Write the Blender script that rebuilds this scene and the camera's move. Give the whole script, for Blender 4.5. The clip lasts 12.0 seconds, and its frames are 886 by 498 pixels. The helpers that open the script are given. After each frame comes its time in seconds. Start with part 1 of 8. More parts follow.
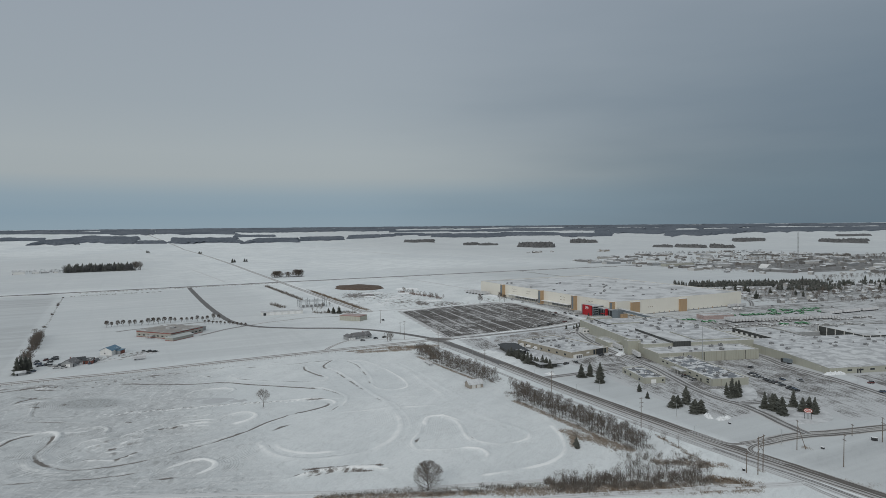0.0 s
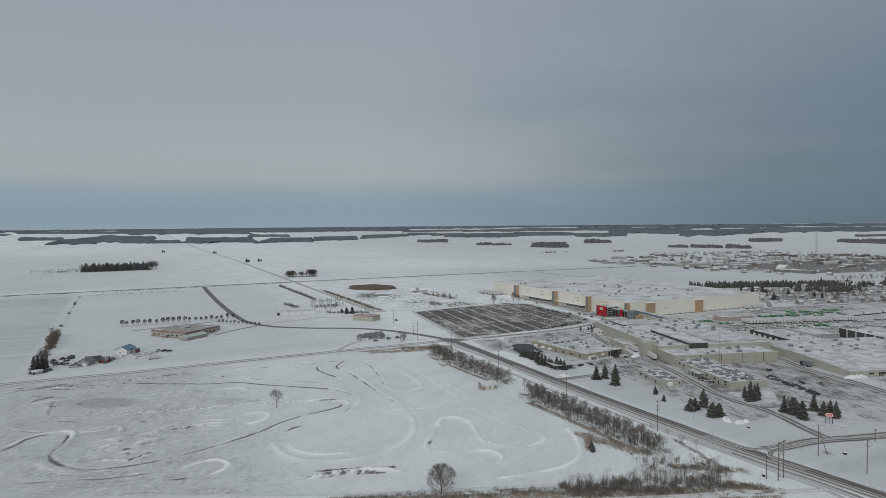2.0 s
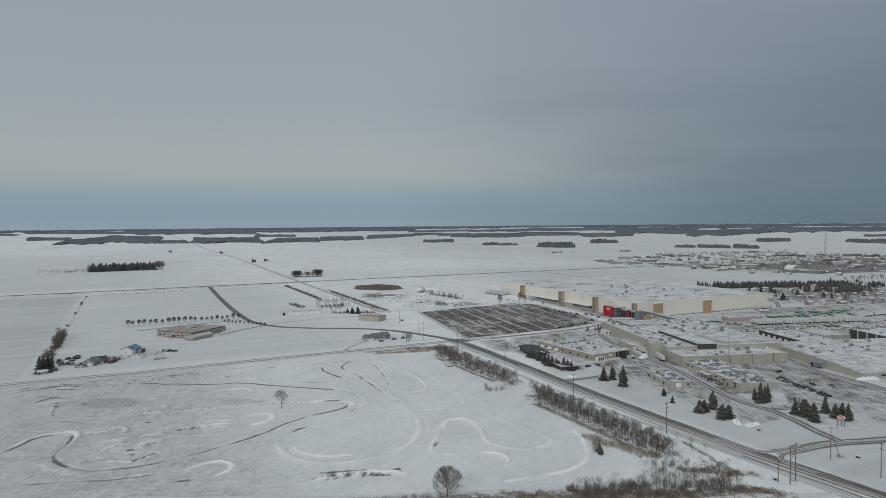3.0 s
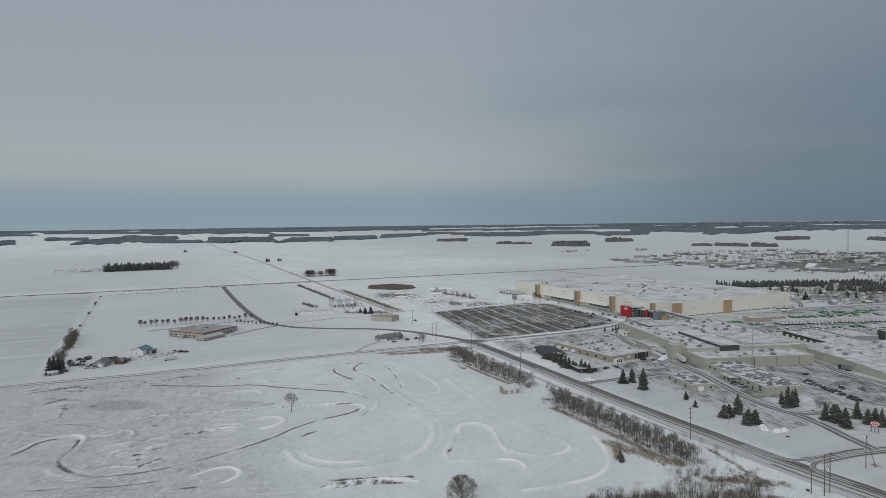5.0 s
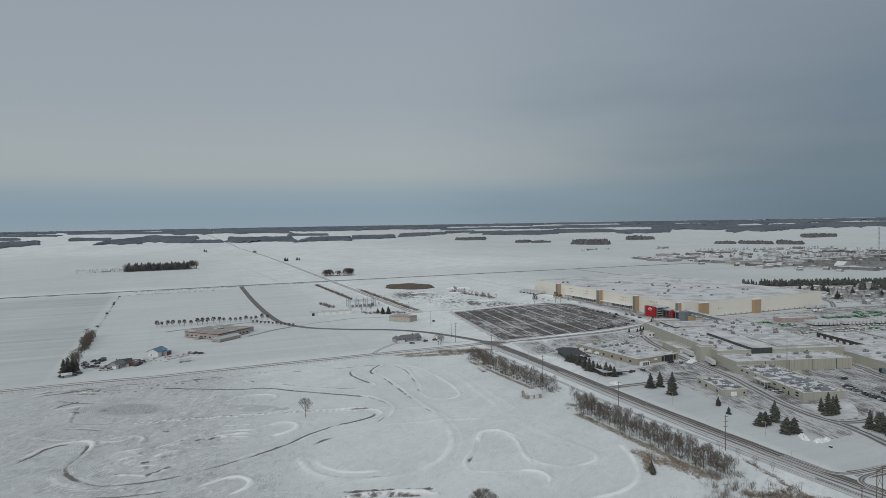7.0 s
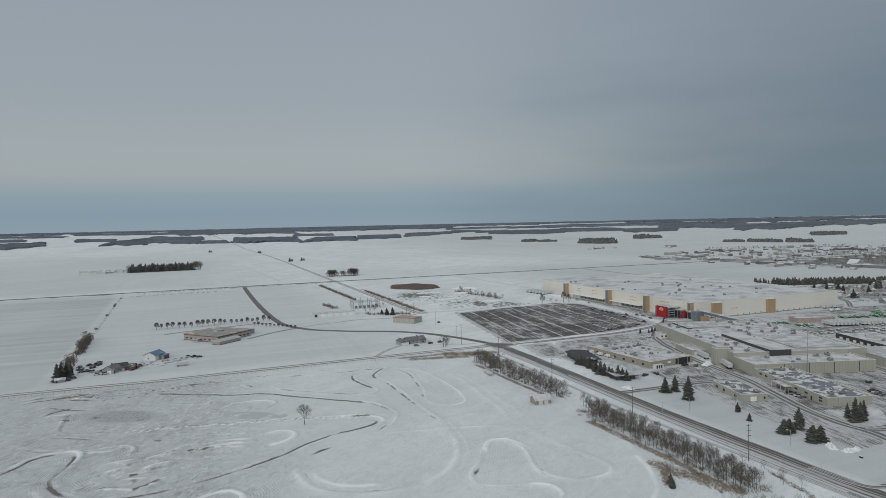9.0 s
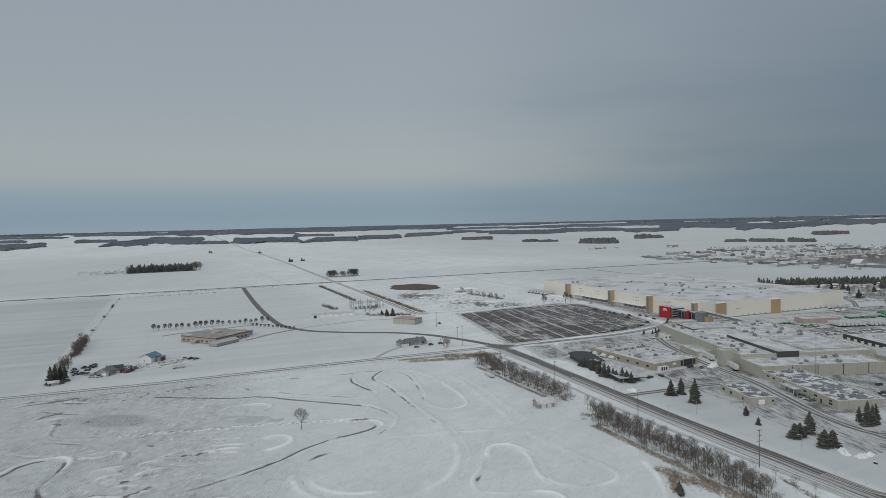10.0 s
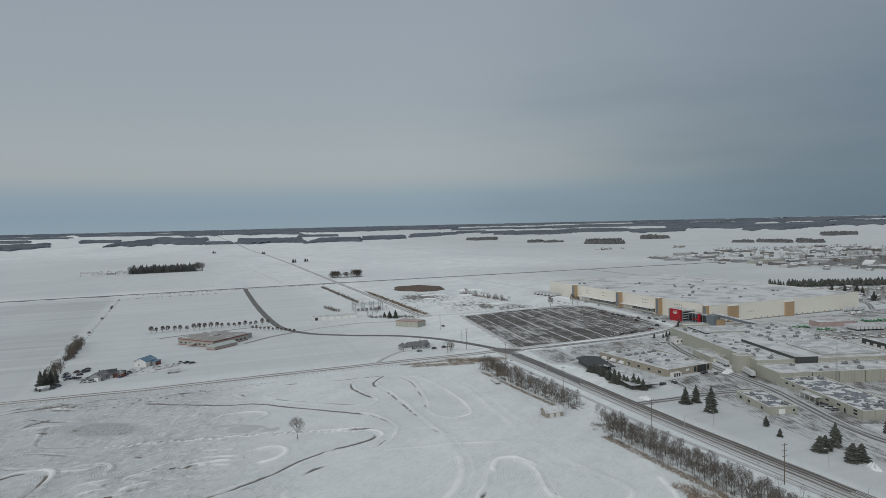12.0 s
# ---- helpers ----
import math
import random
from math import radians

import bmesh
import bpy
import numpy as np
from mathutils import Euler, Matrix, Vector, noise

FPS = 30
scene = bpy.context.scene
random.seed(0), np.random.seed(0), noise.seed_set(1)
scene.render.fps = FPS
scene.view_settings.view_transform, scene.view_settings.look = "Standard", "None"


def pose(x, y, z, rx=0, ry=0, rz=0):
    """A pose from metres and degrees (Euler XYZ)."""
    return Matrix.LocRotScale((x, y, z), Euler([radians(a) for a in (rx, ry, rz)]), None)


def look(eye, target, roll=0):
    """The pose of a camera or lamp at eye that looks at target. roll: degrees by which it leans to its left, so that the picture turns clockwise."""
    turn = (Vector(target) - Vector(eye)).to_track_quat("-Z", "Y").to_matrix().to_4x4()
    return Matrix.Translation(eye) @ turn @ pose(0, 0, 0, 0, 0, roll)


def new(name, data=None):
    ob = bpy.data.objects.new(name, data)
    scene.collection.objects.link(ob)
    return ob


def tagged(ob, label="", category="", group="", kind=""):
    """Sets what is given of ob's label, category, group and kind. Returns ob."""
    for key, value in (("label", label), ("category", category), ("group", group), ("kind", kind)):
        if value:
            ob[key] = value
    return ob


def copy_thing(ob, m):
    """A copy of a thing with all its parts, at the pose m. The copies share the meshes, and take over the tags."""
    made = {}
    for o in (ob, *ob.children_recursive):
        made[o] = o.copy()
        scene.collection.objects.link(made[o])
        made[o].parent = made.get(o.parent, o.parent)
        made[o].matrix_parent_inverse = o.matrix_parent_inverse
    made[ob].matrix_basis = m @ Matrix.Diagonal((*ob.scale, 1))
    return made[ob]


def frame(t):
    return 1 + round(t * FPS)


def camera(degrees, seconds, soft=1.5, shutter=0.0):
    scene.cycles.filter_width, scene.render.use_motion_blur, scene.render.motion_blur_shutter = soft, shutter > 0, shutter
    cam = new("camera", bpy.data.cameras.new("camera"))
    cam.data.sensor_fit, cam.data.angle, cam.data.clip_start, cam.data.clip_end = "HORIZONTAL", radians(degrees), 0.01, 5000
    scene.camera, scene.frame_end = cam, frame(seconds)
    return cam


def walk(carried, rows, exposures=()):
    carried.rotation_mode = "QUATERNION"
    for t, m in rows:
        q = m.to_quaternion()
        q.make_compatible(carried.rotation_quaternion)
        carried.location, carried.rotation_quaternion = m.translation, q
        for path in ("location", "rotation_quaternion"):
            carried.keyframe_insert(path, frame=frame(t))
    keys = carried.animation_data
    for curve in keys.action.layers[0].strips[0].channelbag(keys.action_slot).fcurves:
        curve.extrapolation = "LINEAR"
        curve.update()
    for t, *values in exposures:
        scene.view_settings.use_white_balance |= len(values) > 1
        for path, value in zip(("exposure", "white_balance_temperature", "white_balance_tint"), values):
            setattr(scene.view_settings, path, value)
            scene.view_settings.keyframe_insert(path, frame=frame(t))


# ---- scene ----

# x runs along the east-west country road, y along the highway; the origin lies below the drone's start
cam = camera(70.69, 12.0, soft=0.85)
PATH = [
    (0.0, (0.00, -0.00, 105.00), (447.41, 893.45, 65.42), -0.51),
    (0.5, (0.12, 0.29, 105.09), (442.08, 896.45, 65.32), -0.49),
    (1.0, (0.23, 0.72, 105.21), (438.95, 898.46, 65.32), -0.48),
    (1.5, (0.54, 1.56, 105.19), (434.10, 901.80, 65.36), -0.48),
    (2.0, (0.94, 2.53, 105.14), (429.50, 905.17, 65.61), -0.48),
    (2.5, (1.42, 3.87, 105.13), (425.79, 908.50, 65.60), -0.50),
    (3.0, (2.31, 5.34, 104.93), (422.21, 912.05, 65.53), -0.50),
    (5.0, (6.70, 14.83, 104.46), (406.58, 930.50, 63.81), -0.69),
    (5.5, (8.01, 17.97, 104.52), (403.26, 935.62, 63.36), -0.76),
    (6.0, (9.27, 21.10, 104.54), (396.42, 942.19, 63.16), -0.80),
    (6.5, (10.60, 24.27, 104.28), (389.93, 948.59, 62.48), -0.87),
    (7.0, (12.08, 27.77, 104.12), (384.74, 954.78, 62.01), -0.96),
    (9.0, (18.77, 42.23, 103.21), (382.72, 972.68, 60.70), -1.24),
    (9.5, (20.27, 46.07, 102.94), (383.52, 976.80, 60.49), -1.28),
    (10.0, (21.83, 49.67, 102.61), (384.73, 980.55, 60.58), -1.32),
    (10.5, (23.44, 53.24, 102.53), (385.86, 984.32, 60.67), -1.35),
    (11.0, (25.10, 56.80, 102.57), (387.28, 987.99, 61.28), -1.37),
    (11.5, (26.75, 60.40, 102.52), (386.09, 992.69, 61.16), -1.33),
    (12.0, (28.31, 64.19, 102.27), (384.17, 997.82, 61.11), -1.31),
]
walk(cam, [(t, look(e, a, r)) for t, e, a, r in PATH])
scene.view_settings.exposure = 0.0

# ---- sky: a winter overcast, thickest and darkest towards the east; the veiled sun stands in the south-west ----
SUN_AZ, SUN_EL = radians(218.0), radians(22.0)   # counter-clockwise from +x
DARK_AZ = radians(2.0)
world = bpy.data.worlds.new("overcast")
scene.world = world
world.use_nodes = True
wn, wl = world.node_tree.nodes, world.node_tree.links
wn.clear()


def wmath(op, a, b=0.0):
    n = wn.new("ShaderNodeMath")
    n.operation = op
    for i, v in enumerate((a, b)):
        if isinstance(v, (int, float)):
            n.inputs[i].default_value = v
        else:
            wl.new(v, n.inputs[i])
    return n.outputs[0]


def wramp(fac, stops):
    n = wn.new("ShaderNodeValToRGB")
    wl.new(fac, n.inputs[0])
    e = n.color_ramp.elements
    while len(e) < len(stops):
        e.new(0.5)
    for el, (p, col) in zip(e, stops):
        el.position, el.color = p, (*col, 1.0)
    return n.outputs[0]


def wmix(kind, fac, a, b):
    n = wn.new("ShaderNodeMix")
    n.data_type, n.blend_type = "RGBA", kind
    if isinstance(fac, float):
        n.inputs[0].default_value = fac
    else:
        wl.new(fac, n.inputs[0])
    wl.new(a, n.inputs[6])
    wl.new(b, n.inputs[7])
    return n.outputs[2]


coord = wn.new("ShaderNodeTexCoord").outputs["Generated"]
sep = wn.new("ShaderNodeSeparateXYZ")
wl.new(coord, sep.inputs[0])
up = sep.outputs[2]
# towards the heaviest cloud
dot = wn.new("ShaderNodeVectorMath")
dot.operation = "DOT_PRODUCT"
wl.new(coord, dot.inputs[0])
dot.inputs[1].default_value = (math.cos(DARK_AZ), math.sin(DARK_AZ), 0.0)
heavy = dot.outputs["Value"]
bright = wramp(up, [(0.0, (0.25, 0.335, 0.40)), (0.02, (0.225, 0.315, 0.39)), (0.045, (0.25, 0.33, 0.395)), (0.075, (0.345, 0.385, 0.405)), (0.11, (0.355, 0.395, 0.415)), (0.18, (0.325, 0.37, 0.405)), (0.34, (0.305, 0.35, 0.40)), (0.6, (0.46, 0.49, 0.51)), (1.0, (0.66, 0.69, 0.70))])
dark = wramp(up, [(0.0, (0.11, 0.165, 0.215)), (0.03, (0.10, 0.155, 0.21)), (0.12, (0.105, 0.15, 0.20)), (0.22, (0.16, 0.205, 0.25)), (0.34, (0.215, 0.26, 0.305)), (0.6, (0.41, 0.44, 0.46)), (1.0, (0.66, 0.69, 0.70))])
# soft cloud streaks, long along the horizon
smap = wn.new("ShaderNodeMapping")
smap.inputs["Scale"].default_value = (1.6, 1.6, 9.0)
wl.new(coord, smap.inputs[0])
streak = wn.new("ShaderNodeTexNoise")
streak.inputs["Scale"].default_value, streak.inputs["Detail"].default_value, streak.inputs["Roughness"].default_value = 1.7, 3.0, 0.45
wl.new(smap.outputs[0], streak.inputs["Vector"])
wob = wmath("MULTIPLY_ADD", streak.outputs["Fac"], 0.22)
wn[wob.node.name].inputs[2].default_value = -0.11
side = wn.new("ShaderNodeMapRange")
side.interpolation_type = "SMOOTHSTEP"
wl.new(wmath("ADD", heavy, wob), side.inputs[0])
side.inputs[1].default_value, side.inputs[2].default_value = 0.31, 1.0
cloud = wmix("MIX", side.outputs[0], bright, dark)
sky = wn.new("ShaderNodeTexSky")
sky.sky_type = "NISHITA"
sky.sun_disc = False
sky.sun_elevation, sky.sun_rotation = SUN_EL, radians(90.0) - SUN_AZ
sky_dim = wmix("MULTIPLY", 1.0, sky.outputs[0], wramp(up, [(0.0, (0.1, 0.1, 0.1)), (1.0, (0.1, 0.1, 0.1))]))
bg = wn.new("ShaderNodeBackground")
wl.new(wmix("MIX", 0.95, sky_dim, cloud), bg.inputs[0])
bg.inputs[1].default_value = 1.0
wl.new(bg.outputs[0], wn.new("ShaderNodeOutputWorld").inputs[0])

sun = new("sun", bpy.data.lights.new("sun", "SUN"))
sun.data.energy, sun.data.angle, sun.data.color = 0.85, radians(25.0), (1.0, 0.975, 0.935)
sun.matrix_world = look((0, 0, 0), (-math.cos(SUN_AZ) * math.cos(SUN_EL), -math.sin(SUN_AZ) * math.cos(SUN_EL), -math.sin(SUN_EL)))

# ---- materials ----
def shader(name, rough=0.8, metal=0.0, spec=0.3):
    m = bpy.data.materials.new(name)
    m.use_nodes = True
    b = m.node_tree.nodes["Principled BSDF"]
    b.inputs["Roughness"].default_value, b.inputs["Metallic"].default_value, b.inputs["Specular IOR Level"].default_value = rough, metal, spec
    return m


def wire(m, a, socket):
    if isinstance(a, (int, float)):
        socket.default_value = a
    elif isinstance(a, tuple):
        socket.default_value = (*a, 1.0) if len(a) == 3 and len(socket.default_value) == 4 else a
    else:
        m.node_tree.links.new(a, socket)


def node(m, kind):
    return m.node_tree.nodes.new(kind)


def place(m, scale=(1, 1, 1), own=False, turn=0.0):
    n = node(m, "ShaderNodeMapping")
    src = node(m, "ShaderNodeTexCoord").outputs["Object"] if own else node(m, "ShaderNodeNewGeometry").outputs["Position"]
    if turn:
        spin = node(m, "ShaderNodeMapping")
        m.node_tree.links.new(src, spin.inputs[0])
        spin.inputs["Rotation"].default_value = (0, 0, turn)
        src = spin.outputs[0]
    m.node_tree.links.new(src, n.inputs[0])
    n.inputs["Scale"].default_value = scale
    return n.outputs[0]


def grain(m, vec, scale=1.0, detail=4.0, rough=0.55, bend=0.0):
    n = node(m, "ShaderNodeTexNoise")
    wire(m, vec, n.inputs["Vector"])
    for k, v in (("Scale", scale), ("Detail", detail), ("Roughness", rough), ("Distortion", bend)):
        n.inputs[k].default_value = v
    return n.outputs["Fac"]


def step(m, fac, lo, hi, a=0.0, b=1.0):
    n = node(m, "ShaderNodeMapRange")
    n.interpolation_type = "SMOOTHSTEP"
    wire(m, fac, n.inputs[0])
    for i, v in enumerate((lo, hi, a, b)):
        n.inputs[i + 1].default_value = v
    return n.outputs[0]


def calc(m, op, a, b):
    n = node(m, "ShaderNodeMath")
    n.operation = op
    wire(m, a, n.inputs[0])
    wire(m, b, n.inputs[1])
    return n.outputs[0]


def blend(m, fac, a, b, kind="MIX"):
    n = node(m, "ShaderNodeMix")
    n.data_type, n.blend_type = "RGBA", kind
    wire(m, fac, n.inputs[0])
    wire(m, a, n.inputs[6])
    wire(m, b, n.inputs[7])
    return n.outputs[2]


def stops(m, fac, rows):
    n = node(m, "ShaderNodeValToRGB")
    wire(m, fac, n.inputs[0])
    e = n.color_ramp.elements
    while len(e) < len(rows):
        e.new(0.5)
    for el, (p, v) in zip(e, rows):
        el.position = p
        el.color = (v, v, v, 1.0) if isinstance(v, float) else (*v, 1.0)
    return n.outputs[0]


def attr(m, name):
    n = node(m, "ShaderNodeAttribute")
    n.attribute_name = name
    return n.outputs["Fac"]


def finish(m, color, height=None, strength=0.4, dist=0.1, rough=None):
    b = m.node_tree.nodes["Principled BSDF"]
    wire(m, color, b.inputs["Base Color"])
    if rough is not None:
        wire(m, rough, b.inputs["Roughness"])
    if height is not None:
        n = node(m, "ShaderNodeBump")
        n.inputs["Strength"].default_value, n.inputs["Distance"].default_value = strength, dist
        wire(m, height, n.inputs["Height"])
        wire(m, n.outputs[0], b.inputs["Normal"])
    return m


def painted(name, color, rough=0.6, metal=0.0, vary=0.12, scale=0.6, spec=0.3):
    """A plain surface with a little uneven dirt at two scales."""
    m = shader(name, rough, metal, spec)
    f = calc(m, "ADD", grain(m, place(m), scale, 4), calc(m, "MULTIPLY", grain(m, place(m), scale * 9, 3), 0.5))
    lo = tuple(c * (1 - vary) for c in color)
    hi = tuple(min(1.0, c * (1 + vary)) for c in color)
    return finish(m, blend(m, step(m, f, 0.5, 1.0), lo, hi), grain(m, place(m), scale * 20, 2), 0.15, 0.01)


def sheeting(name, color, pitch=0.6, rough=0.5, vary=0.1, stain=0.25):
    """Ribbed wall panels: upright ribs, rain streaks and a little grime."""
    m = shader(name, rough)
    p = place(m)
    rib = node(m, "ShaderNodeTexWave")
    rib.wave_type, rib.bands_direction, rib.wave_profile = "BANDS", "DIAGONAL", "SIN"
    flat = place(m, (1, 1, 0))
    wire(m, flat, rib.inputs["Vector"])
    rib.inputs["Scale"].default_value = 1.0 / pitch
    streak = grain(m, place(m, (0.9, 0.9, 0.08)), 1.0, 5, 0.6)
    blot = grain(m, p, 0.07, 3)
    dirt = tuple(c * (1 - stain) for c in color)
    c = blend(m, step(m, streak, 0.45, 0.8), color, dirt)
    c = blend(m, step(m, blot, 0.35, 0.7, 0.0, 0.5), c, tuple(v * (1 - vary) for v in color))
    return finish(m, c, rib.outputs["Fac"], 0.5, 0.05)


def dusted(name, color, cover=0.7, rough=0.5):
    """Paint with snow lying on whatever faces upwards."""
    m = shader(name, rough)
    sepn = node(m, "ShaderNodeSeparateXYZ")
    wire(m, node(m, "ShaderNodeNewGeometry").outputs["Normal"], sepn.inputs[0])
    g = grain(m, place(m), 0.9, 5, 0.6)
    f = calc(m, "MULTIPLY", step(m, sepn.outputs[2], 0.45, 0.8), step(m, g, 0.62 - cover * 0.4, 0.75 - cover * 0.4))
    return finish(m, blend(m, f, blend(m, g, tuple(v * 0.75 for v in color), color), (0.80, 0.81, 0.81)), g, 0.2, 0.03)


SNOW, SNOW_DIM = (0.83, 0.863, 0.867), (0.70, 0.735, 0.742)

# snowfields: drifts, wind-packed lines, stubble and bare earth showing through
m_ground = shader("snow_ground", 0.75, 0.0, 0.2)
g_ = m_ground
drift = grain(g_, place(g_, (1, 0.4, 1), turn=0.9), 0.035, 7, 0.62, 0.6)
fine = grain(g_, place(g_, (1, 0.3, 1), turn=1.0), 0.45, 6, 0.66, 0.8)
wide = grain(g_, place(g_, (1, 0.6, 1)), 0.004, 5, 0.6, 0.5)
rows_ns = grain(g_, place(g_, (0.09, 0.0025, 1)), 1.0, 4, 0.65, 0.2)
rows_ew = grain(g_, place(g_, (0.0025, 0.07, 1)), 1.0, 4, 0.65, 0.2)
c = blend(g_, step(g_, drift, 0.33, 0.66), SNOW_DIM, SNOW)
c = blend(g_, step(g_, fine, 0.42, 0.72, 0.0, 0.5), c, (0.56, 0.575, 0.585))
c = blend(g_, step(g_, wide, 0.42, 0.68, 0.0, 0.6), c, (0.61, 0.65, 0.67))
c = blend(g_, step(g_, rows_ns, 0.52, 0.72, 0.0, 0.26), c, (0.57, 0.60, 0.61))
c = blend(g_, step(g_, rows_ew, 0.55, 0.75, 0.0, 0.22), c, (0.57, 0.60, 0.61))
# crusted skin of the snow, its relief and highlights put into the colour
crust = grain(g_, place(g_, (1, 0.38, 1), turn=0.75), 1.3, 5, 0.72, 0.4)
rugged = step(g_, attr(g_, "groomed"), 0.1, 0.9, 0.34, 1.0)
c = blend(g_, calc(g_, "MULTIPLY", rugged, step(g_, crust, 0.50, 0.70, 0.0, 0.6)), c, (0.47, 0.485, 0.495))
c = blend(g_, calc(g_, "MULTIPLY", rugged, step(g_, crust, 0.45, 0.30, 0.0, 0.5)), c, (0.90, 0.905, 0.90))
# wind-scoured snow of the practice track, combed into lines that follow its curves
scour = calc(g_, "MULTIPLY", attr(g_, "groomed"), step(g_, calc(g_, "ADD", calc(g_, "MULTIPLY", drift, 0.6), calc(g_, "MULTIPLY", fine, 0.4)), 0.36, 0.62, 0.35, 1.0))
c = blend(g_, calc(g_, "MULTIPLY", scour, 0.92), c, blend(g_, step(g_, fine, 0.35, 0.68), (0.36, 0.372, 0.38), (0.66, 0.675, 0.68)))
comb = calc(g_, "ADD", calc(g_, "MULTIPLY", attr(g_, "run"), 5.4), calc(g_, "ADD", calc(g_, "MULTIPLY", drift, 9.0), calc(g_, "MULTIPLY", fine, 2.0)))
n_sin = node(g_, "ShaderNodeMath")
n_sin.operation = "SINE"
wire(g_, comb, n_sin.inputs[0])
combed = grain(g_, place(g_), 0.045, 4, 0.6, 0.3)
ripple = calc(g_, "MULTIPLY", calc(g_, "MULTIPLY", step(g_, n_sin.outputs[0], -0.2, 1.0), attr(g_, "groomed")), calc(g_, "MULTIPLY", step(g_, combed, 0.44, 0.56), step(g_, attr(g_, "run"), 7.0, 18.0, 1.0, 0.0)))
c = blend(g_, calc(g_, "MULTIPLY", ripple, 0.34), c, (0.40, 0.41, 0.415))
band_v = node(g_, "ShaderNodeCombineXYZ")
wire(g_, attr(g_, "run"), band_v.inputs[0])
wire(g_, calc(g_, "MULTIPLY", wide, 4.0), band_v.inputs[1])
bands = grain(g_, band_v.outputs[0], 0.55, 3, 0.6)
band = calc(g_, "MULTIPLY", calc(g_, "MULTIPLY", step(g_, bands, 0.54, 0.66), attr(g_, "groomed")), step(g_, combed, 0.62, 0.42))
c = blend(g_, calc(g_, "MULTIPLY", band, 0.32), c, (0.34, 0.345, 0.35))
lightband = calc(g_, "MULTIPLY", calc(g_, "MULTIPLY", step(g_, bands, 0.45, 0.36), attr(g_, "groomed")), step(g_, fine, 0.4, 0.6))
c = blend(g_, calc(g_, "MULTIPLY", lightband, 0.7), c, (0.86, 0.87, 0.865))
# scuffs and churned patches left by wheels, contrast raised to paint in relief shading
scuff = grain(g_, place(g_, (1, 0.55, 1), turn=0.5), 0.33, 8, 0.76, 0.9)
worn = calc(g_, "MULTIPLY", attr(g_, "groomed"), step(g_, combed, 0.36, 0.6, 0.35, 1.0))
c = blend(g_, calc(g_, "MULTIPLY", worn, step(g_, scuff, 0.51, 0.63, 0.0, 0.85)), c, (0.33, 0.336, 0.34))
c = blend(g_, calc(g_, "MULTIPLY", worn, step(g_, scuff, 0.46, 0.36, 0.0, 0.8)), c, (0.86, 0.875, 0.88))
# whiter snow on the banks
c = blend(g_, step(g_, calc(g_, "ADD", attr(g_, "bank"), calc(g_, "MULTIPLY", calc(g_, "SUBTRACT", fine, 0.5), 0.8)), 0.25, 0.8), c, (0.88, 0.89, 0.885))
# thin, greyer snow on the wind-swept fields, with falloff of light greyed in sideways
thin = calc(g_, "MULTIPLY", attr(g_, "thin"), step(g_, calc(g_, "ADD", calc(g_, "MULTIPLY", rows_ew, 0.6), calc(g_, "MULTIPLY", drift, 0.4)), 0.3, 0.65, 0.45, 1.0))
c = blend(g_, thin, c, blend(g_, fine, (0.37, 0.39, 0.40), (0.56, 0.58, 0.59)))
# fine stubble poking through the scoured oval
stubble = calc(g_, "MULTIPLY", step(g_, crust, 0.44, 0.60), step(g_, attr(g_, "thin"), 0.95, 1.35))
c = blend(g_, calc(g_, "MULTIPLY", stubble, 0.75), c, (0.26, 0.265, 0.26))
# half-bare rough ground
patchy = grain(g_, place(g_, (1, 0.45, 1), turn=0.3), 0.2, 8, 0.72, 0.5)
bare = step(g_, calc(g_, "ADD", patchy, calc(g_, "MULTIPLY", attr(g_, "rough"), 0.3)), 0.66, 0.80)
bare = calc(g_, "MULTIPLY", bare, step(g_, attr(g_, "rough"), 0.02, 0.3))
c = blend(g_, bare, c, blend(g_, fine, (0.11, 0.10, 0.092), (0.25, 0.23, 0.215)))
# weedy belts
weed = step(g_, calc(g_, "ADD", calc(g_, "ADD", calc(g_, "MULTIPLY", crust, 0.6), calc(g_, "MULTIPLY", patchy, 0.4)), calc(g_, "MULTIPLY", attr(g_, "weeds"), 0.41)), 0.73, 0.96)
weed = calc(g_, "MULTIPLY", weed, step(g_, attr(g_, "weeds"), 0.02, 0.4))
c = blend(g_, weed, c, blend(g_, patchy, (0.16, 0.125, 0.098), (0.29, 0.235, 0.18)))
# wheel grooves worn down to the earth
speck = grain(g_, place(g_), 0.32, 7, 0.7)
groove = step(g_, calc(g_, "ADD", attr(g_, "soil"), calc(g_, "MULTIPLY", calc(g_, "SUBTRACT", speck, 0.5), 0.9)), 0.28, 1.05)
c = blend(g_, groove, c, blend(g_, speck, (0.11, 0.10, 0.092), (0.24, 0.225, 0.212)))
bumpy = calc(g_, "ADD", calc(g_, "MULTIPLY", fine, 1.0), calc(g_, "ADD", calc(g_, "MULTIPLY", drift, 3.0), calc(g_, "MULTIPLY", ripple, 0.5)))
finish(g_, c, bumpy, 0.7, 0.45)


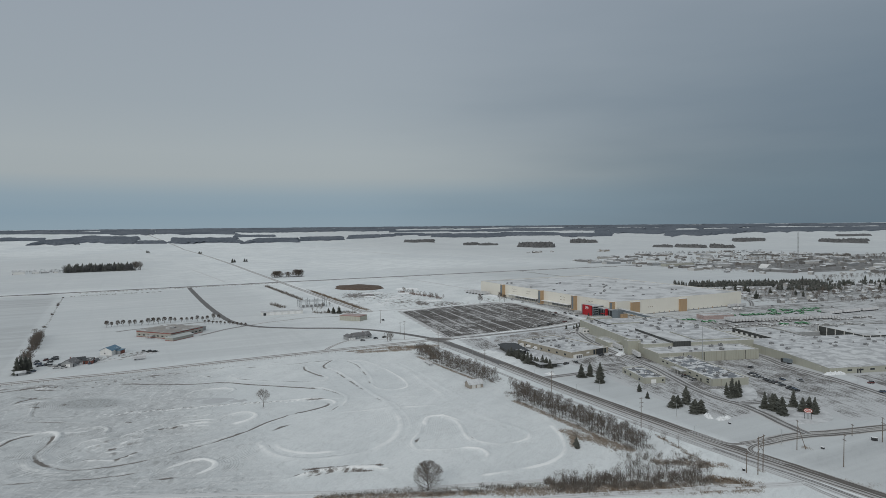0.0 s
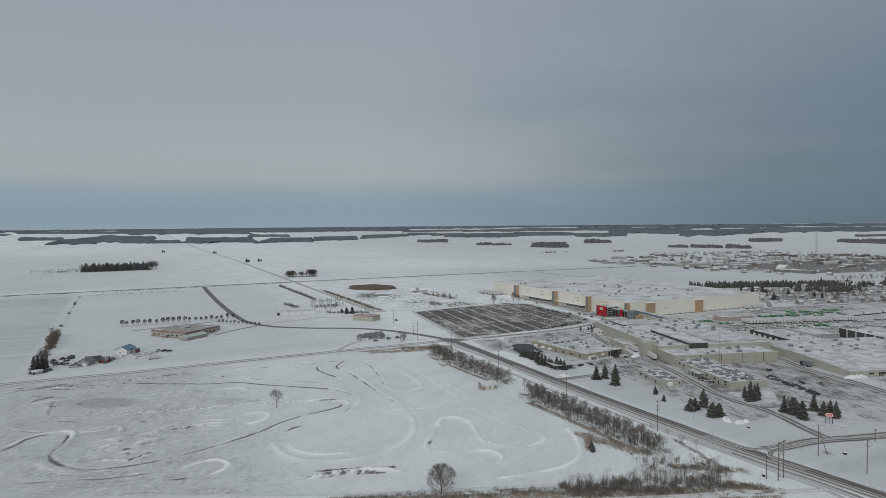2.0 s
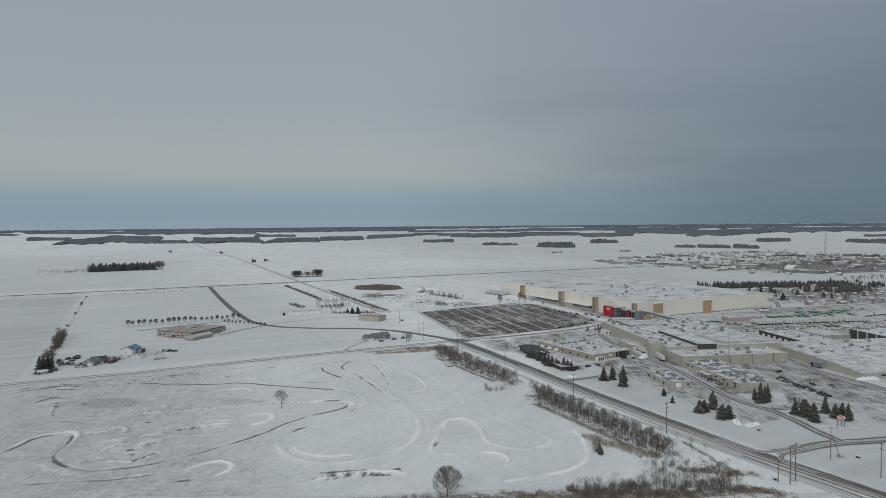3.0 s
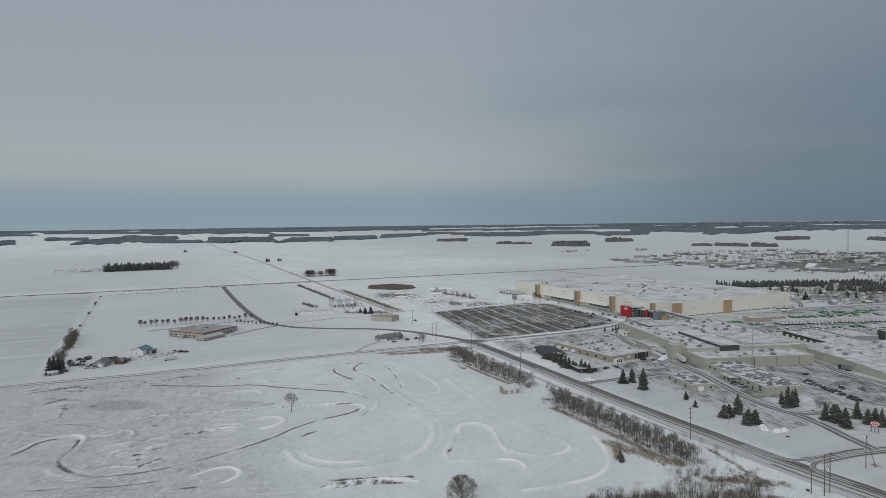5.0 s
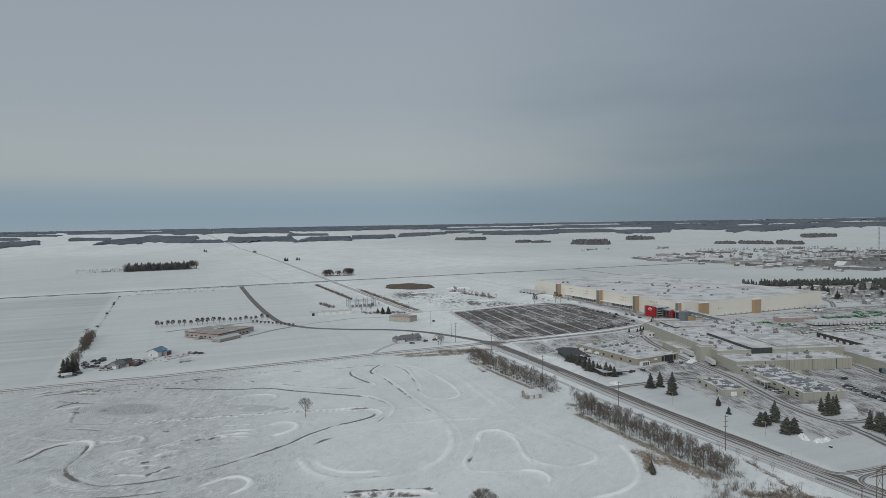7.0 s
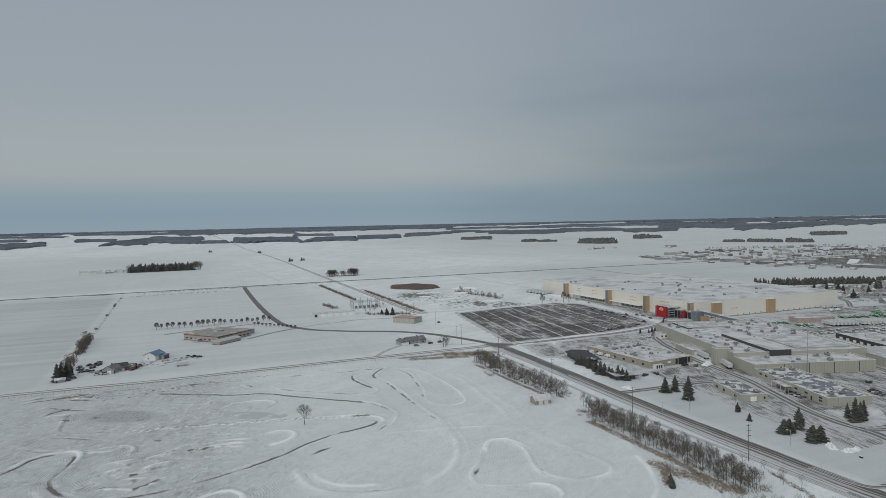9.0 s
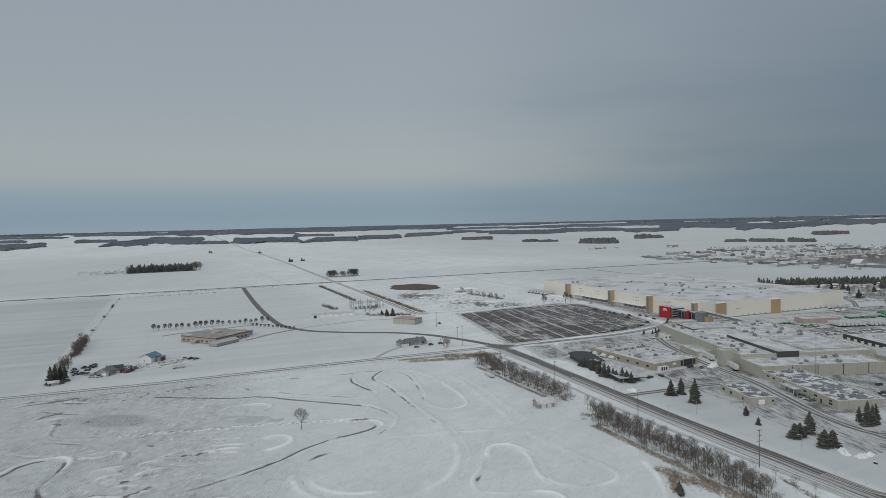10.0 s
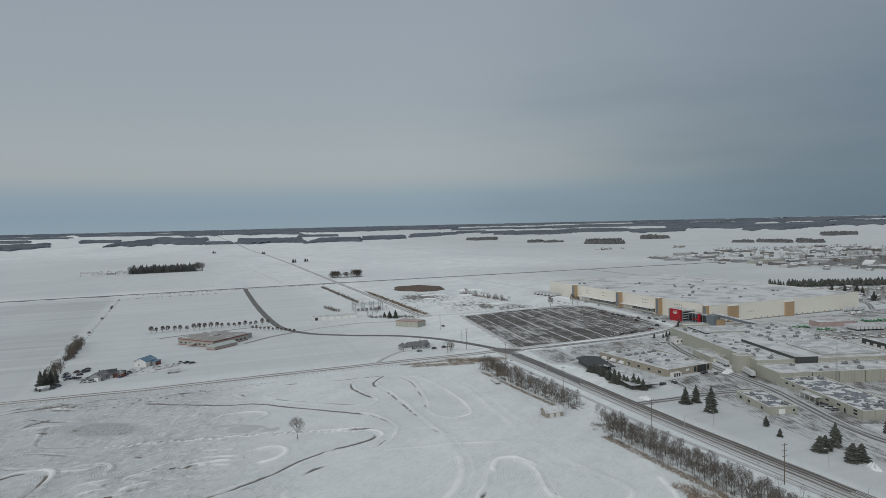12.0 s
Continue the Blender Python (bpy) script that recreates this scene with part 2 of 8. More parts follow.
def road_stuff(name, profile, asphalt=(0.125, 0.122, 0.12), cover=0.25, slush=(0.52, 0.53, 0.535)):
    """A winter road: dark where wheels run, packed snow between and along the edges."""
    m = shader(name, 0.7)
    uv = node(m, "ShaderNodeUVMap")
    uv.uv_map = "UVMap"
    sep = node(m, "ShaderNodeSeparateXYZ")
    wire(m, uv.outputs[0], sep.inputs[0])
    mp = node(m, "ShaderNodeMapping")
    wire(m, uv.outputs[0], mp.inputs[0])
    mp.inputs["Scale"].default_value = (15.0, 0.03, 1.0)
    long_ = grain(m, mp.outputs[0], 1.0, 7, 0.65, 0.3)
    spot = grain(m, place(m), 0.5, 5, 0.65)
    sway = calc(m, "MULTIPLY", calc(m, "SUBTRACT", grain(m, place(m), 0.045, 3, 0.6), 0.5), 0.22)
    lane = stops(m, calc(m, "ADD", sep.outputs[0], sway), profile)
    f = calc(m, "ADD", lane, calc(m, "ADD", calc(m, "MULTIPLY", calc(m, "SUBTRACT", long_, 0.5), 1.9), calc(m, "MULTIPLY", calc(m, "SUBTRACT", spot, 0.5), 0.5)))
    dark = blend(m, spot, tuple(v * 0.8 for v in asphalt), tuple(v * 1.5 for v in asphalt))
    snow = blend(m, long_, slush, tuple(min(0.8, v * 1.45) for v in slush))
    return finish(m, blend(m, step(m, f, cover, cover + 0.5), snow, dark), spot, 0.3, 0.05)


m_highway = road_stuff("highway", [(0.0, -0.3), (0.06, 0.0), (0.11, 0.5), (0.17, 0.7), (0.22, 0.1), (0.34, 0.15), (0.38, 0.65), (0.44, 0.6), (0.49, 0.15), (0.54, 0.65), (0.6, 1.0), (0.67, 0.9), (0.72, 0.35), (0.77, 0.7), (0.83, 1.1), (0.9, 0.75), (0.95, 0.1), (1.0, -0.3)], (0.108, 0.098, 0.09), cover=0.16, slush=(0.36, 0.355, 0.35))
m_shoulder = road_stuff("packed_shoulder", [(0.0, 0.0), (0.12, 0.1), (0.26, 0.62), (0.36, 0.1), (0.58, 0.1), (0.68, 0.6), (0.78, 0.1), (1.0, 0.0)], (0.15, 0.142, 0.136), cover=0.2, slush=(0.46, 0.468, 0.472))
m_street = road_stuff("street", [(0.0, 0.0), (0.08, 0.15), (0.22, 0.75), (0.34, 0.8), (0.46, 0.35), (0.54, 0.35), (0.66, 0.8), (0.78, 0.7), (0.92, 0.15), (1.0, 0.0)], slush=(0.43, 0.43, 0.43))
m_side = road_stuff("slushy_side_street", [(0.0, 0.0), (0.06, 0.1), (0.14, 0.75), (0.24, 0.5), (0.3, 0.1), (0.42, 0.35), (0.5, 0.1), (0.62, 0.5), (0.72, 0.1), (0.8, 0.8), (0.88, 0.6), (0.94, 0.1), (1.0, 0.0)], (0.11, 0.104, 0.098), cover=0.1, slush=(0.40, 0.395, 0.385))
m_dark_road = road_stuff("cleared_road", [(0.0, 0.1), (0.1, 0.8), (0.3, 1.0), (0.7, 1.0), (0.9, 0.8), (1.0, 0.1)])
m_gravel = road_stuff("gravel_road", [(0.0, 0.0), (0.1, 0.15), (0.22, 0.75), (0.34, 0.7), (0.42, 0.2), (0.58, 0.2), (0.68, 0.85), (0.8, 0.7), (0.9, 0.15), (1.0, 0.0)], (0.20, 0.186, 0.172))
m_trail = road_stuff("snow_trail", [(0.0, 0.0), (0.2, 0.1), (0.3, 0.45), (0.42, 0.1), (0.58, 0.1), (0.7, 0.45), (0.8, 0.1), (1.0, 0.0)], (0.2, 0.19, 0.18))


def lot_stuff(name, stretch, turn, lo, hi, asphalt=(0.075, 0.07, 0.068), snowy=((0.46, 0.48, 0.50), (0.65, 0.67, 0.69)), fray=5.0, streak=0.45, lanes=0.0):
    """Ploughed asphalt: long windrows of snow, fine scraped lines between them, loose patches and a snowy rim."""
    m = shader(name, 0.75)
    wide = grain(m, place(m, stretch, turn=turn), 1.0, 4, 0.6, 0.35)
    thin = grain(m, place(m, (stretch[0] * 7.5, stretch[1] * 2.6, 1), turn=turn), 1.0, 6, 0.76, 0.25)
    spot = grain(m, place(m), 0.09, 6, 0.68, 0.4)
    tiny = grain(m, place(m), 1.1, 4, 0.6)
    f = calc(m, "ADD", calc(m, "MULTIPLY", wide, streak), calc(m, "ADD", calc(m, "MULTIPLY", thin, 0.72 - streak), calc(m, "MULTIPLY", spot, 0.28)))
    if lanes:
        w = node(m, "ShaderNodeTexWave")
        w.wave_type, w.bands_direction, w.wave_profile = "BANDS", "X", "SIN"
        wire(m, place(m, (1, 1, 1), turn=turn), w.inputs["Vector"])
        w.inputs["Scale"].default_value, w.inputs["Distortion"].default_value, w.inputs["Detail"].default_value, w.inputs["Detail Scale"].default_value = 0.0175, 0.9, 1.5, 0.5
        f = calc(m, "ADD", f, calc(m, "MULTIPLY", calc(m, "MULTIPLY", step(m, w.outputs["Fac"], 0.95, 1.0), step(m, spot, 0.36, 0.58)), lanes * 1.5))
    f = calc(m, "ADD", f, step(m, grain(m, place(m), 0.013, 2, 0.5), 0.3, 0.7, -0.035, 0.035))
    f = calc(m, "ADD", f, step(m, calc(m, "ADD", attr(m, "rim"), calc(m, "MULTIPLY", calc(m, "SUBTRACT", spot, 0.5), fray * 2.0)), 0.0, fray, 0.3, 0.0))
    dark = blend(m, tiny, tuple(v * 0.75 for v in asphalt), tuple(v * 1.7 for v in asphalt))
    dark = blend(m, step(m, spot, 0.45, 0.68, 0.0, 0.4), dark, tuple(v * 2.1 for v in asphalt))
    snow = blend(m, tiny, *snowy)
    return finish(m, blend(m, step(m, f, lo, hi), dark, snow), f, 0.5, 0.15)


m_lot = lot_stuff("ploughed_lot", (0.13, 0.010, 1), radians(8.0), 0.49, 0.585, (0.068, 0.062, 0.057), ((0.36, 0.36, 0.358), (0.68, 0.685, 0.69)), 4.0, 0.12, 0.17)
m_yard = lot_stuff("snowy_yard", (0.15, 0.03, 1), radians(17), 0.425, 0.55, (0.11, 0.103, 0.097), ((0.44, 0.45, 0.46), (0.64, 0.655, 0.665)), fray=4.0, streak=0.15)
m_crossing = lot_stuff("worn_crossing", (0.5, 0.12, 1), radians(-30), 0.46, 0.70, (0.125, 0.115, 0.108), ((0.36, 0.36, 0.355), (0.5, 0.5, 0.495)), 2.0)
m_office_yard = lot_stuff("office_yard", (0.16, 0.045, 1), radians(17), 0.40, 0.56, (0.15, 0.134, 0.12), fray=4.0, streak=0.26)
m_bigyard = lot_stuff("works_yard", (0.12, 0.05, 1), radians(17), 0.40, 0.555, (0.13, 0.124, 0.118), ((0.46, 0.472, 0.48), (0.64, 0.655, 0.665)), streak=0.26)
m_townyard = lot_stuff("town_lots", (0.02, 0.06, 1), radians(17), 0.49, 0.65, (0.13, 0.128, 0.125), ((0.38, 0.39, 0.40), (0.56, 0.575, 0.585)), 8.0, 0.3)
m_gardens = lot_stuff("garden_snow", (0.03, 0.08, 1), radians(17), 0.42, 0.60, (0.16, 0.157, 0.153), ((0.44, 0.45, 0.46), (0.64, 0.655, 0.665)), 8.0, 0.3)
m_turn = road_stuff("turning_tracks", [(0.0, -0.2), (0.15, 0.2), (0.3, 0.9), (0.45, 0.4), (0.55, 0.4), (0.7, 0.9), (0.85, 0.2), (1.0, -0.2)], (0.12, 0.112, 0.104), cover=0.2, slush=(0.46, 0.46, 0.46))

m_bank = painted("ploughed_snow", (0.77, 0.79, 0.80), 0.7, vary=0.16, scale=0.8)


def roof_stuff(name, lo, hi, bare, scale=0.06):
    m = shader(name, 0.75)
    big = grain(m, place(m), scale, 6, 0.6, 0.4)
    mid = grain(m, place(m, (1, 0.4, 1), turn=0.9), 0.25, 5, 0.6)
    snow = blend(m, mid, (0.53, 0.545, 0.555), (0.73, 0.745, 0.755))
    dark = blend(m, mid, tuple(v * 0.8 for v in bare), tuple(v * 1.25 for v in bare))
    return finish(m, blend(m, step(m, big, lo, hi), snow, dark), big, 0.4, 0.1)


m_verge = roof_stuff("verge_snow", 0.36, 0.62, (0.46, 0.47, 0.48), 0.15)
m_roof_snow = roof_stuff("snowy_roof", 0.41, 0.60, (0.41, 0.42, 0.432), 0.13)
m_roof_patch = roof_stuff("half_bare_roof", 0.47, 0.51, (0.19, 0.205, 0.225), 0.16)
m_roof_town = roof_stuff("patchy_town_roof", 0.40, 0.62, (0.27, 0.275, 0.28), 0.05)
m_roof_grey = roof_stuff("thinly_snowed_roof", 0.46, 0.64, (0.42, 0.428, 0.436), 0.045)
m_roof_brown = roof_stuff("grey_brown_roof", 0.36, 0.55, (0.29, 0.275, 0.26), 0.09)
m_roof_shingle = roof_stuff("grey_shingle_roof", 0.24, 0.44, (0.16, 0.16, 0.165), 0.3)
m_roof_black = roof_stuff("dark_metal_roof", 0.30, 0.42, (0.06, 0.065, 0.07), 0.09)

m_cream = sheeting("cream_panels", (0.75, 0.725, 0.65), 1.2, stain=0.06, vary=0.05)
m_tan = sheeting("tan_panels", (0.44, 0.31, 0.19), 0.8, stain=0.15)
m_beige = sheeting("beige_panels", (0.415, 0.415, 0.355), 1.0, stain=0.22)
m_brick = sheeting("beige_brick", (0.36, 0.33, 0.27), 0.4, stain=0.18)
m_white_wall = sheeting("white_siding", (0.74, 0.74, 0.72), 0.4, stain=0.15)
m_charcoal = sheeting("charcoal_panels", (0.075, 0.078, 0.075), 0.5, stain=0.2)
m_grey_wall = sheeting("grey_siding", (0.33, 0.34, 0.345), 0.3, stain=0.2)
m_tanshed = sheeting("sand_siding", (0.34, 0.305, 0.26), 0.4, stain=0.12)
m_red = painted("red_cladding", (0.38, 0.022, 0.028), 0.45, vary=0.06)
m_red_trim = painted("red_trim", (0.50, 0.10, 0.07), 0.5, vary=0.08)
m_dull_red = painted("dull_red_band", (0.27, 0.065, 0.055), 0.6, vary=0.12)
m_white = painted("white_paint", (0.80, 0.80, 0.79), 0.5, vary=0.06)
m_trim = painted("pale_trim", (0.66, 0.65, 0.62), 0.5, vary=0.08)
m_slate = painted("blue_grey_cladding", (0.17, 0.20, 0.22), 0.4, vary=0.1)
m_blue_roof = roof_stuff("blue_metal_roof", 0.28, 0.44, (0.12, 0.21, 0.29), 0.2)
m_pale_metal = roof_stuff("pale_green_metal", 0.20, 0.62, (0.40, 0.43, 0.42), 0.15)
m_steel = painted("galvanised_steel", (0.42, 0.43, 0.44), 0.45, 0.6, vary=0.12)
m_dark = painted("dark_metal", (0.05, 0.052, 0.055), 0.5, 0.3, vary=0.2)
m_unit = dusted("grey_unit", (0.27, 0.275, 0.28), 0.35)
m_pole = painted("weathered_wood_pole", (0.15, 0.12, 0.095), 0.85, vary=0.2, scale=2.0)
m_glass = shader("window_glass", 0.08, 0.0, 0.6)
finish(m_glass, blend(m_glass, grain(m_glass, place(m_glass), 0.4, 2), (0.02, 0.026, 0.03), (0.05, 0.06, 0.066)))
m_rubber = painted("rubber", (0.025, 0.025, 0.026), 0.8, vary=0.2)
m_green = dusted("green_paint", (0.075, 0.27, 0.12), 0.5)
m_goods = dusted("stored_goods", (0.21, 0.205, 0.20), 0.75)
m_pink = painted("faded_pink_steel", (0.40, 0.315, 0.30), 0.6, vary=0.15)
m_trailer = painted("dull_white_paint", (0.58, 0.585, 0.59), 0.5, vary=0.1)
m_stone = sheeting("grey_beige_panels", (0.37, 0.355, 0.32), 0.6, stain=0.2)
m_faded_red = painted("faded_red_sheeting", (0.33, 0.16, 0.14), 0.6, vary=0.2)
m_rust = painted("rusty_red", (0.19, 0.075, 0.06), 0.7, vary=0.25)
m_bark = painted("grey_brown_bark", (0.115, 0.10, 0.086), 0.9, vary=0.25, scale=2.0)
m_twig = painted("bare_twigs", (0.15, 0.128, 0.109), 0.9, vary=0.25, scale=0.7)
m_brush = painted("bare_brush", (0.20, 0.178, 0.155), 0.9, vary=0.3, scale=0.4)
m_pale_rail = painted("weathered_rail", (0.42, 0.41, 0.39), 0.8, vary=0.2)
m_rusty_brush = painted("rusty_brush", (0.19, 0.125, 0.10), 0.9, vary=0.3, scale=0.4)
m_straw = painted("dry_grass", (0.225, 0.172, 0.122), 0.9, vary=0.35, scale=0.5)
m_soil = shader("bare_soil", 0.9)
sp = grain(m_soil, place(m_soil), 0.25, 6, 0.65)
finish(m_soil, blend(m_soil, step(m_soil, sp, 0.3, 0.7), (0.085, 0.06, 0.045), (0.16, 0.12, 0.095)), sp, 0.6, 0.3)
m_ice = shader("grey_pond_ice", 0.45)
ic = grain(m_ice, place(m_ice), 0.2, 5, 0.6)
finish(m_ice, blend(m_ice, ic, (0.42, 0.435, 0.445), (0.56, 0.575, 0.585)))
m_needle = shader("spruce_needles", 0.85)
nd = grain(m_needle, place(m_needle), 1.2, 4, 0.65)
oi = node(m_needle, "ShaderNodeObjectInfo").outputs["Random"]
finish(m_needle, blend(m_needle, calc(m_needle, "ADD", calc(m_needle, "MULTIPLY", nd, 0.7), calc(m_needle, "MULTIPLY", oi, 0.3)), (0.06, 0.065, 0.057), (0.132, 0.136, 0.116)))
# far woods: the haze of distance is put into their pale slate-blue colour
m_hazed_wood = shader("hazed_winter_woods", 0.95)
wv = calc(m_hazed_wood, "ADD", calc(m_hazed_wood, "MULTIPLY", grain(m_hazed_wood, place(m_hazed_wood), 0.05, 5, 0.65), 0.5), calc(m_hazed_wood, "MULTIPLY", grain(m_hazed_wood, place(m_hazed_wood), 0.006, 3, 0.6), 0.5))
finish(m_hazed_wood, blend(m_hazed_wood, step(m_hazed_wood, wv, 0.32, 0.68), (0.085, 0.103, 0.128), (0.152, 0.172, 0.20)))
m_grove = shader("farm_grove", 0.95)
gv = grain(m_grove, place(m_grove), 0.12, 5, 0.7)
finish(m_grove, blend(m_grove, step(m_grove, gv, 0.3, 0.7), (0.085, 0.088, 0.092), (0.18, 0.178, 0.176)))
m_wood_dark = shader("spruce_woods", 0.95)
isl2 = node(m_wood_dark, "ShaderNodeNewGeometry").outputs["Random Per Island"]
finish(m_wood_dark, blend(m_wood_dark, isl2, (0.06, 0.068, 0.06), (0.14, 0.14, 0.13)))


def car_paint(name):
    """Paint that differs from car to car: whites, silvers, greys, blacks and a few reds and blues."""
    m = shader(name, 0.3, 0.2, 0.5)
    r = node(m, "ShaderNodeObjectInfo").outputs["Random"]
    n = node(m, "ShaderNodeValToRGB")
    n.color_ramp.interpolation = "CONSTANT"
    wire(m, r, n.inputs[0])
    rows = [(0.0, (0.03, 0.031, 0.033)), (0.24, (0.08, 0.083, 0.088)), (0.42, (0.2, 0.205, 0.21)), (0.58, (0.62, 0.62, 0.61)), (0.80, (0.13, 0.03, 0.027)), (0.86, (0.05, 0.075, 0.12)), (0.94, (0.14, 0.12, 0.10))]
    e = n.color_ramp.elements
    while len(e) < len(rows):
        e.new(0.5)
    for el, (p, v) in zip(e, rows):
        el.position, el.color = p, (*v, 1.0)
    dust = grain(m, place(m), 1.5, 4)
    return finish(m, blend(m, step(m, dust, 0.45, 0.8, 0.0, 0.4), n.outputs[0], (0.4, 0.41, 0.42)))


m_car = car_paint("car_paint")


def wall_variety(name, rows):
    m = shader(name, 0.7)
    r = node(m, "ShaderNodeObjectInfo").outputs["Random"]
    n = node(m, "ShaderNodeValToRGB")
    n.color_ramp.interpolation = "CONSTANT"
    wire(m, r, n.inputs[0])
    e = n.color_ramp.elements
    while len(e) < len(rows):
        e.new(0.5)
    for i, (el, v) in enumerate(zip(e, rows)):
        el.position, el.color = i / len(rows), (*v, 1.0)
    g = grain(m, place(m), 0.8, 4)
    return finish(m, blend(m, step(m, g, 0.4, 0.8, 0.0, 0.3), n.outputs[0], (0.25, 0.24, 0.22)))


m_townwall = wall_variety("house_siding", [(0.52, 0.515, 0.505), (0.33, 0.32, 0.30), (0.22, 0.22, 0.22), (0.40, 0.39, 0.375), (0.19, 0.175, 0.165), (0.30, 0.315, 0.33), (0.47, 0.47, 0.465), (0.15, 0.145, 0.14)])

# ---- the lie of the land ----
EYE = 105.0
FAR, EDGE = 3000.0, 1900.0


def fold(x, y):
    """Land past 3 km is drawn together and lifted a little, so that the plain still ends at the horizon."""
    d = math.hypot(x, y)
    if d <= FAR:
        return x, y
    k = (FAR + EDGE * (1 - FAR / d)) / d
    return x * k, y * k


def lift(x, y):
    r = np.hypot(x, y)
    r2 = np.clip(r, FAR, FAR + EDGE * 0.9)
    d = FAR / (1 - (r2 - FAR) / EDGE)
    return np.where(r > FAR, EYE * (1 - r2 / d), 0.0)


def smooth(points, n=6, closed=False):
    """A Catmull-Rom curve through the points."""
    p = [np.array(q, float) for q in points]
    out = []
    for i in range(len(p) - 1):
        a, b, c, d = p[max(i - 1, 0)], p[i], p[i + 1], p[min(i + 2, len(p) - 1)]
        for k in range(n):
            t = k / n
            out.append(0.5 * (2 * b + (c - a) * t + (2 * a - 5 * b + 4 * c - d) * t * t + (3 * b - a - 3 * c + d) * t ** 3))
    out.append(p[-1])
    return np.array(out)


# the practice track in the snow. Each course: its line, how bare and wide its groove is, how white, wide and high its bank is,
# and on which side of the line the bank stands (1 left, -1 right, 0 on it)
COURSES = []


def course(line, groove=0.0, gw=0.8, bank=0.0, bw=1.6, rise=0.3, side=1, broken=0.3):
    COURSES.append((smooth(line, 4), groove, gw, bank, bw, rise, side, broken))


# the long groove that sweeps in from the west, hooks round and runs on to the eastern hairpin
course([(-72, 338), (-66, 350), (-58.6, 361.7), (-55, 368.5), (-49.7, 372), (-42.5, 372)], 1.15, 0.85, 0.8, 1.4, 0.5, 1, 0.4)
course([(-44, 374.5), (-39, 373), (-35.5, 368), (-35, 361), (-36.5, 353)], 0.0, 0.8, 1.0, 1.5, 0.8, 0)
course([(-38.6, 368), (-37.1, 362), (-38.5, 353), (-41, 344), (-42, 337), (-40, 329.5)], 1.3, 1.1, 0.3, 2.0, 0.4, 1, 0.28)
course([(-41.4, 335), (-39.7, 328.5), (-36, 322), (-33.5, 319)], 1.5, 1.1, 0.0, 2.0, 0.3, -1, 0.1)
course([(-46, 332), (-43, 322), (-35, 313.5), (-25, 308), (-14, 305)], 0.0, 0.8, 0.7, 2.2, 0.4, 0)
course([(-34, 319.5), (-31.3, 315.7), (-24.5, 310.7), (-14.7, 307.7), (-4.9, 307.5), (6.5, 309), (18.6, 312.2), (31.5, 317.2), (44, 324)], 0.85, 0.75, 0.45, 1.5, 0.3, 1, 0.35)
course([(31.5, 317.2), (39.9, 321.7), (51.9, 328.8), (65.5, 339.3), (79.4, 346.7)], 1.3, 0.95, 0.4, 1.5, 0.35, -1, 0.12)
course([(78, 346), (89.4, 348.5), (97.5, 351.6), (101.5, 355), (102.4, 358.5)], 1.4, 1.25, 0.0, 1.5, 0.3, -1, 0.1)
course([(103.2, 352), (106, 357), (105, 363.5), (98.5, 369.5), (86, 373.5), (72, 377)], 0.25, 0.7, 1.0, 1.3, 0.6, 0)
# the brown groove north of it and the loop that ends it
course([(-10, 470), (6, 460), (21, 451.7), (36.2, 443.4), (55, 436.5), (71, 422.8), (86.7, 409.3), (98.7, 398), (106, 391)], 1.25, 1.0, 0.35, 1.4, 0.3, 1, 0.12)
course([(104, 393), (108.8, 387.7), (112.8, 378.2), (114.6, 368.3), (112.6, 360.8), (106.3, 349.5), (99, 341)], 0.8, 0.75, 0.55, 1.3, 0.4, 1, 0.5)
course([(91.8, 370.7), (101, 367.5), (112.5, 363.6)], 1.1, 0.8, 0.2, 1.2, 0.2, 1, 0.5)
course([(63, 323), (68, 326), (73, 328.5)], 1.3, 1.0, 0.0, 1.0, 0.2, 1, 0.1)
# dashed northern straight and the two hooks at its east end
course([(-45.5, 474.8), (-12.9, 477), (22.7, 483.1), (43.7, 485.4)], 0.6, 0.8, 0.3, 1.3, 0.3, 1, 0.7)
course([(41, 476.9), (60.5, 478.2), (80.2, 475.6), (100.4, 473), (126.2, 472.1), (139.5, 471.6)], 0.95, 0.8, 0.4, 1.2, 0.3, -1, 0.5)
course([(127, 471.6), (117.9, 465.5), (112.5, 457.8)], 0.5, 0.7, 0.3, 1.1, 0.3, -1)
course([(113.5, 461), (111.3, 449), (112.3, 440), (115, 430), (118.4, 421.3)], 1.3, 0.9, 0.4, 1.2, 0.3, 1, 0.2)
course([(118.4, 423), (119.4, 416), (115.4, 411.5), (109.8, 411), (102.7, 413.2)], 0.4, 0.7, 0.9, 1.1, 0.4, 0)
course([(109.8, 411.7), (100, 415), (89.6, 422.8), (76.6, 433.4), (66.6, 440.6), (61, 447)], 0.85, 0.7, 0.3, 1.2, 0.3, 1, 0.4)
course([(66.6, 440.6), (59.7, 449.8), (61, 457), (68, 460)], 0.3, 0.7, 0.8, 1.6, 0.4, 0)
# two lanes that run south into the big western loop
course([(139.5, 471.6), (131, 462), (125.9, 450.5), (129, 436.5), (130, 424)], 1.0, 0.9, 0.4, 1.3, 0.3, 1, 0.35)
course([(130, 428), (130, 413.1), (130.4, 396), (130.5, 379.1), (131.1, 354.9), (131.6, 345)], 0.75, 0.8, 0.5, 1.5, 0.3, 1, 0.8)
course([(131.5, 346), (131.6, 336), (130, 322), (126.5, 307), (121, 293.5), (112, 281), (101.5, 274), (90.5, 271.3)], 0.15, 0.8, 0.5, 2.5, 0.4, 0)
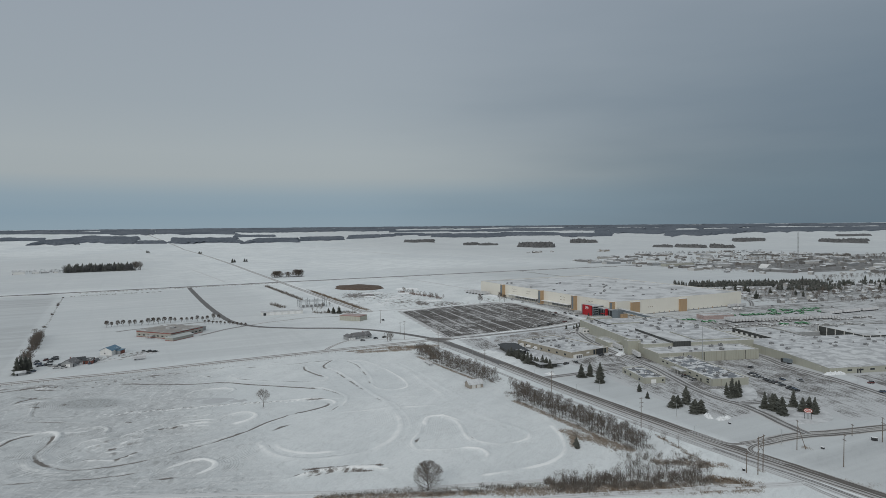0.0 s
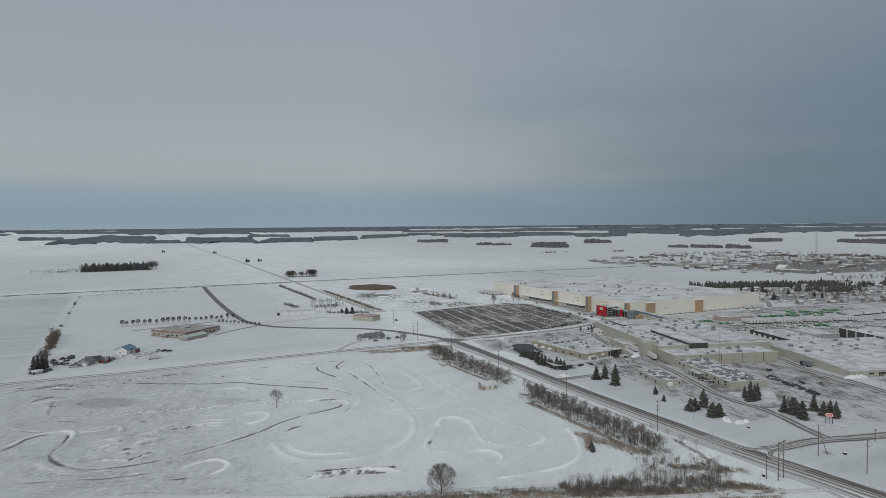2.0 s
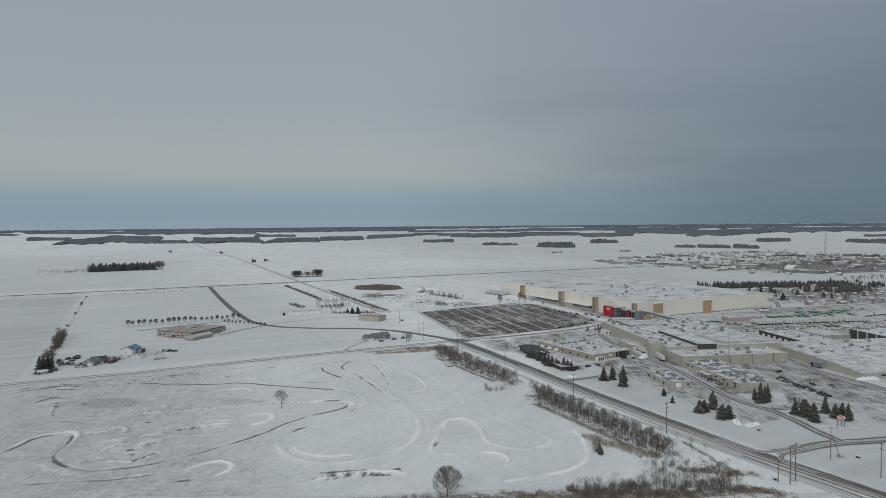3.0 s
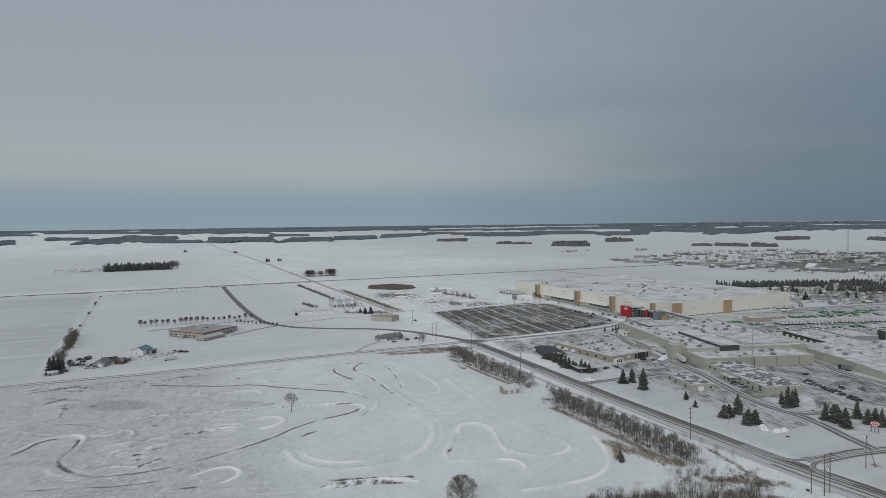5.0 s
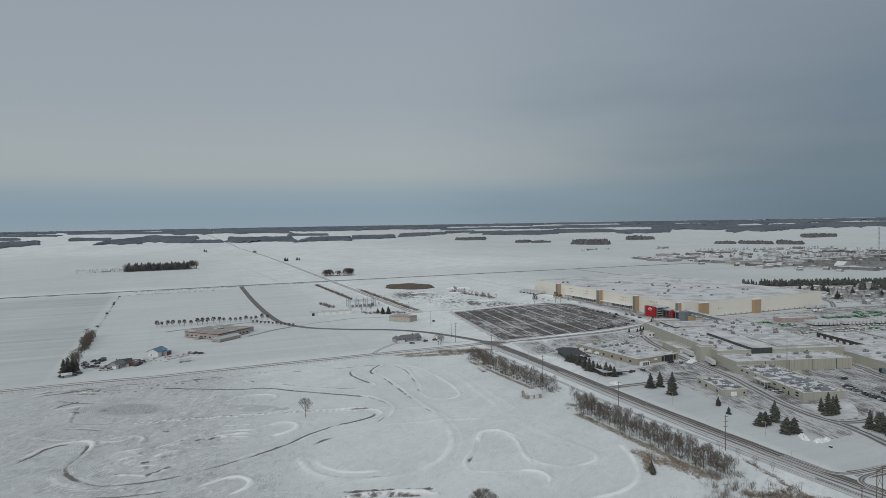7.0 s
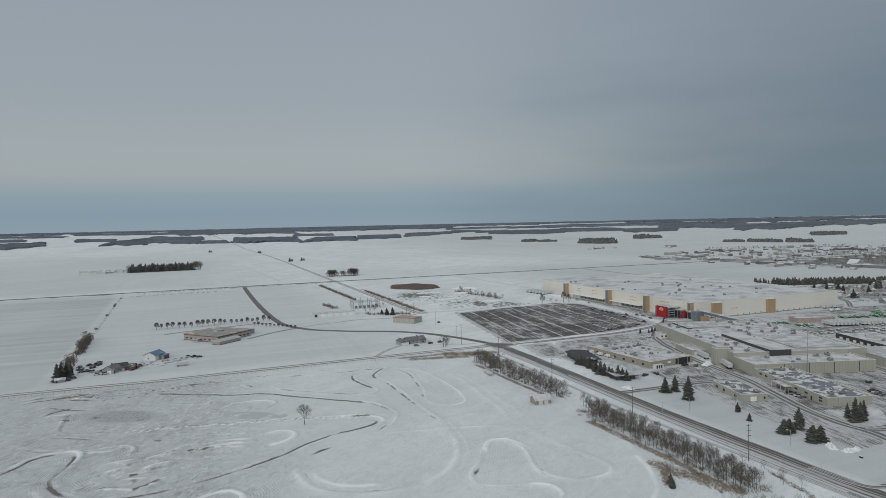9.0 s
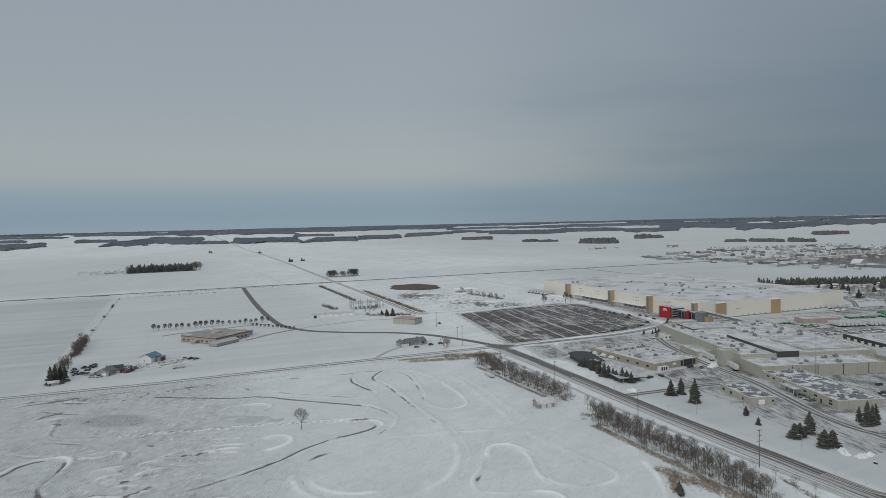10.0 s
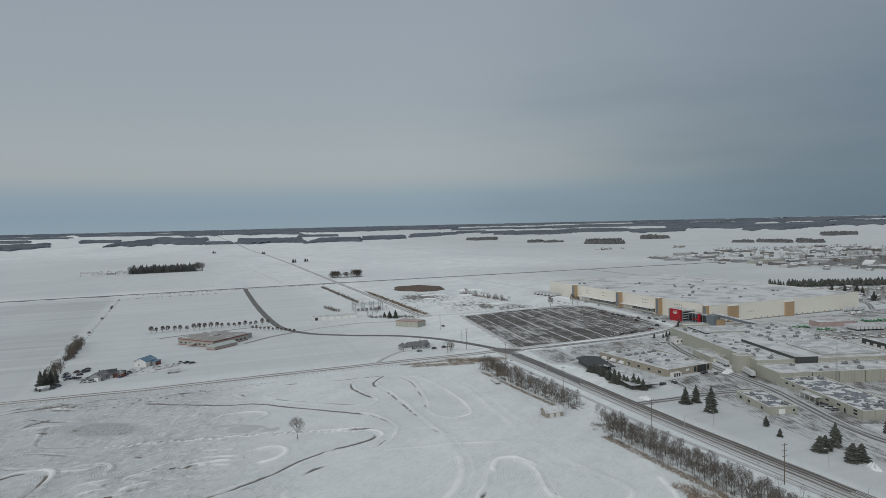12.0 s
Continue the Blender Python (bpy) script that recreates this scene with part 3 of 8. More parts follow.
course([(128.6, 336), (127, 322), (123.5, 308), (118, 296), (109, 285), (99, 278.5)], 0.3, 0.7, 0.0, 1.5, 0.2, 0)
course([(134.6, 340), (133, 322), (129.5, 305), (124, 291), (114, 278)], 0.3, 0.7, 0.4, 1.0, 0.2, 1)
course([(98, 273.5), (82.8, 272.6), (75.3, 274.3), (68.3, 277.6), (62, 283.5), (57.7, 293.8), (56, 305)], 0.45, 0.7, 0.5, 2.4, 0.35, 1, 0.6)
course([(84, 272.7), (79, 273.5), (74, 275)], 1.1, 0.7, 0.0, 1.0, 0.1, 1, 0.2)
course([(61, 303), (60.5, 296), (65, 287), (73, 281), (84, 278)], 0.25, 0.7, 0.8, 1.8, 0.3, 0)
course([(51, 301), (52.5, 292), (58, 282), (66, 275)], 0.35, 0.6, 0.5, 1.2, 0.2, 1)
course([(146.7, 465.3), (149.5, 452), (149.6, 441.4), (147, 424), (145, 410.2), (142, 398), (140, 388.5)], 0.65, 0.8, 0.45, 1.3, 0.3, 1, 0.8)
course([(140, 388.5), (139.8, 376), (145.5, 367.8), (154.4, 367.2), (160, 373), (163.4, 391.4), (164, 413.5), (163.1, 440.6), (157.6, 457), (148, 466)], 0.3, 0.6, 0.75, 1.2, 0.35, 0)
# the eastern run: a straight, a bean-shaped loop and its hooked tail
course([(176, 445), (176.4, 412.4), (173, 380), (170.8, 354.1), (168.5, 326.4), (169.6, 294.7), (174.3, 273.4)], 0.3, 0.7, 0.45, 2.0, 0.25, 0)
course([(179, 440), (180, 400), (176.5, 360), (175, 326), (176, 300)], 0.3, 0.6, 0.2, 1.2, 0.15, 1, 0.7)
course([(173.5, 275), (176, 262.5), (174.6, 255), (169.5, 250.2), (159.3, 249.4), (151.8, 252.6), (147.3, 259), (148.4, 269.4)], 0.3, 0.7, 0.7, 1.5, 0.4, 0)
course([(147, 260), (148.4, 269.4), (152.7, 281.9), (154.5, 291.5), (152.4, 300.8)], 0.55, 0.7, 0.7, 1.5, 0.5, 1, 0.5)
course([(154.8, 291), (152.2, 301.5), (146.8, 305.2), (141.5, 303.2), (137, 297), (134.6, 291.6)], 0.3, 0.7, 1.15, 1.6, 0.8, 0)
course([(136, 294), (132, 287), (128.1, 280.3), (123.2, 275.2), (119.8, 269.6), (119, 263.5)], 0.55, 0.75, 0.6, 1.4, 0.5, -1, 0.5)
course([(124.5, 276.2), (121.4, 273.2), (119.5, 270)], 1.2, 0.9, 0.0, 1.0, 0.1, 1, 0.1)
course([(119, 264), (121.7, 259), (131.6, 255.3), (137, 253)], 0.4, 0.7, 0.7, 1.3, 0.4, 0, 0.6)
course([(134, 254.6), (139, 252.6), (142.8, 248.4), (143, 242.3), (139, 238.2)], 0.2, 0.7, 1.25, 1.5, 0.9, 0)
course([(209.2, 318.3), (199.8, 284.2), (193, 262), (186.5, 246.3)], 0.3, 0.6, 0.5, 1.3, 0.3, 1)
course([(193, 264), (188, 248), (181, 235), (174.3, 227.3), (165.4, 222.2), (155, 220.2), (140.8, 221), (128.2, 223)], 0.25, 0.7, 0.85, 1.6, 0.4, 0)
course([(184, 246), (177, 234), (169, 228), (158, 225)], 0.3, 0.6, 0.45, 1.0, 0.2, 0)
# cross lines, the long tyre bank and the wheel lines below the loops
course([(102.4, 336.7), (117.5, 332.2), (133.7, 329.6), (159.5, 323.3)], 0.0, 0.6, 0.8, 1.2, 0.3, 0)
course([(114, 362.8), (129.6, 355.8), (154.8, 344.9)], 0.5, 0.55, 0.3, 0.9, 0.1, 1, 0.7)
course([(56.3, 258.4), (63.8, 259.8), (68.4, 258.8), (77.6, 256.6), (87.3, 255.1), (93.4, 254), (96, 250.4)], 0.95, 0.55, 1.2, 1.4, 0.9, -1, 0.75)
course([(62.9, 256.3), (69.7, 254.7), (76.7, 253.7), (88.4, 250.9)], 0.95, 0.5, 0.4, 1.0, 0.3, 1, 0.8)
course([(10.4, 290.8), (19.8, 296.3), (26.9, 296.3), (31, 290.2), (29.3, 283.4), (23.1, 279.6)], 0.2, 0.7, 1.1, 1.4, 0.9, 0)
course([(5.8, 283.2), (12.1, 281.1), (16.4, 280.2)], 1.2, 0.8, 0.0, 1.0, 0.2, 1, 0.2)
course([(-50.3, 307), (-38, 303), (-25.8, 299.2), (-17.4, 296.7), (-8, 294.4), (1.7, 294)], 0.8, 0.7, 0.3, 1.4, 0.25, 1, 0.65)
course([(-15, 291.4), (-11, 290.1), (-1.6, 287.1), (4, 286)], 0.9, 0.6, 0.0, 1.0, 0.2, 1, 0.5)
course([(-60, 303), (-49, 299), (-8.8, 283.9), (32.9, 268.2), (60, 258)], 0.35, 0.7, 0.3, 1.4, 0.2, 1, 0.7)
course([(-60, 296), (-47.9, 291.4), (1.4, 271.3), (53.5, 256)], 0.3, 0.7, 0.35, 1.6, 0.2, -1, 0.7)
# squiggles, berms and jumps of the western half
course([(-64.5, 478.8), (-55.4, 480.2), (-45.5, 474.8)], 1.2, 1.0, 0.5, 1.2, 0.5, -1, 0.25)
course([(-68, 489), (-62.7, 489), (-49.6, 485.2), (-30.1, 486.4)], 0.9, 0.7, 0.3, 1.2, 0.3, 1, 0.5)
course([(38.1, 465.3), (43, 466), (46.5, 462), (48.4, 457.8)], 1.2, 1.0, 0.8, 1.3, 0.6, -1, 0.2)
course([(-50, 443.2), (-52.5, 434), (-51.7, 425.8), (-51.4, 413.5), (-47.4, 406.7), (-40.4, 402.9), (-25, 397)], 0.6, 0.7, 0.5, 1.2, 0.3, -1, 0.6)
course([(-66, 462), (-58, 455), (-48, 449), (-38, 446)], 0.8, 0.9, 0.3, 1.4, 0.3, 1, 0.8)
course([(-63.4, 392.5), (-61.2, 394.4), (-54.3, 399.2), (-38, 391.6), (-24.3, 382)], 0.75, 0.7, 0.5, 1.2, 0.3, 1, 0.6)
course([(-62.5, 387), (-54.2, 379.6), (-46, 377)], 0.7, 0.7, 0.6, 1.3, 0.4, 1, 0.5)
course([(-31.4, 373.4), (-23.8, 374.4), (-14.6, 372.6), (-11.2, 366), (-12.4, 358.2)], 0.75, 0.7, 0.9, 1.5, 0.7, -1, 0.35)
course([(17.2, 352.8), (27, 355.4), (38.2, 353.6)], 0.7, 0.7, 0.9, 1.5, 0.7, -1, 0.5)
course([(40.1, 356.3), (51.1, 361), (58.6, 358), (59, 350.9), (53.1, 344.9), (44, 343)], 0.2, 0.7, 1.0, 1.6, 0.8, 0)
course([(29.2, 420.3), (34.7, 426.5), (48.3, 425.6), (58.1, 420.2), (57.6, 412.6), (52.9, 407.5)], 0.45, 0.7, 0.8, 1.5, 0.5, -1, 0.4)
course([(-4, 352), (4, 358), (12, 362), (19, 361)], 0.6, 0.7, 0.6, 1.3, 0.5, -1, 0.5)

# wheel lines beside the gravel road
course([(-110, 470), (-91, 474.6), (-77, 480.4), (-64.7, 482), (-48, 485.6)], 1.1, 0.9, 0.5, 1.2, 0.4, 1, 0.45)
course([(-112, 486), (-89, 484), (-70, 489), (-37, 488.5), (-2, 484), (35, 480.5), (92, 475)], 0.75, 0.9, 0.4, 1.2, 0.3, 1, 0.65)
course([(-112, 494), (-91.5, 491), (-49, 494.4), (-2, 490.5), (60, 486), (130, 482)], 0.6, 0.8, 0.4, 1.2, 0.3, -1, 0.6)
course([(-59.5, 476.6), (-52, 473), (-43.4, 469)], 1.2, 1.0, 0.6, 1.2, 0.4, 1, 0.3)
course([(-65.2, 443.5), (-60, 451), (-51.8, 456)], 1.1, 1.0, 0.6, 1.2, 0.4, 1, 0.4)

# low mounds and jumps between the curves: x, y, length, width, turn, height
MOUNDS = [(-10, 325, 9, 2.0, -0.2, 0.7), (30.2, 367, 12, 2.2, -0.3, 0.6), (-16, 347, 12, 3.2, 0.05, 1.3), (-16, 337, 11, 3.2, 0.1, 1.3), (-1, 336, 11, 3.2, 0.3, 1.4), (1, 348, 11, 3, 0.25, 1.3), (27, 348, 18, 3, -0.36, 0.9), (-15, 315.5, 13, 2.4, -0.42, 1.1), (-3, 315, 8, 2.0, 0.6, 0.9), (30, 357, 14, 2.6, -0.3, 0.9), (-28, 366, 12, 3, -0.2, 0.7), (-55, 440, 16, 4, 0.1, 0.8), (76, 256.2, 22, 1.6, -0.22, 0.6)]
# churned lumps of earth: x, y, reach, how bare
CLODS = [(-20, 352, 1.6, 0.75), (-13, 342.5, 1.6, 0.75), (-16, 335.5, 1.8, 0.75), (2.5, 341.8, 1.6, 0.75), (5, 354, 1.5, 0.7), (-10, 323, 1.6, 0.8), (27.6, 349, 1.5, 0.6), (-4.0, 373.6, 1.3, 1.4), (-2.6, 372.6, 1.0, 1.3), (11.8, 352.2, 1.6, 1.5), (14.4, 350.8, 1.2, 1.0), (17.8, 349.2, 1.6, 1.5), (-9.8, 330.6, 1.3, 1.3), (-7.6, 314.2, 1.8, 1.4), (-5, 315.8, 2.2, 1.5), (-2.6, 317.6, 1.9, 1.4), (-0.8, 319.6, 1.3, 1.2), (-20.8, 320.5, 1.5, 1.2), (-17.5, 318.8, 1.6, 1.2), (-15, 317.4, 1.3, 1.1), (-52.4, 430, 2.4, 1.2), (-66, 481, 2.0, 0.9), (-42, 474, 2.0, 0.9)]
# rows of tyres and dug holes under the snow: two ends, spacing, bare or white
ROWS = [((-38, 466), (31, 481), 4.6, 1.15, 0.3), ((-40, 472), (40, 486), 5.5, 1.0, 0.3), ((-19.5, 396), (48, 383.5), 3.6, 0.8, 1.0), ((48, 383.5), (106, 366), 3.2, 0.6, 0.8), ((18, 388), (70, 380.5), 4.3, 0.6, 1.0)]
# belts where weeds and bare ground show: two ends and half a width
WEEDS = [((202, 450), (206, 362), 3), ((201.5, 308), (203.5, 219), 4), ((230, 226), (224, 203), 1.6), ((224, 203), (220, 188), 1.8), ((220, 184), (211, 186), 1.6), ((205, 180), (217, 169), 4.5), ((194, 250), (203, 220), 8), ((199, 232), (204, 216), 5), ((216, 201), (221, 184), 1.6), ((211, 177), (219, 166), 5), ((62, 233), (130, 205), 5), ((128, 206), (216, 164), 9), ((205, 200), (226, 184), 6), ((160, 496), (196, 495), 5), ((168, 489), (206, 480), 9), ((196, 494), (230, 484), 14), ((225, 489), (212, 440), 6), ((185, 232), (194, 246), 4), ((257.5, 990), (259, 728), 9), ((285, 170), (275, 186), 2.5), ((236, 172), (262, 140), 4)]
ROUGH = [((64, 264.5), (96, 253.5), 1.3, 0.85), ((62, 258.5), (90, 249.5), 1.3, 0.8), ((257.5, 990), (259, 735), 6, 1.15), ((449, 580), (462, 720), 9, 0.8), ((290, 704), (440, 722), 5, 0.8), ((440, 720), (470, 850), 12, 0.7), ((780, 570), (1200, 470), 80, 0.72), ((1250, 960), (1900, 1080), 175, 0.72), ((330, 900), (335, 720), 60, 0.5), ((284, 900), (356, 872), 12, 1.2), ((290, 850), (370, 830), 30, 0.6), ((300, 742), (384, 724), 7, 0.95), ((345, 752), (378, 735), 8, 1.15), ((372, 748), (390, 724), 8, 1.5), ((290, 800), (360, 770), 16, 0.75), ((380, 760), (300, 770), 16, 0.8), ((150, 200), (208, 174), 5, 0.95), ((209, 322), (211, 216), 8, 0.62), ((209, 464), (214, 354), 8, 0.62), ((197, 244), (202, 216), 9, 0.62), ((196, 490), (236, 478), 9, 0.75), ((-40, 433), (-9, 413), 11, 0.36), ((-45, 480), (-65, 484), 6, 0.7), ((-48, 555), (5, 575), 18, 0.68), ((330, 360), (345, 395), 14, 0.8)]


def axis_lines(lo, hi, pitch, reach):
    mid = list(np.arange(lo, hi + pitch / 2, pitch))
    step_, a, b = pitch, [], []
    while lo - (a[-1] if a else 0) > -reach or not a:
        step_ *= 1.11
        a.append((a[-1] if a else 0) + min(step_, 170))
        if lo - a[-1] < -reach:
            break
    step_ = pitch
    while not b or hi + b[-1] < reach:
        step_ *= 1.11
        b.append((b[-1] if b else 0) + min(step_, 170))
    return np.array([lo - v for v in reversed(a)] + mid + [hi + v for v in b])


def along(px, py, a, b):
    """Distance of points from the stretch a-b."""
    d = np.subtract(b, a)
    t = np.clip(((px - a[0]) * d[0] + (py - a[1]) * d[1]) / max(d @ d, 1e-9), 0, 1)
    return np.hypot(px - a[0] - t * d[0], py - a[1] - t * d[1])


def grid_noise(x, y, size, seed):
    """Smooth random heights with hills about size metres apart."""
    r = np.random.RandomState(seed)
    table = r.rand(97, 97)
    u, v = x / size, y / size
    i, j = np.floor(u).astype(int), np.floor(v).astype(int)
    fu, fv = u - i, v - j
    fu, fv = fu * fu * (3 - 2 * fu), fv * fv * (3 - 2 * fv)
    g = lambda a, b: table[a % 97, b % 97]
    return (g(i, j) * (1 - fu) + g(i + 1, j) * fu) * (1 - fv) + (g(i, j + 1) * (1 - fu) + g(i + 1, j + 1) * fu) * fv - 0.5


def build_ground():
    gx, gy = axis_lines(-75, 210, 0.85, 5400), axis_lines(210, 492, 0.85, 5400)
    nx, ny = len(gx), len(gy)
    X, Y = np.meshgrid(gx, gy)
    px, py = X.ravel(), Y.ravel()
    z = lift(px, py)
    soil, groomed, rough, weeds, bank, run, thin = (np.zeros(len(px)) for _ in range(7))
    near = (px > -110) & (px < 235) & (py > 195) & (py < 505)
    qx, qy = px[near], py[near]
    h, s, w = np.zeros(len(qx)), np.zeros(len(qx)), np.zeros(len(qx))
    dist = np.full(len(qx), 40.0)
    for line, groove, gw, white, bw, rise, lean, broken in COURSES:
        lox, hix, loy, hiy = line[:, 0].min() - 25, line[:, 0].max() + 25, line[:, 1].min() - 25, line[:, 1].max() + 25
        box = (qx > lox) & (qx < hix) & (qy > loy) & (qy < hiy)
        bx, by = qx[box], qy[box]
        d = np.full(len(bx), 1e9)
        hand = np.zeros(len(bx))
        for a, b in zip(line[:-1], line[1:]):
            e = along(bx, by, a, b)
            sg = np.sign((b[0] - a[0]) * (by - a[1]) - (b[1] - a[1]) * (bx - a[0]))
            hand = np.where(e < d, sg, hand)
            d = np.minimum(d, e)
        sd = d * np.where(hand == 0, 1, hand)
        dist[box] = np.minimum(dist[box], d)
        # the line thins out towards both of its ends
        reach = np.minimum(np.hypot(bx - line[0, 0], by - line[0, 1]), np.hypot(bx - line[-1, 0], by - line[-1, 1]))
        taper = np.clip(0.35 + reach / 7.0, 0, 1)
        off = lean * (gw * 0.9 + bw)
        patch = np.clip(1 + broken * (3.0 * grid_noise(bx, by, 11.0, 5) + 2.2 * grid_noise(bx, by, 4.0, 6) - 0.25), 0.0, 1.4)
        lump = 1 + 0.6 * grid_noise(bx, by, 9.0, 3)
        ridge = np.exp(-((sd - off) / bw) ** 2) * taper
        h[box] += lump * rise * ridge - 0.16 * min(groove, 1.0) * np.exp(-(d / (gw * 1.3)) ** 2)
        w[box] = np.maximum(w[box], white * ridge * (0.85 + 0.9 * grid_noise(bx, by, 13.0, 8)))
        s[box] = np.maximum(s[box], groove * patch * taper * np.exp(-(d / gw) ** 2))
        ruts = 0.30 * np.exp(-((d - 3.4) / 0.7) ** 2) + 0.22 * np.exp(-((d - 5.6) / 0.7) ** 2)
        s[box] = np.maximum(s[box], ruts * np.clip(0.3 + 1.8 * grid_noise(bx, by, 23.0, 9), 0, 1))
    for mx, my, length, width, turn, top in MOUNDS:
        u = (qx - mx) * math.cos(turn) + (qy - my) * math.sin(turn)
        v = -(qx - mx) * math.sin(turn) + (qy - my) * math.cos(turn)
        hump = np.exp(-(u / length * 1.6) ** 4 - (v / width) ** 2)
        h += top * hump
        w = np.maximum(w, np.exp(-(u / length * 1.6) ** 4 - ((v - width * 0.4) / (width * 0.7)) ** 2) * np.clip(1.0 + 1.3 * grid_noise(qx, qy, 2.6, 17), 0, 1.2))
        s = np.maximum(s, 0.6 * np.exp(-(u / length * 1.6) ** 4 - ((v + width * 0.9) / (width * 0.4)) ** 2) * (0.6 + 1.6 * grid_noise(qx, qy, 3.0, 14)))
    for cx, cy, reach, bare in CLODS:
        e = np.hypot(qx - cx, (qy - cy) * 1.4) / reach
        s = np.maximum(s, bare * np.exp(-(e * (1 + 1.5 * grid_noise(qx, qy, 2.2, 12))) ** 2))
        h += 0.35 * np.exp(-e ** 2)
    for (ax, ay), (bx_, by_), gap, bare, white in ROWS:
        n = int(math.hypot(bx_ - ax, by_ - ay) / gap)
        for k in range(n):
            cx, cy = ax + (bx_ - ax) * k / n, ay + (by_ - ay) * k / n + 1.2 * math.sin(k * 1.7)
            e = np.hypot(qx - cx, (qy - cy) * 0.8)
            s = np.maximum(s, bare * (0.6 + 0.4 * math.sin(k * 2.9)) * np.exp(-((e - 0.2) / 1.15) ** 2))
            w = np.maximum(w, white * np.exp(-(np.hypot(qx - cx - 0.7, qy - cy + 1.6) / 1.3) ** 2))
    inside = np.clip((qx + 105) / 20, 0, 1) * np.clip((232 - qx) / 20, 0, 1) * np.clip((qy - 198) / 12, 0, 1) * np.clip((503 - qy) / 12, 0, 1)
    h += (0.5 * grid_noise(qx, qy, 26, 1) + 0.3 * grid_noise(qx, qy, 8, 2) + 0.28 * grid_noise(qx, qy, 3.2, 15) * np.clip((100 - qx) / 60, 0.25, 1)) * inside
    z[near] += h * inside
    soil[near] = s
    bank[near] = w * inside
    run[near] = dist
    west = np.clip((60 - qx) / 40, 0, 1)
    groomed[near] = inside * (0.2 + 0.8 * west)
    thin = (0.9 + 0.35 * grid_noise(px, py, 60.0, 33)) * np.clip((-84 - (py - 700) * 0.03 - px) / 8, 0, 1) * np.clip((py - 512) / 8, 0, 1) * np.clip((1150 - py) / 8, 0, 1)
    thin = np.maximum(thin, 0.55 * np.clip((230 - px) / 300, 0, 1) * np.clip((py - 1166) / 30, 0, 1) * np.clip((3000 - py) / 900, 0, 1))
    thin = np.maximum(thin, 0.55 * np.clip((250 - px) / 120, 0, 1) * np.clip((py - 512) / 20, 0, 1) * np.clip((1150 - py) / 10, 0, 1))
    thin = np.maximum(thin, 0.5 * np.clip((px - 250) / 10, 0, 1) * np.clip((182 - py) / 12, 0, 1))
    # falloff of light greyed into the snow: west ramp here, east ramp below
    thin = np.maximum(thin, 0.75 * np.clip((60 - px) / 190, 0, 1) * np.clip((1150 - py) / 10, 0, 1))
    thin = np.maximum(thin, 0.94 * np.clip((px - 252) / 8, 0, 1) * np.clip((184 - py) / 6, 0, 1))
    thin = np.maximum(thin, 0.75 * np.clip((px - 250) / 6, 0, 1) * np.clip((400 - py) / 60, 0, 1))
    thin = np.maximum(thin, 0.75 * np.clip((px - 480) / 200, 0, 1) * np.clip((1400 - py) / 200, 0, 1))
    thin = np.maximum(thin, 0.6 * np.clip((px - 700) / 500, 0, 1) * np.clip((py - 900) / 300, 0, 1))
    u, v = (px + 24) * 0.88 - (py - 425) * 0.47, (px + 24) * 0.47 + (py - 425) * 0.88
    thin = np.maximum(thin, 1.5 * np.clip(1.9 - 1.5 * np.hypot(u / 23, v / 13), 0, 1))
    for a, b, w in WEEDS:
        weeds = np.maximum(weeds, np.clip(1.3 - along(px, py, a, b) / w, 0, 1))
    for a, b, w, k in ROUGH:
        rough = np.maximum(rough, k * np.clip(1.4 - along(px, py, a, b) / w, 0, 1))
    me = bpy.data.meshes.new("ground")
    idx = np.arange(nx * ny).reshape(ny, nx)
    faces = np.stack([idx[:-1, :-1], idx[:-1, 1:], idx[1:, 1:], idx[1:, :-1]], -1).reshape(-1, 4)
    me.vertices.add(nx * ny)
    me.vertices.foreach_set("co", np.stack([px, py, z], -1).ravel())
    me.loops.add(len(faces) * 4)
    me.loops.foreach_set("vertex_index", faces.ravel())
    me.polygons.add(len(faces))
    me.polygons.foreach_set("loop_start", np.arange(len(faces)) * 4)
    me.update(calc_edges=True)
    me.polygons.foreach_set("use_smooth", np.ones(len(faces), bool))
    for key, values in (("soil", soil), ("groomed", groomed), ("rough", rough), ("weeds", weeds), ("bank", bank), ("run", run), ("thin", thin)):
        me.attributes.new(key, "FLOAT", "POINT").data.foreach_set("value", values.astype(np.float32))
    me.materials.append(m_ground)
    tagged(new("ground", me), "flat snow-covered prairie with a churned-up practice track", "ground", kind="structure")


build_ground()


# ---- makers ----
def mesh_of(name, bm, material):
    me = bpy.data.meshes.new(name)
    bm.to_mesh(me)
    bm.free()
    me.materials.append(material)
    return me


def part(name, bm, material, parent, label=""):
    ob = new(name, mesh_of(name, bm, material))
    ob.parent = parent
    return tagged(ob, label) if label else ob


def raw(name, verts, faces, material, parent=None):
    me = bpy.data.meshes.new(name)
    me.from_pydata(verts, [], faces)
    me.materials.append(material)
    ob = new(name, me)
    ob.parent = parent
    return ob


def thing(name, label, category, x, y, z=0.0, turn=0.0, group=""):
    ob = new(name)
    ob.empty_display_size = 0.5
    ob.matrix_basis = pose(x, y, z, 0, 0, turn)
    return tagged(ob, label, category, group)


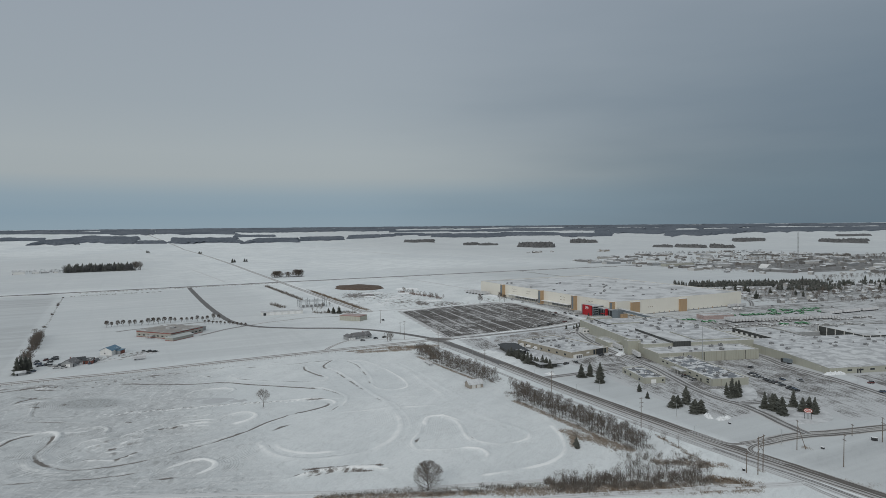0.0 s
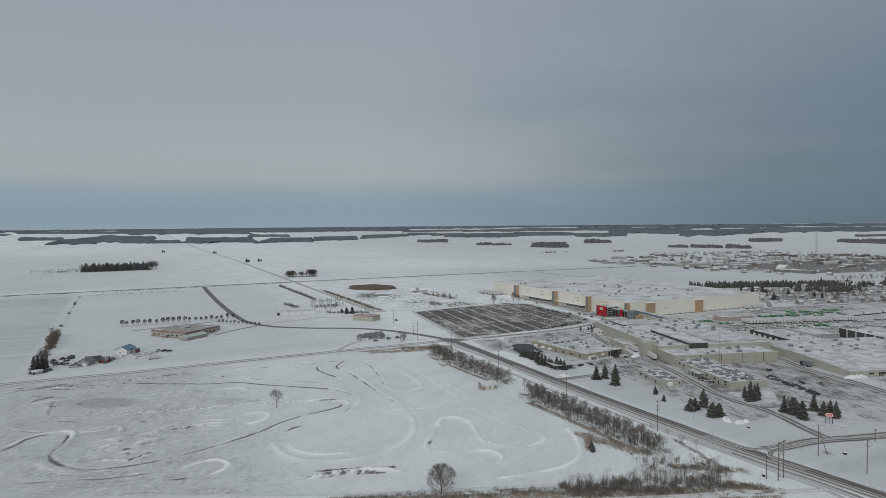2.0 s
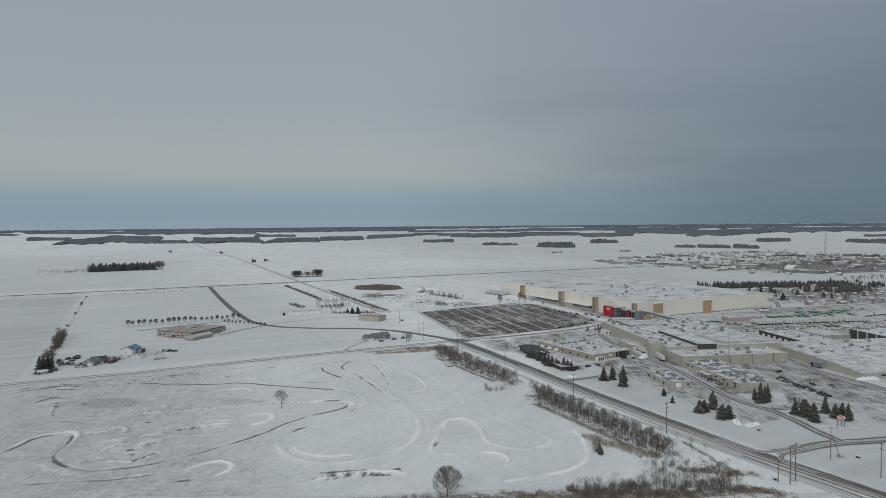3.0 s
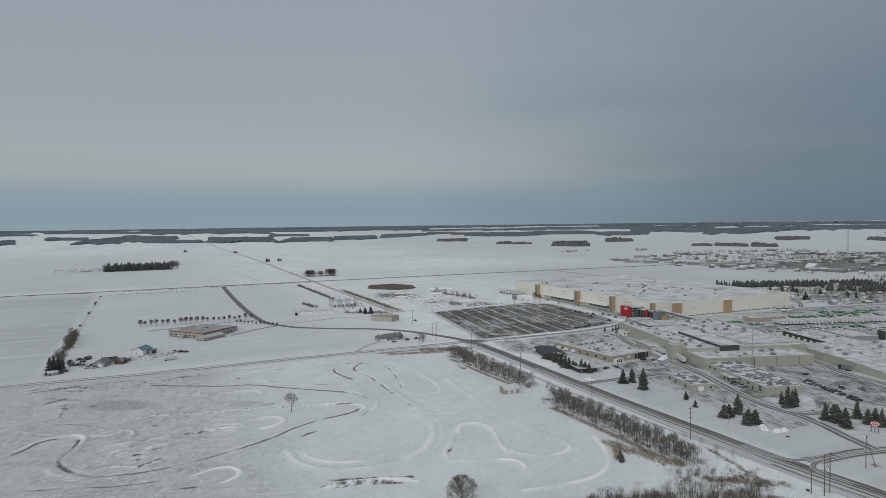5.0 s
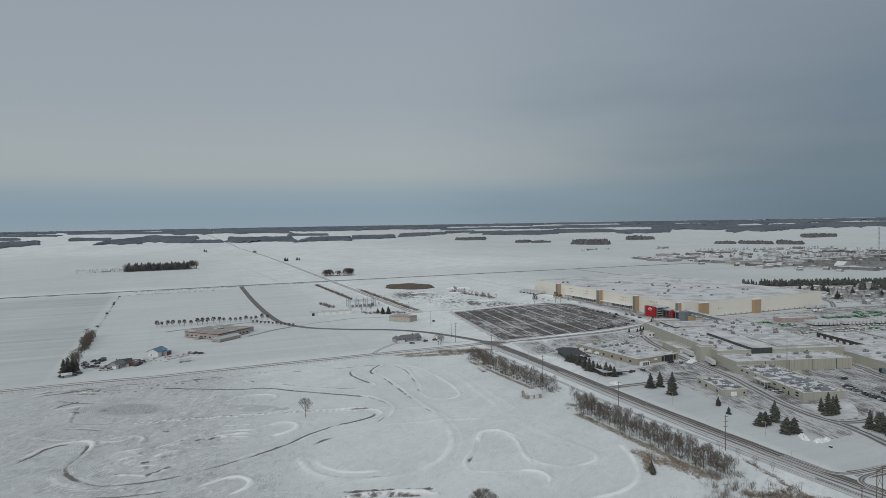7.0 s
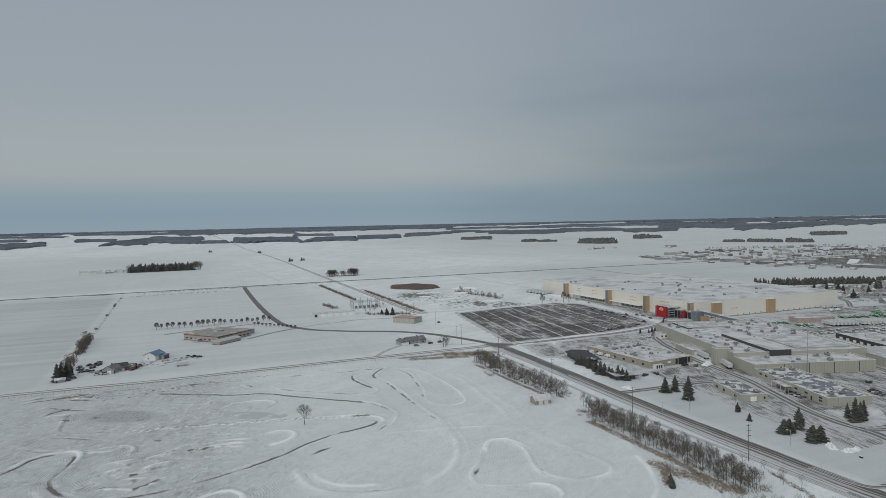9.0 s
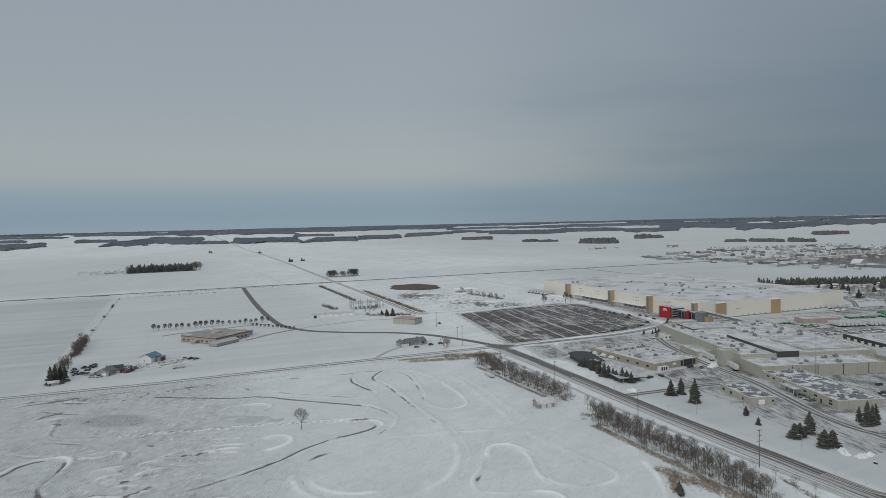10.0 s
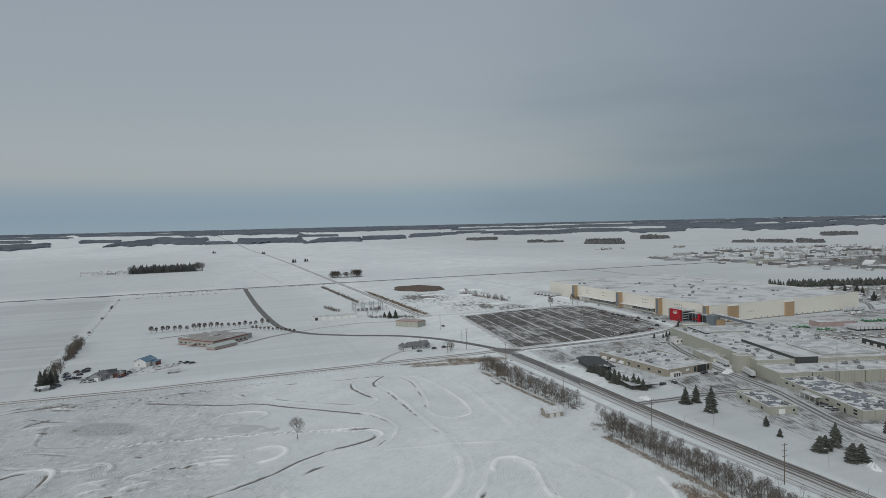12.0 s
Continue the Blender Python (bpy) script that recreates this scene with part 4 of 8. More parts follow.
def box(bm, x0, x1, y0, y1, z0, z1, bevel=0.0, turn=None):
    r = bmesh.ops.create_cube(bm, size=1.0)
    vs = r["verts"]
    for v in vs:
        v.co = Vector(((x0 + x1) / 2 + v.co.x * (x1 - x0), (y0 + y1) / 2 + v.co.y * (y1 - y0), (z0 + z1) / 2 + v.co.z * (z1 - z0)))
    if turn is not None:
        bmesh.ops.transform(bm, matrix=turn, verts=vs)
    if bevel:
        es = list({e for v in vs for e in v.link_edges})
        bmesh.ops.bevel(bm, geom=es, offset=bevel, segments=1, affect="EDGES")
    return bm


def boxed(x0, x1, y0, y1, z0, z1, bevel=0.0):
    return box(bmesh.new(), x0, x1, y0, y1, z0, z1, bevel)


def tube(bm, a, b, r0, r1, sides=6):
    a, b = Vector(a), Vector(b)
    m = Matrix.Translation((a + b) / 2) @ (b - a).to_track_quat("Z", "Y").to_matrix().to_4x4()
    bmesh.ops.create_cone(bm, cap_ends=True, segments=sides, radius1=r0, radius2=r1, depth=(b - a).length, matrix=m)
    return bm


def prism(bm, outline, y0, y1):
    """An outline in x and z drawn out along y."""
    a = [bm.verts.new((x, y0, z)) for x, z in outline]
    b = [bm.verts.new((x, y1, z)) for x, z in outline]
    n = len(outline)
    bm.faces.new(a)
    bm.faces.new(list(reversed(b)))
    for i in range(n):
        bm.faces.new((a[(i + 1) % n], a[i], b[i], b[(i + 1) % n]))
    bmesh.ops.recalc_face_normals(bm, faces=bm.faces[:])
    return bm


def slab(name, corners, z, material, label, category, thick=0.06):
    """A flat area of paving."""
    bm = bmesh.new()
    lo = [bm.verts.new((x, y, z - thick)) for x, y in corners]
    hi = [bm.verts.new((x, y, z)) for x, y in corners]
    n = len(corners)
    bm.faces.new(hi)
    for i in range(n):
        bm.faces.new((lo[i], lo[(i + 1) % n], hi[(i + 1) % n], hi[i]))
    bmesh.ops.recalc_face_normals(bm, faces=bm.faces[:])
    ob = new(name, mesh_of(name, bm, material))
    return tagged(ob, label, category, kind="structure")


def rounded(corners, n=5):
    """The corners joined by a closed, smooth outline."""
    p = [np.array(q, float) for q in corners]
    m, out = len(p), []
    for i in range(m):
        a, b, c, d = p[i - 1], p[i], p[(i + 1) % m], p[(i + 2) % m]
        for k in range(n):
            t = k / n
            out.append(tuple(0.5 * (2 * b + (c - a) * t + (2 * a - 5 * b + 4 * c - d) * t * t + (3 * b - a - 3 * c + d) * t ** 3)))
    return out


def yard(name, corners, z, material, label, category, cell=2.0, fray=2.5):
    """A paved area in small cells; each point knows how far it lies inside the rim, where the snow creeps in."""
    c = np.array(corners, float)
    lo, hi = c.min(0) - fray, c.max(0) + fray
    gx, gy = np.arange(lo[0], hi[0] + cell, cell), np.arange(lo[1], hi[1] + cell, cell)
    X, Y = np.meshgrid(gx, gy)
    qx, qy = X.ravel(), Y.ravel()
    d, inside = np.full(len(qx), 1e9), np.zeros(len(qx), bool)
    for a, b in zip(c, np.roll(c, -1, 0)):
        d = np.minimum(d, along(qx, qy, a, b))
        cross = (a[1] > qy) != (b[1] > qy)
        inside ^= cross & (qx < (b[0] - a[0]) * (qy - a[1]) / (b[1] - a[1] if b[1] != a[1] else 1e-9) + a[0])
    sd = np.where(inside, d, -d)
    idx = np.arange(len(qx)).reshape(len(gy), len(gx))
    quads = np.stack([idx[:-1, :-1], idx[:-1, 1:], idx[1:, 1:], idx[1:, :-1]], -1).reshape(-1, 4)
    quads = quads[sd[quads].max(1) > -0.3]
    used, back = np.unique(quads, return_inverse=True)
    me = bpy.data.meshes.new(name)
    zz = np.where(sd[used] > 0.0, z, np.maximum(0.01, z + sd[used] * 0.03))
    me.from_pydata(np.stack([qx[used], qy[used], zz], -1).tolist(), [], back.reshape(-1, 4).tolist())
    me.attributes.new("rim", "FLOAT", "POINT").data.foreach_set("value", sd[used].astype(np.float32))
    me.materials.append(material)
    return tagged(new(name, me), label, category, kind="structure")


def ribbon(name, course, width, material, label, category="road", z=0.07, n=8):
    line = smooth([fold(*p) for p in course], n)
    d = np.gradient(line, axis=0)
    d /= np.linalg.norm(d, axis=1)[:, None]
    side = np.stack([-d[:, 1], d[:, 0]], -1)
    run = np.r_[0, np.cumsum(np.linalg.norm(np.diff(line, axis=0), axis=1))]
    verts, faces, uvs = [], [], []
    cuts = [0.0, 0.04, 0.5, 0.96, 1.0]
    for i, p in enumerate(line):
        for c in cuts:
            q = p + side[i] * (0.5 - c) * width
            zz = float(lift(q[0], q[1])) + (0.0 if c in (0.0, 1.0) else z + (0.05 if c == 0.5 else 0.0))
            verts.append((q[0], q[1], zz))
            uvs.append((c, run[i]))
    k = len(cuts)
    for i in range(len(line) - 1):
        for j in range(k - 1):
            faces.append((i * k + j, (i + 1) * k + j, (i + 1) * k + j + 1, i * k + j + 1))
    me = bpy.data.meshes.new(name)
    me.from_pydata(verts, [], faces)
    uv = me.uv_layers.new(name="UVMap")
    for lp in me.loops:
        uv.data[lp.index].uv = uvs[lp.vertex_index]
    for p in me.polygons:
        if p.normal.z < 0:
            p.flip()
    me.materials.append(material)
    return tagged(new(name, me), label, category, kind="structure")


# ---- roads, lots and yards ----
ribbon("road", [(254, 95), (253, 130), (251.5, 150), (249.5, 172), (247.3, 195), (246.2, 215), (246, 240), (245.2, 275), (245.2, 315), (246, 358), (247, 396), (248, 440), (248.4, 490), (249, 514)], 10.5, m_highway, "wet two-lane highway with packed snow between the wheel tracks")
ribbon("road", [(244, 95), (243, 135), (242, 165), (240, 195), (238.8, 225), (238.4, 270), (239, 320), (240, 370), (240.6, 430), (240.8, 500)], 5.5, m_shoulder, "snow-packed shoulder of the highway", z=0.05)
ribbon("road", [(236, 95), (237, 143), (238.4, 155), (237.6, 170), (237.2, 190), (236, 212), (234.6, 235), (232, 270), (230, 300), (229.4, 330), (230.3, 363), (231, 420), (232, 480)], 3.0, m_shoulder, "bare wheel line worn along the highway's shoulder", "track", 0.06)
ribbon("road", [(241, 95), (243.5, 140), (243.2, 160), (240.8, 182), (239.4, 200)], 2.4, m_street, "turning lane streaked with slush", "track", 0.1)
ribbon("road", [(246.8, 396), (247.6, 430), (248, 460), (248.2, 484), (247, 503), (243.5, 521), (232, 552), (214, 586), (188, 613), (148, 637), (116, 667), (98, 712), (91.5, 792), (88.5, 914), (88, 1020), (88.5, 1154)], 8.0, m_dark_road, "curving asphalt road cleared of snow", z=0.12)
ribbon("road", [(260, 712), (249, 716), (248, 760), (247.5, 800), (247.5, 922), (247, 1144), (246.5, 1500), (246, 1892), (235, 2546), (222, 4000), (215, 9000)], 9.5, m_gravel, "straight gravel section road half covered by snow", z=0.5)
ribbon("road", [(-2500, 1130), (-600, 1148), (-180, 1154), (250, 1162), (740, 1158), (1160, 1148), (1800, 1138), (3000, 1120)], 13, m_dark_road, "straight dark country road across white fields", z=1.0)
ribbon("road", [(-400, 507), (-81, 506), (-13, 503.5), (64, 506.5), (155, 508), (215, 508), (241, 509)], 11, m_gravel, "snowy gravel road along the practice track")
ribbon("road", [(256, 196), (262, 194.8), (270, 194.2), (284, 193.6), (297, 191), (309, 187), (340, 179.5), (420, 160)], 9, m_side, "side street joining the highway, streaked with slush")
ribbon("road", [(256, 503), (300, 505), (364, 507), (420, 520), (462, 548)], 8, m_street, "access road along the ploughed parking lot")
ribbon("road", [(296, 192), (301, 209), (307, 224), (311, 240), (310, 255), (315, 277), (326, 306), (338, 338), (345, 372), (352, 400), (372, 455), (395, 490), (440, 530)], 8, m_street, "works drive along the plant, streaked with slush", z=0.1)
ribbon("road", [(455, 400), (437, 323), (423, 291), (415, 250), (403, 213), (385, 165)], 9, m_street, "works road beside the long hall", z=0.1)
ribbon("road", [(690, 520), (735, 560), (745, 600), (752, 700), (760, 800), (765, 1140)], 7, m_street, "town street behind the warehouse")
ribbon("road", [(690, 515), (760, 500), (815, 492), (930, 494), (1100, 480), (1600, 430)], 8, m_street, "town street lined by snowy lots")
ribbon("road", [(765, 1146), (770, 1080), (763, 1034)], 5, m_gravel, "short field track off the country road", "track")
ribbon("road", [(-60, 293), (20, 258), (79, 231), (135, 211), (180, 194), (217, 183)], 3.2, m_trail, "snowy trail behind the brush", "track", 0.35)
ribbon("road", [(60, 218), (146.6, 190), (185, 175.5), (201, 170.5), (229, 159.5), (240, 156)], 5, m_trail, "snowed-in lane below the thicket", "track", 0.05)
ribbon("road", [(772, 3063), (822, 2666), (827, 2312), (834, 1978)], 12, m_trail, "snowed-in field ditch", "track", 0.3)
ribbon("road", [(-454, 2941), (-158, 2774), (114, 2624), (214, 2605)], 9, m_trail, "faint field boundary", "track", 0.3)
ribbon("road", [(41, 3305), (54, 3000), (68, 2717)], 9, m_trail, "faint field boundary", "track", 0.3)
ribbon("road", [(132, 1621), (146, 1420), (158, 1224)], 5, m_trail, "faint trail across the field", "track", 0.2)
ribbon("road", [(477, 1168), (484, 1000), (490, 848)], 6, m_trail, "snowy lane to the warehouse", "track", 0.1)
ribbon("road", [(112, 680), (130, 690), (153, 695.5), (178, 702), (213, 695), (240, 706), (248, 716)], 4.5, m_gravel, "gravel lane past the depot", "track", 0.06)
ribbon("road", [(118, 684), (136, 706), (153, 724.5), (172, 727), (190, 722)], 4, m_trail, "snowy lane to the white shed", "track", 0.05)
ribbon("road", [(248, 718), (285, 713), (354, 709), (425, 702), (452, 700)], 6, m_trail, "snowy lane behind the parking lot", "track", 0.05)
ribbon("road", [(145, 512), (152, 522), (160, 531), (170, 540.5), (176, 543)], 4, m_gravel, "short house drive", "track", 0.05)
ribbon("road", [(176, 541), (192, 536), (208, 532), (222, 524), (236, 524)], 4, m_trail, "snowy house drive", "track", 0.05)
ribbon("road", [(58, 640), (68, 649), (85, 665), (103, 676), (108, 680)], 5.5, m_street, "half-cleared drive to the low hall", "road", 0.05)
ribbon("road", [(-15, 703), (-6, 708), (8, 713), (36, 720), (66, 727), (90, 726)], 5.5, m_street, "half-cleared lane behind the low hall", "road", 0.05)
ribbon("road", [(-60, 507), (-52, 530), (-30, 552), (0, 562), (20, 580)], 4, m_trail, "snowy farmyard drive", "track", 0.05)

yard("pavement", [(258, 512), (272, 593), (288, 694), (350, 705), (430, 714), (452, 690), (444, 575), (432, 528), (364, 515)], 0.06, m_lot, "broad black parking lot with windrows of ploughed snow", "parking lot", 3.0)
yard("pavement", [(288, 383), (264, 450), (300, 497), (364, 503), (440, 508), (450, 530), (474, 530), (470, 470), (402, 450), (352, 395), (345, 384)], 0.045, m_office_yard, "snow-streaked asphalt yard by the offices", "yard")
yard("pavement", [(290, 382), (346, 388), (446, 356), (438, 322), (412, 222), (392, 174), (336, 196), (344, 214), (336, 234), (312, 236), (304, 224), (279, 224), (279, 262), (284, 305), (293, 345)], 0.05, m_yard, "snow-streaked plant yard and car park", "yard")
yard("pavement", [(455, 390), (420, 300), (520, 250), (900, 300), (940, 470), (700, 520), (486, 526), (470, 470)], 0.035, m_bigyard, "works yard under trampled snow", "yard", 5.0)
yard("pavement", [(448, 540), (470, 700), (470, 840), (481, 840), (481, 532)], 0.05, m_yard, "loading apron in front of the docks", "yard")
yard("pavement", [(1130, 1100), (1300, 1110), (1700, 1120), (1960, 1130), (2050, 960), (1900, 860), (1500, 760), (1240, 800), (1190, 930)], 0.03, m_townyard, "trodden snowy lots among the commercial sheds", "yard", 14.0, 8.0)
yard("pavement", [(762, 640), (850, 690), (1010, 630), (1250, 500), (1400, 360), (1150, 400), (930, 470), (770, 506)], 0.03, m_gardens, "trodden snow of streets and gardens in the town", "yard", 9.0, 8.0)
yard("pavement", [(435, 255), (520, 232), (520, 150), (400, 180)], 0.05, m_yard, "car park south of the long hall", "yard")

ribbon("road", [(310, 243), (322, 239), (334, 240), (346, 247)], 6, m_street, "slushy drive round the snowy island", "road", 0.11)
ribbon("road", [(250, 345.5), (264, 345), (280, 344.5), (305, 343.7), (326, 340)], 8, m_street, "plant entrance drive", "road", 0.09)
yard("pavement", [(266, 500), (290, 496), (284, 452), (266, 446), (258, 452)], 0.06, m_yard, "ploughed strip of asphalt by the pavilion", "yard")
slab("verge", rounded([(322, 272), (316.5, 259), (312, 249), (319, 245.2), (330, 245), (346, 258), (348, 266), (335, 267)]), 0.2, m_verge, "snow-covered kerbed island with spruces", "verge", 0.2)
slab("verge", rounded([(310, 222), (312, 232), (324, 233), (340, 225), (342, 213), (333, 201.5), (320, 199), (307, 205)]), 0.2, m_verge, "snow-covered verge round the works sign", "verge", 0.2)
ribbon("road", [(248, 222), (248.6, 210), (250.4, 201.5), (255, 197.6), (262, 196.4), (274, 195.8)], 3.4, m_turn, "dark wheel tracks curving into the side street", "track", 0.13)
ribbon("road", [(250.5, 172), (250.2, 182), (251.2, 188.5), (255, 192), (262, 193.4), (274, 193)], 3.0, m_turn, "dark wheel tracks curving into the side street", "track", 0.135)
yard("pavement", [(240, 504), (238, 512), (242, 520), (247, 521), (252, 515), (262, 508), (262, 502), (254, 500), (252, 492), (244, 492)], 0.15, m_crossing, "worn asphalt where the cleared road meets the highway", "junction", 0.8, 1.0)


# ---- halls, offices and other buildings ----
def hall(name, label, category, x, y, turn, w, d, h, wall, roof, parapet=0.45, group="", trim=None, hollow=True):
    """A flat-roofed building: four walls, a roof slab inside the parapet and a metal coping. Origin at its south-west corner."""
    b = thing(name, label, category, x, y, 0, turn, group)
    t = 0.35
    for a in ((0, w, 0, t), (0, w, d - t, d), (0, t, t, d - t), (w - t, w, t, d - t)):
        part("wall", boxed(*a, 0, h), wall, b)
    part("roof", boxed(t, w - t, t, d - t, h - parapet - 0.3, h - parapet), roof, b, "snow-covered flat roof")
    bm = bmesh.new()
    e = 0.12
    for a in ((-e, w + e, -e, t + e), (-e, w + e, d - t - e, d + e), (-e, t + e, t + e, d - t - e), (w - t - e, w + e, t + e, d - t - e)):
        box(bm, *a, h, h + 0.12)
    part("coping", bm, trim or m_trim, b, "pale metal coping")
    return b


def window_in(b, side, at, z0, w, h, depth=None, frame_mat=None):
    """A framed window set proud on the south (s), west (w) side of a building; depth is where that wall's face lies."""
    d = depth or 0.0
    if side == "s":
        f = part("window", boxed(at, at + w, d - 0.05, d, z0, z0 + h), frame_mat or m_trim, b)
        part("pane", boxed(at + 0.1, at + w - 0.1, d - 0.07, d - 0.05, z0 + 0.1, z0 + h - 0.1), m_glass, f, "dark glass")
    else:
        f = part("window", boxed(d - 0.05, d, at, at + w, z0, z0 + h), frame_mat or m_trim, b)
        part("pane", boxed(d - 0.07, d - 0.05, at + 0.1, at + w - 0.1, z0 + 0.1, z0 + h - 0.1), m_glass, f, "dark glass")
    return f


def ring(bm, cx, cy, rx, ry, band, z0, z1, face="w", n=28):
    """An oval ring standing on a wall that faces west (w)."""
    loops = []
    for k, s in ((z0, 1.0), (z1, 1.0), (z1, 0.0), (z0, 0.0)):
        loops.append([bm.verts.new((k, cx + math.cos(a) * (rx - band * (1 - s)), cy + math.sin(a) * (ry - band * (1 - s)))) for a in (i * math.tau / n for i in range(n))])
    for i in range(n):
        j = (i + 1) % n
        for p, q in ((0, 1), (1, 2), (2, 3), (3, 0)):
            bm.faces.new((loops[p][i], loops[p][j], loops[q][j], loops[q][i]))
    bmesh.ops.recalc_face_normals(bm, faces=bm.faces[:])
    return bm


# -- the big warehouse --
WX, WY, WW, WD, WH = 481.0, 531.0, 203.0, 300.0, 17.3
wh = hall("warehouse", "huge cream panel-clad warehouse with tan stair towers and a snowy roof", "warehouse", WX, WY, 0, WW, WD, WH, m_cream, m_roof_grey, 0.5)
for y0, y1, out, top in ((231, 237, 4.6, WH + 0.3), (137, 143, 5.0, WH + 0.3), (69, 74, 5.0, WH + 0.2), (3, 8, 3.6, WH - 0.4)):
    tower = part("stair_tower", boxed(-out, -0.003, y0, y1, 0, top), m_tan, wh, "tan clad stair tower")
    part("cap", boxed(-out - 0.3, 0.2, y0 - 0.3, y1 + 0.3, top, top + 0.5), m_white, tower, "white cap")
    part("glazing", boxed(-out - 0.06, -out - 0.003, y0 + 0.8, y1 - 0.8, 1.0, top - 1.0), m_slate, tower, "grey-green glazed front")
for x0, x1, top in ((20, 32, 15.6), (95, 106, 14.8)):
    tower = part("stair_tower", boxed(x0, x1, -2.2, -0.003, 0, top), m_tan, wh, "tan clad stair tower")
    part("cap", boxed(x0 - 0.3, x1 + 0.3, -2.5, 0.2, top, top + 0.5), m_white, tower, "white cap")
for y0, y1 in ((147, 219), (79, 134)):
    canopy = part("dock_canopy", boxed(-6.0, -0.003, y0, y1, 5.0, 5.6), m_white, wh, "long white canopy over the loading docks")
    for k in range(int((y1 - y0) // 8) + 1):
        part("post", boxed(-5.8, -5.5, y0 + 0.3 + k * 8, y0 + 0.6 + k * 8, 0, 5.0), m_steel, canopy)
    for k in range(int((y1 - y0 - 14) // 4.2)):
        door = part("dock_door", boxed(-0.55, -0.003, y0 + 2 + k * 4.2, y0 + 5 + k * 4.2, 1.1, 4.3), m_dark, wh, "black dock shelter")
        part("leaf", boxed(-0.6, -0.553, y0 + 2.6 + k * 4.2, y0 + 4.4 + k * 4.2, 1.2, 3.9), m_grey_wall, door, "grey roller door")
for yc in (206, 172, 97, 44):
    for row in (9.2, 12.6):
        for k in range(4 if yc != 44 else 5):
            if yc == 44 and row < 10:
                continue
            window_in(wh, "w", yc + k * 2.6 - 4, row, 1.0, 0.8, -0.003, m_tan)
for k in range(3):
    window_in(wh, "s", 47 + k * 3, 8.0, 1.0, 0.8, -0.003, m_tan)
for k in range(18):
    part("door", boxed(55 + k * 8, 56.2 + k * 8, -0.1, -0.003, 0, 2.2), m_unit if k % 3 else m_tan, wh, "grey fire door")
for k in range(1, 25):
    part("panel_joint", boxed(k * 8.1, k * 8.1 + 0.08, -0.02, -0.003, 0.3, WH - 0.3), m_trim, wh)
for k in range(1, 36):
    part("panel_joint", boxed(-0.02, -0.003, k * 8.1, k * 8.1 + 0.08, 5.7, WH - 0.3), m_trim, wh)
part("skirt", boxed(0.3, WW - 0.3, -0.06, -0.021, 0.0, 0.9), m_unit, wh, "grey concrete base course")

# -- red entrance block --
ent = thing("entrance_block", "red and glass office entrance block before the warehouse", "office", 464, 553, 0, 0)
part("core", boxed(2.0, 16.99, 0, 20, 0.2, 10.4), m_slate, ent, "blue-grey office block")
part("red_wall", boxed(0.0, 1.6, 1.0, 16.0, 0.0, 11.4), m_red, ent, "red feature wall")
logo = part("emblem", ring(bmesh.new(), 8.5, 8.4, 3.0, 1.5, 0.4, -0.12, -0.003), m_white, ent, "white oval emblem")
bm = bmesh.new()
for k in range(5):
    box(bm, -0.1, -0.003, 6.7 + k * 0.76, 7.2 + k * 0.76, 8.0, 8.75 + (0.3 if k in (0, 2) else 0))
part("bar", bm, m_white, logo, "white bars inside the oval")
part("roof", boxed(1.61, 16.9, -0.8, 20, 10.4, 10.9), m_roof_snow, ent, "snowy roof with a deep edge")
for k in range(4):
    part("window_band", boxed(2.6, 16.4, -0.12, -0.003, 1.2 + k * 2.4, 2.7 + k * 2.4), m_glass, ent, "dark ribbon glazing")
    part("sunshade", boxed(2.0, 16.8, -0.9, -0.13, 2.9 + k * 2.4, 3.05 + k * 2.4), m_white, ent, "pale sunshade fin")
lk = thing("glass_link", "glazed link with a red pylon beside the office block", "office", 470, 526, 0, 0)
part("core", boxed(3.0, 10.99, 2, 26.9, 0.2, 8.6), m_slate, lk, "blue-grey clad link")
part("roof", boxed(2.6, 10.9, 1.6, 26.8, 8.6, 9.0), m_roof_snow, lk, "snowy roof")
for k in range(5):
    part("window_band", boxed(2.85, 2.997, 3.5 + k * 4.6, 7.3 + k * 4.6, 1.0, 7.6), m_glass, lk, "tall dark glazing")
    part("mullion", boxed(2.7, 2.997, 7.4 + k * 4.6, 7.9 + k * 4.6, 0.6, 8.2), m_steel, lk)
part("pylon", boxed(0.0, 2.2, 9.6, 11.6, 0.0, 9.6, 0.08), m_red, lk, "red entrance pylon")
part("porch", boxed(0.6, 2.9, 12.3, 20, 3.2, 3.6), m_red, lk, "red porch roof")
part("stair_core", boxed(2.0, 10.9, -6.0, 1.9, 0.0, 9.6), m_slate, lk, "dark grey stair core")
part("annex", boxed(6.0, 12.9, -10.0, -6.1, 0.0, 5.5), m_tan, lk, "tan porch")

# -- covered bridge between warehouse and plant --
br = thing("covered_bridge", "blue-grey covered conveyor bridge sloping down to the plant", "bridge", 0, 0, 0)
ba, bb = Vector((483.5, 529.0, 8.6)), Vector((476.0, 462.0, 7.0))
for nm, dz, wid, hgt, mt, lb in (("gallery", 0.0, 4.0, 2.4, m_slate, "blue-grey clad gallery"), ("roof", 1.35, 4.5, 0.3, m_roof_snow, "snowy roof"), ("sill", -1.35, 4.3, 0.3, m_trim, "")):
    L = (bb - ba).length
    m = Matrix.Translation((ba + bb) / 2) @ (bb - ba).to_track_quat("Y", "Z").to_matrix().to_4x4()
    part(nm, box(bmesh.new(), -wid / 2, wid / 2, -L / 2, L / 2, dz - hgt / 2, dz + hgt / 2, 0, m), mt, br, lb)
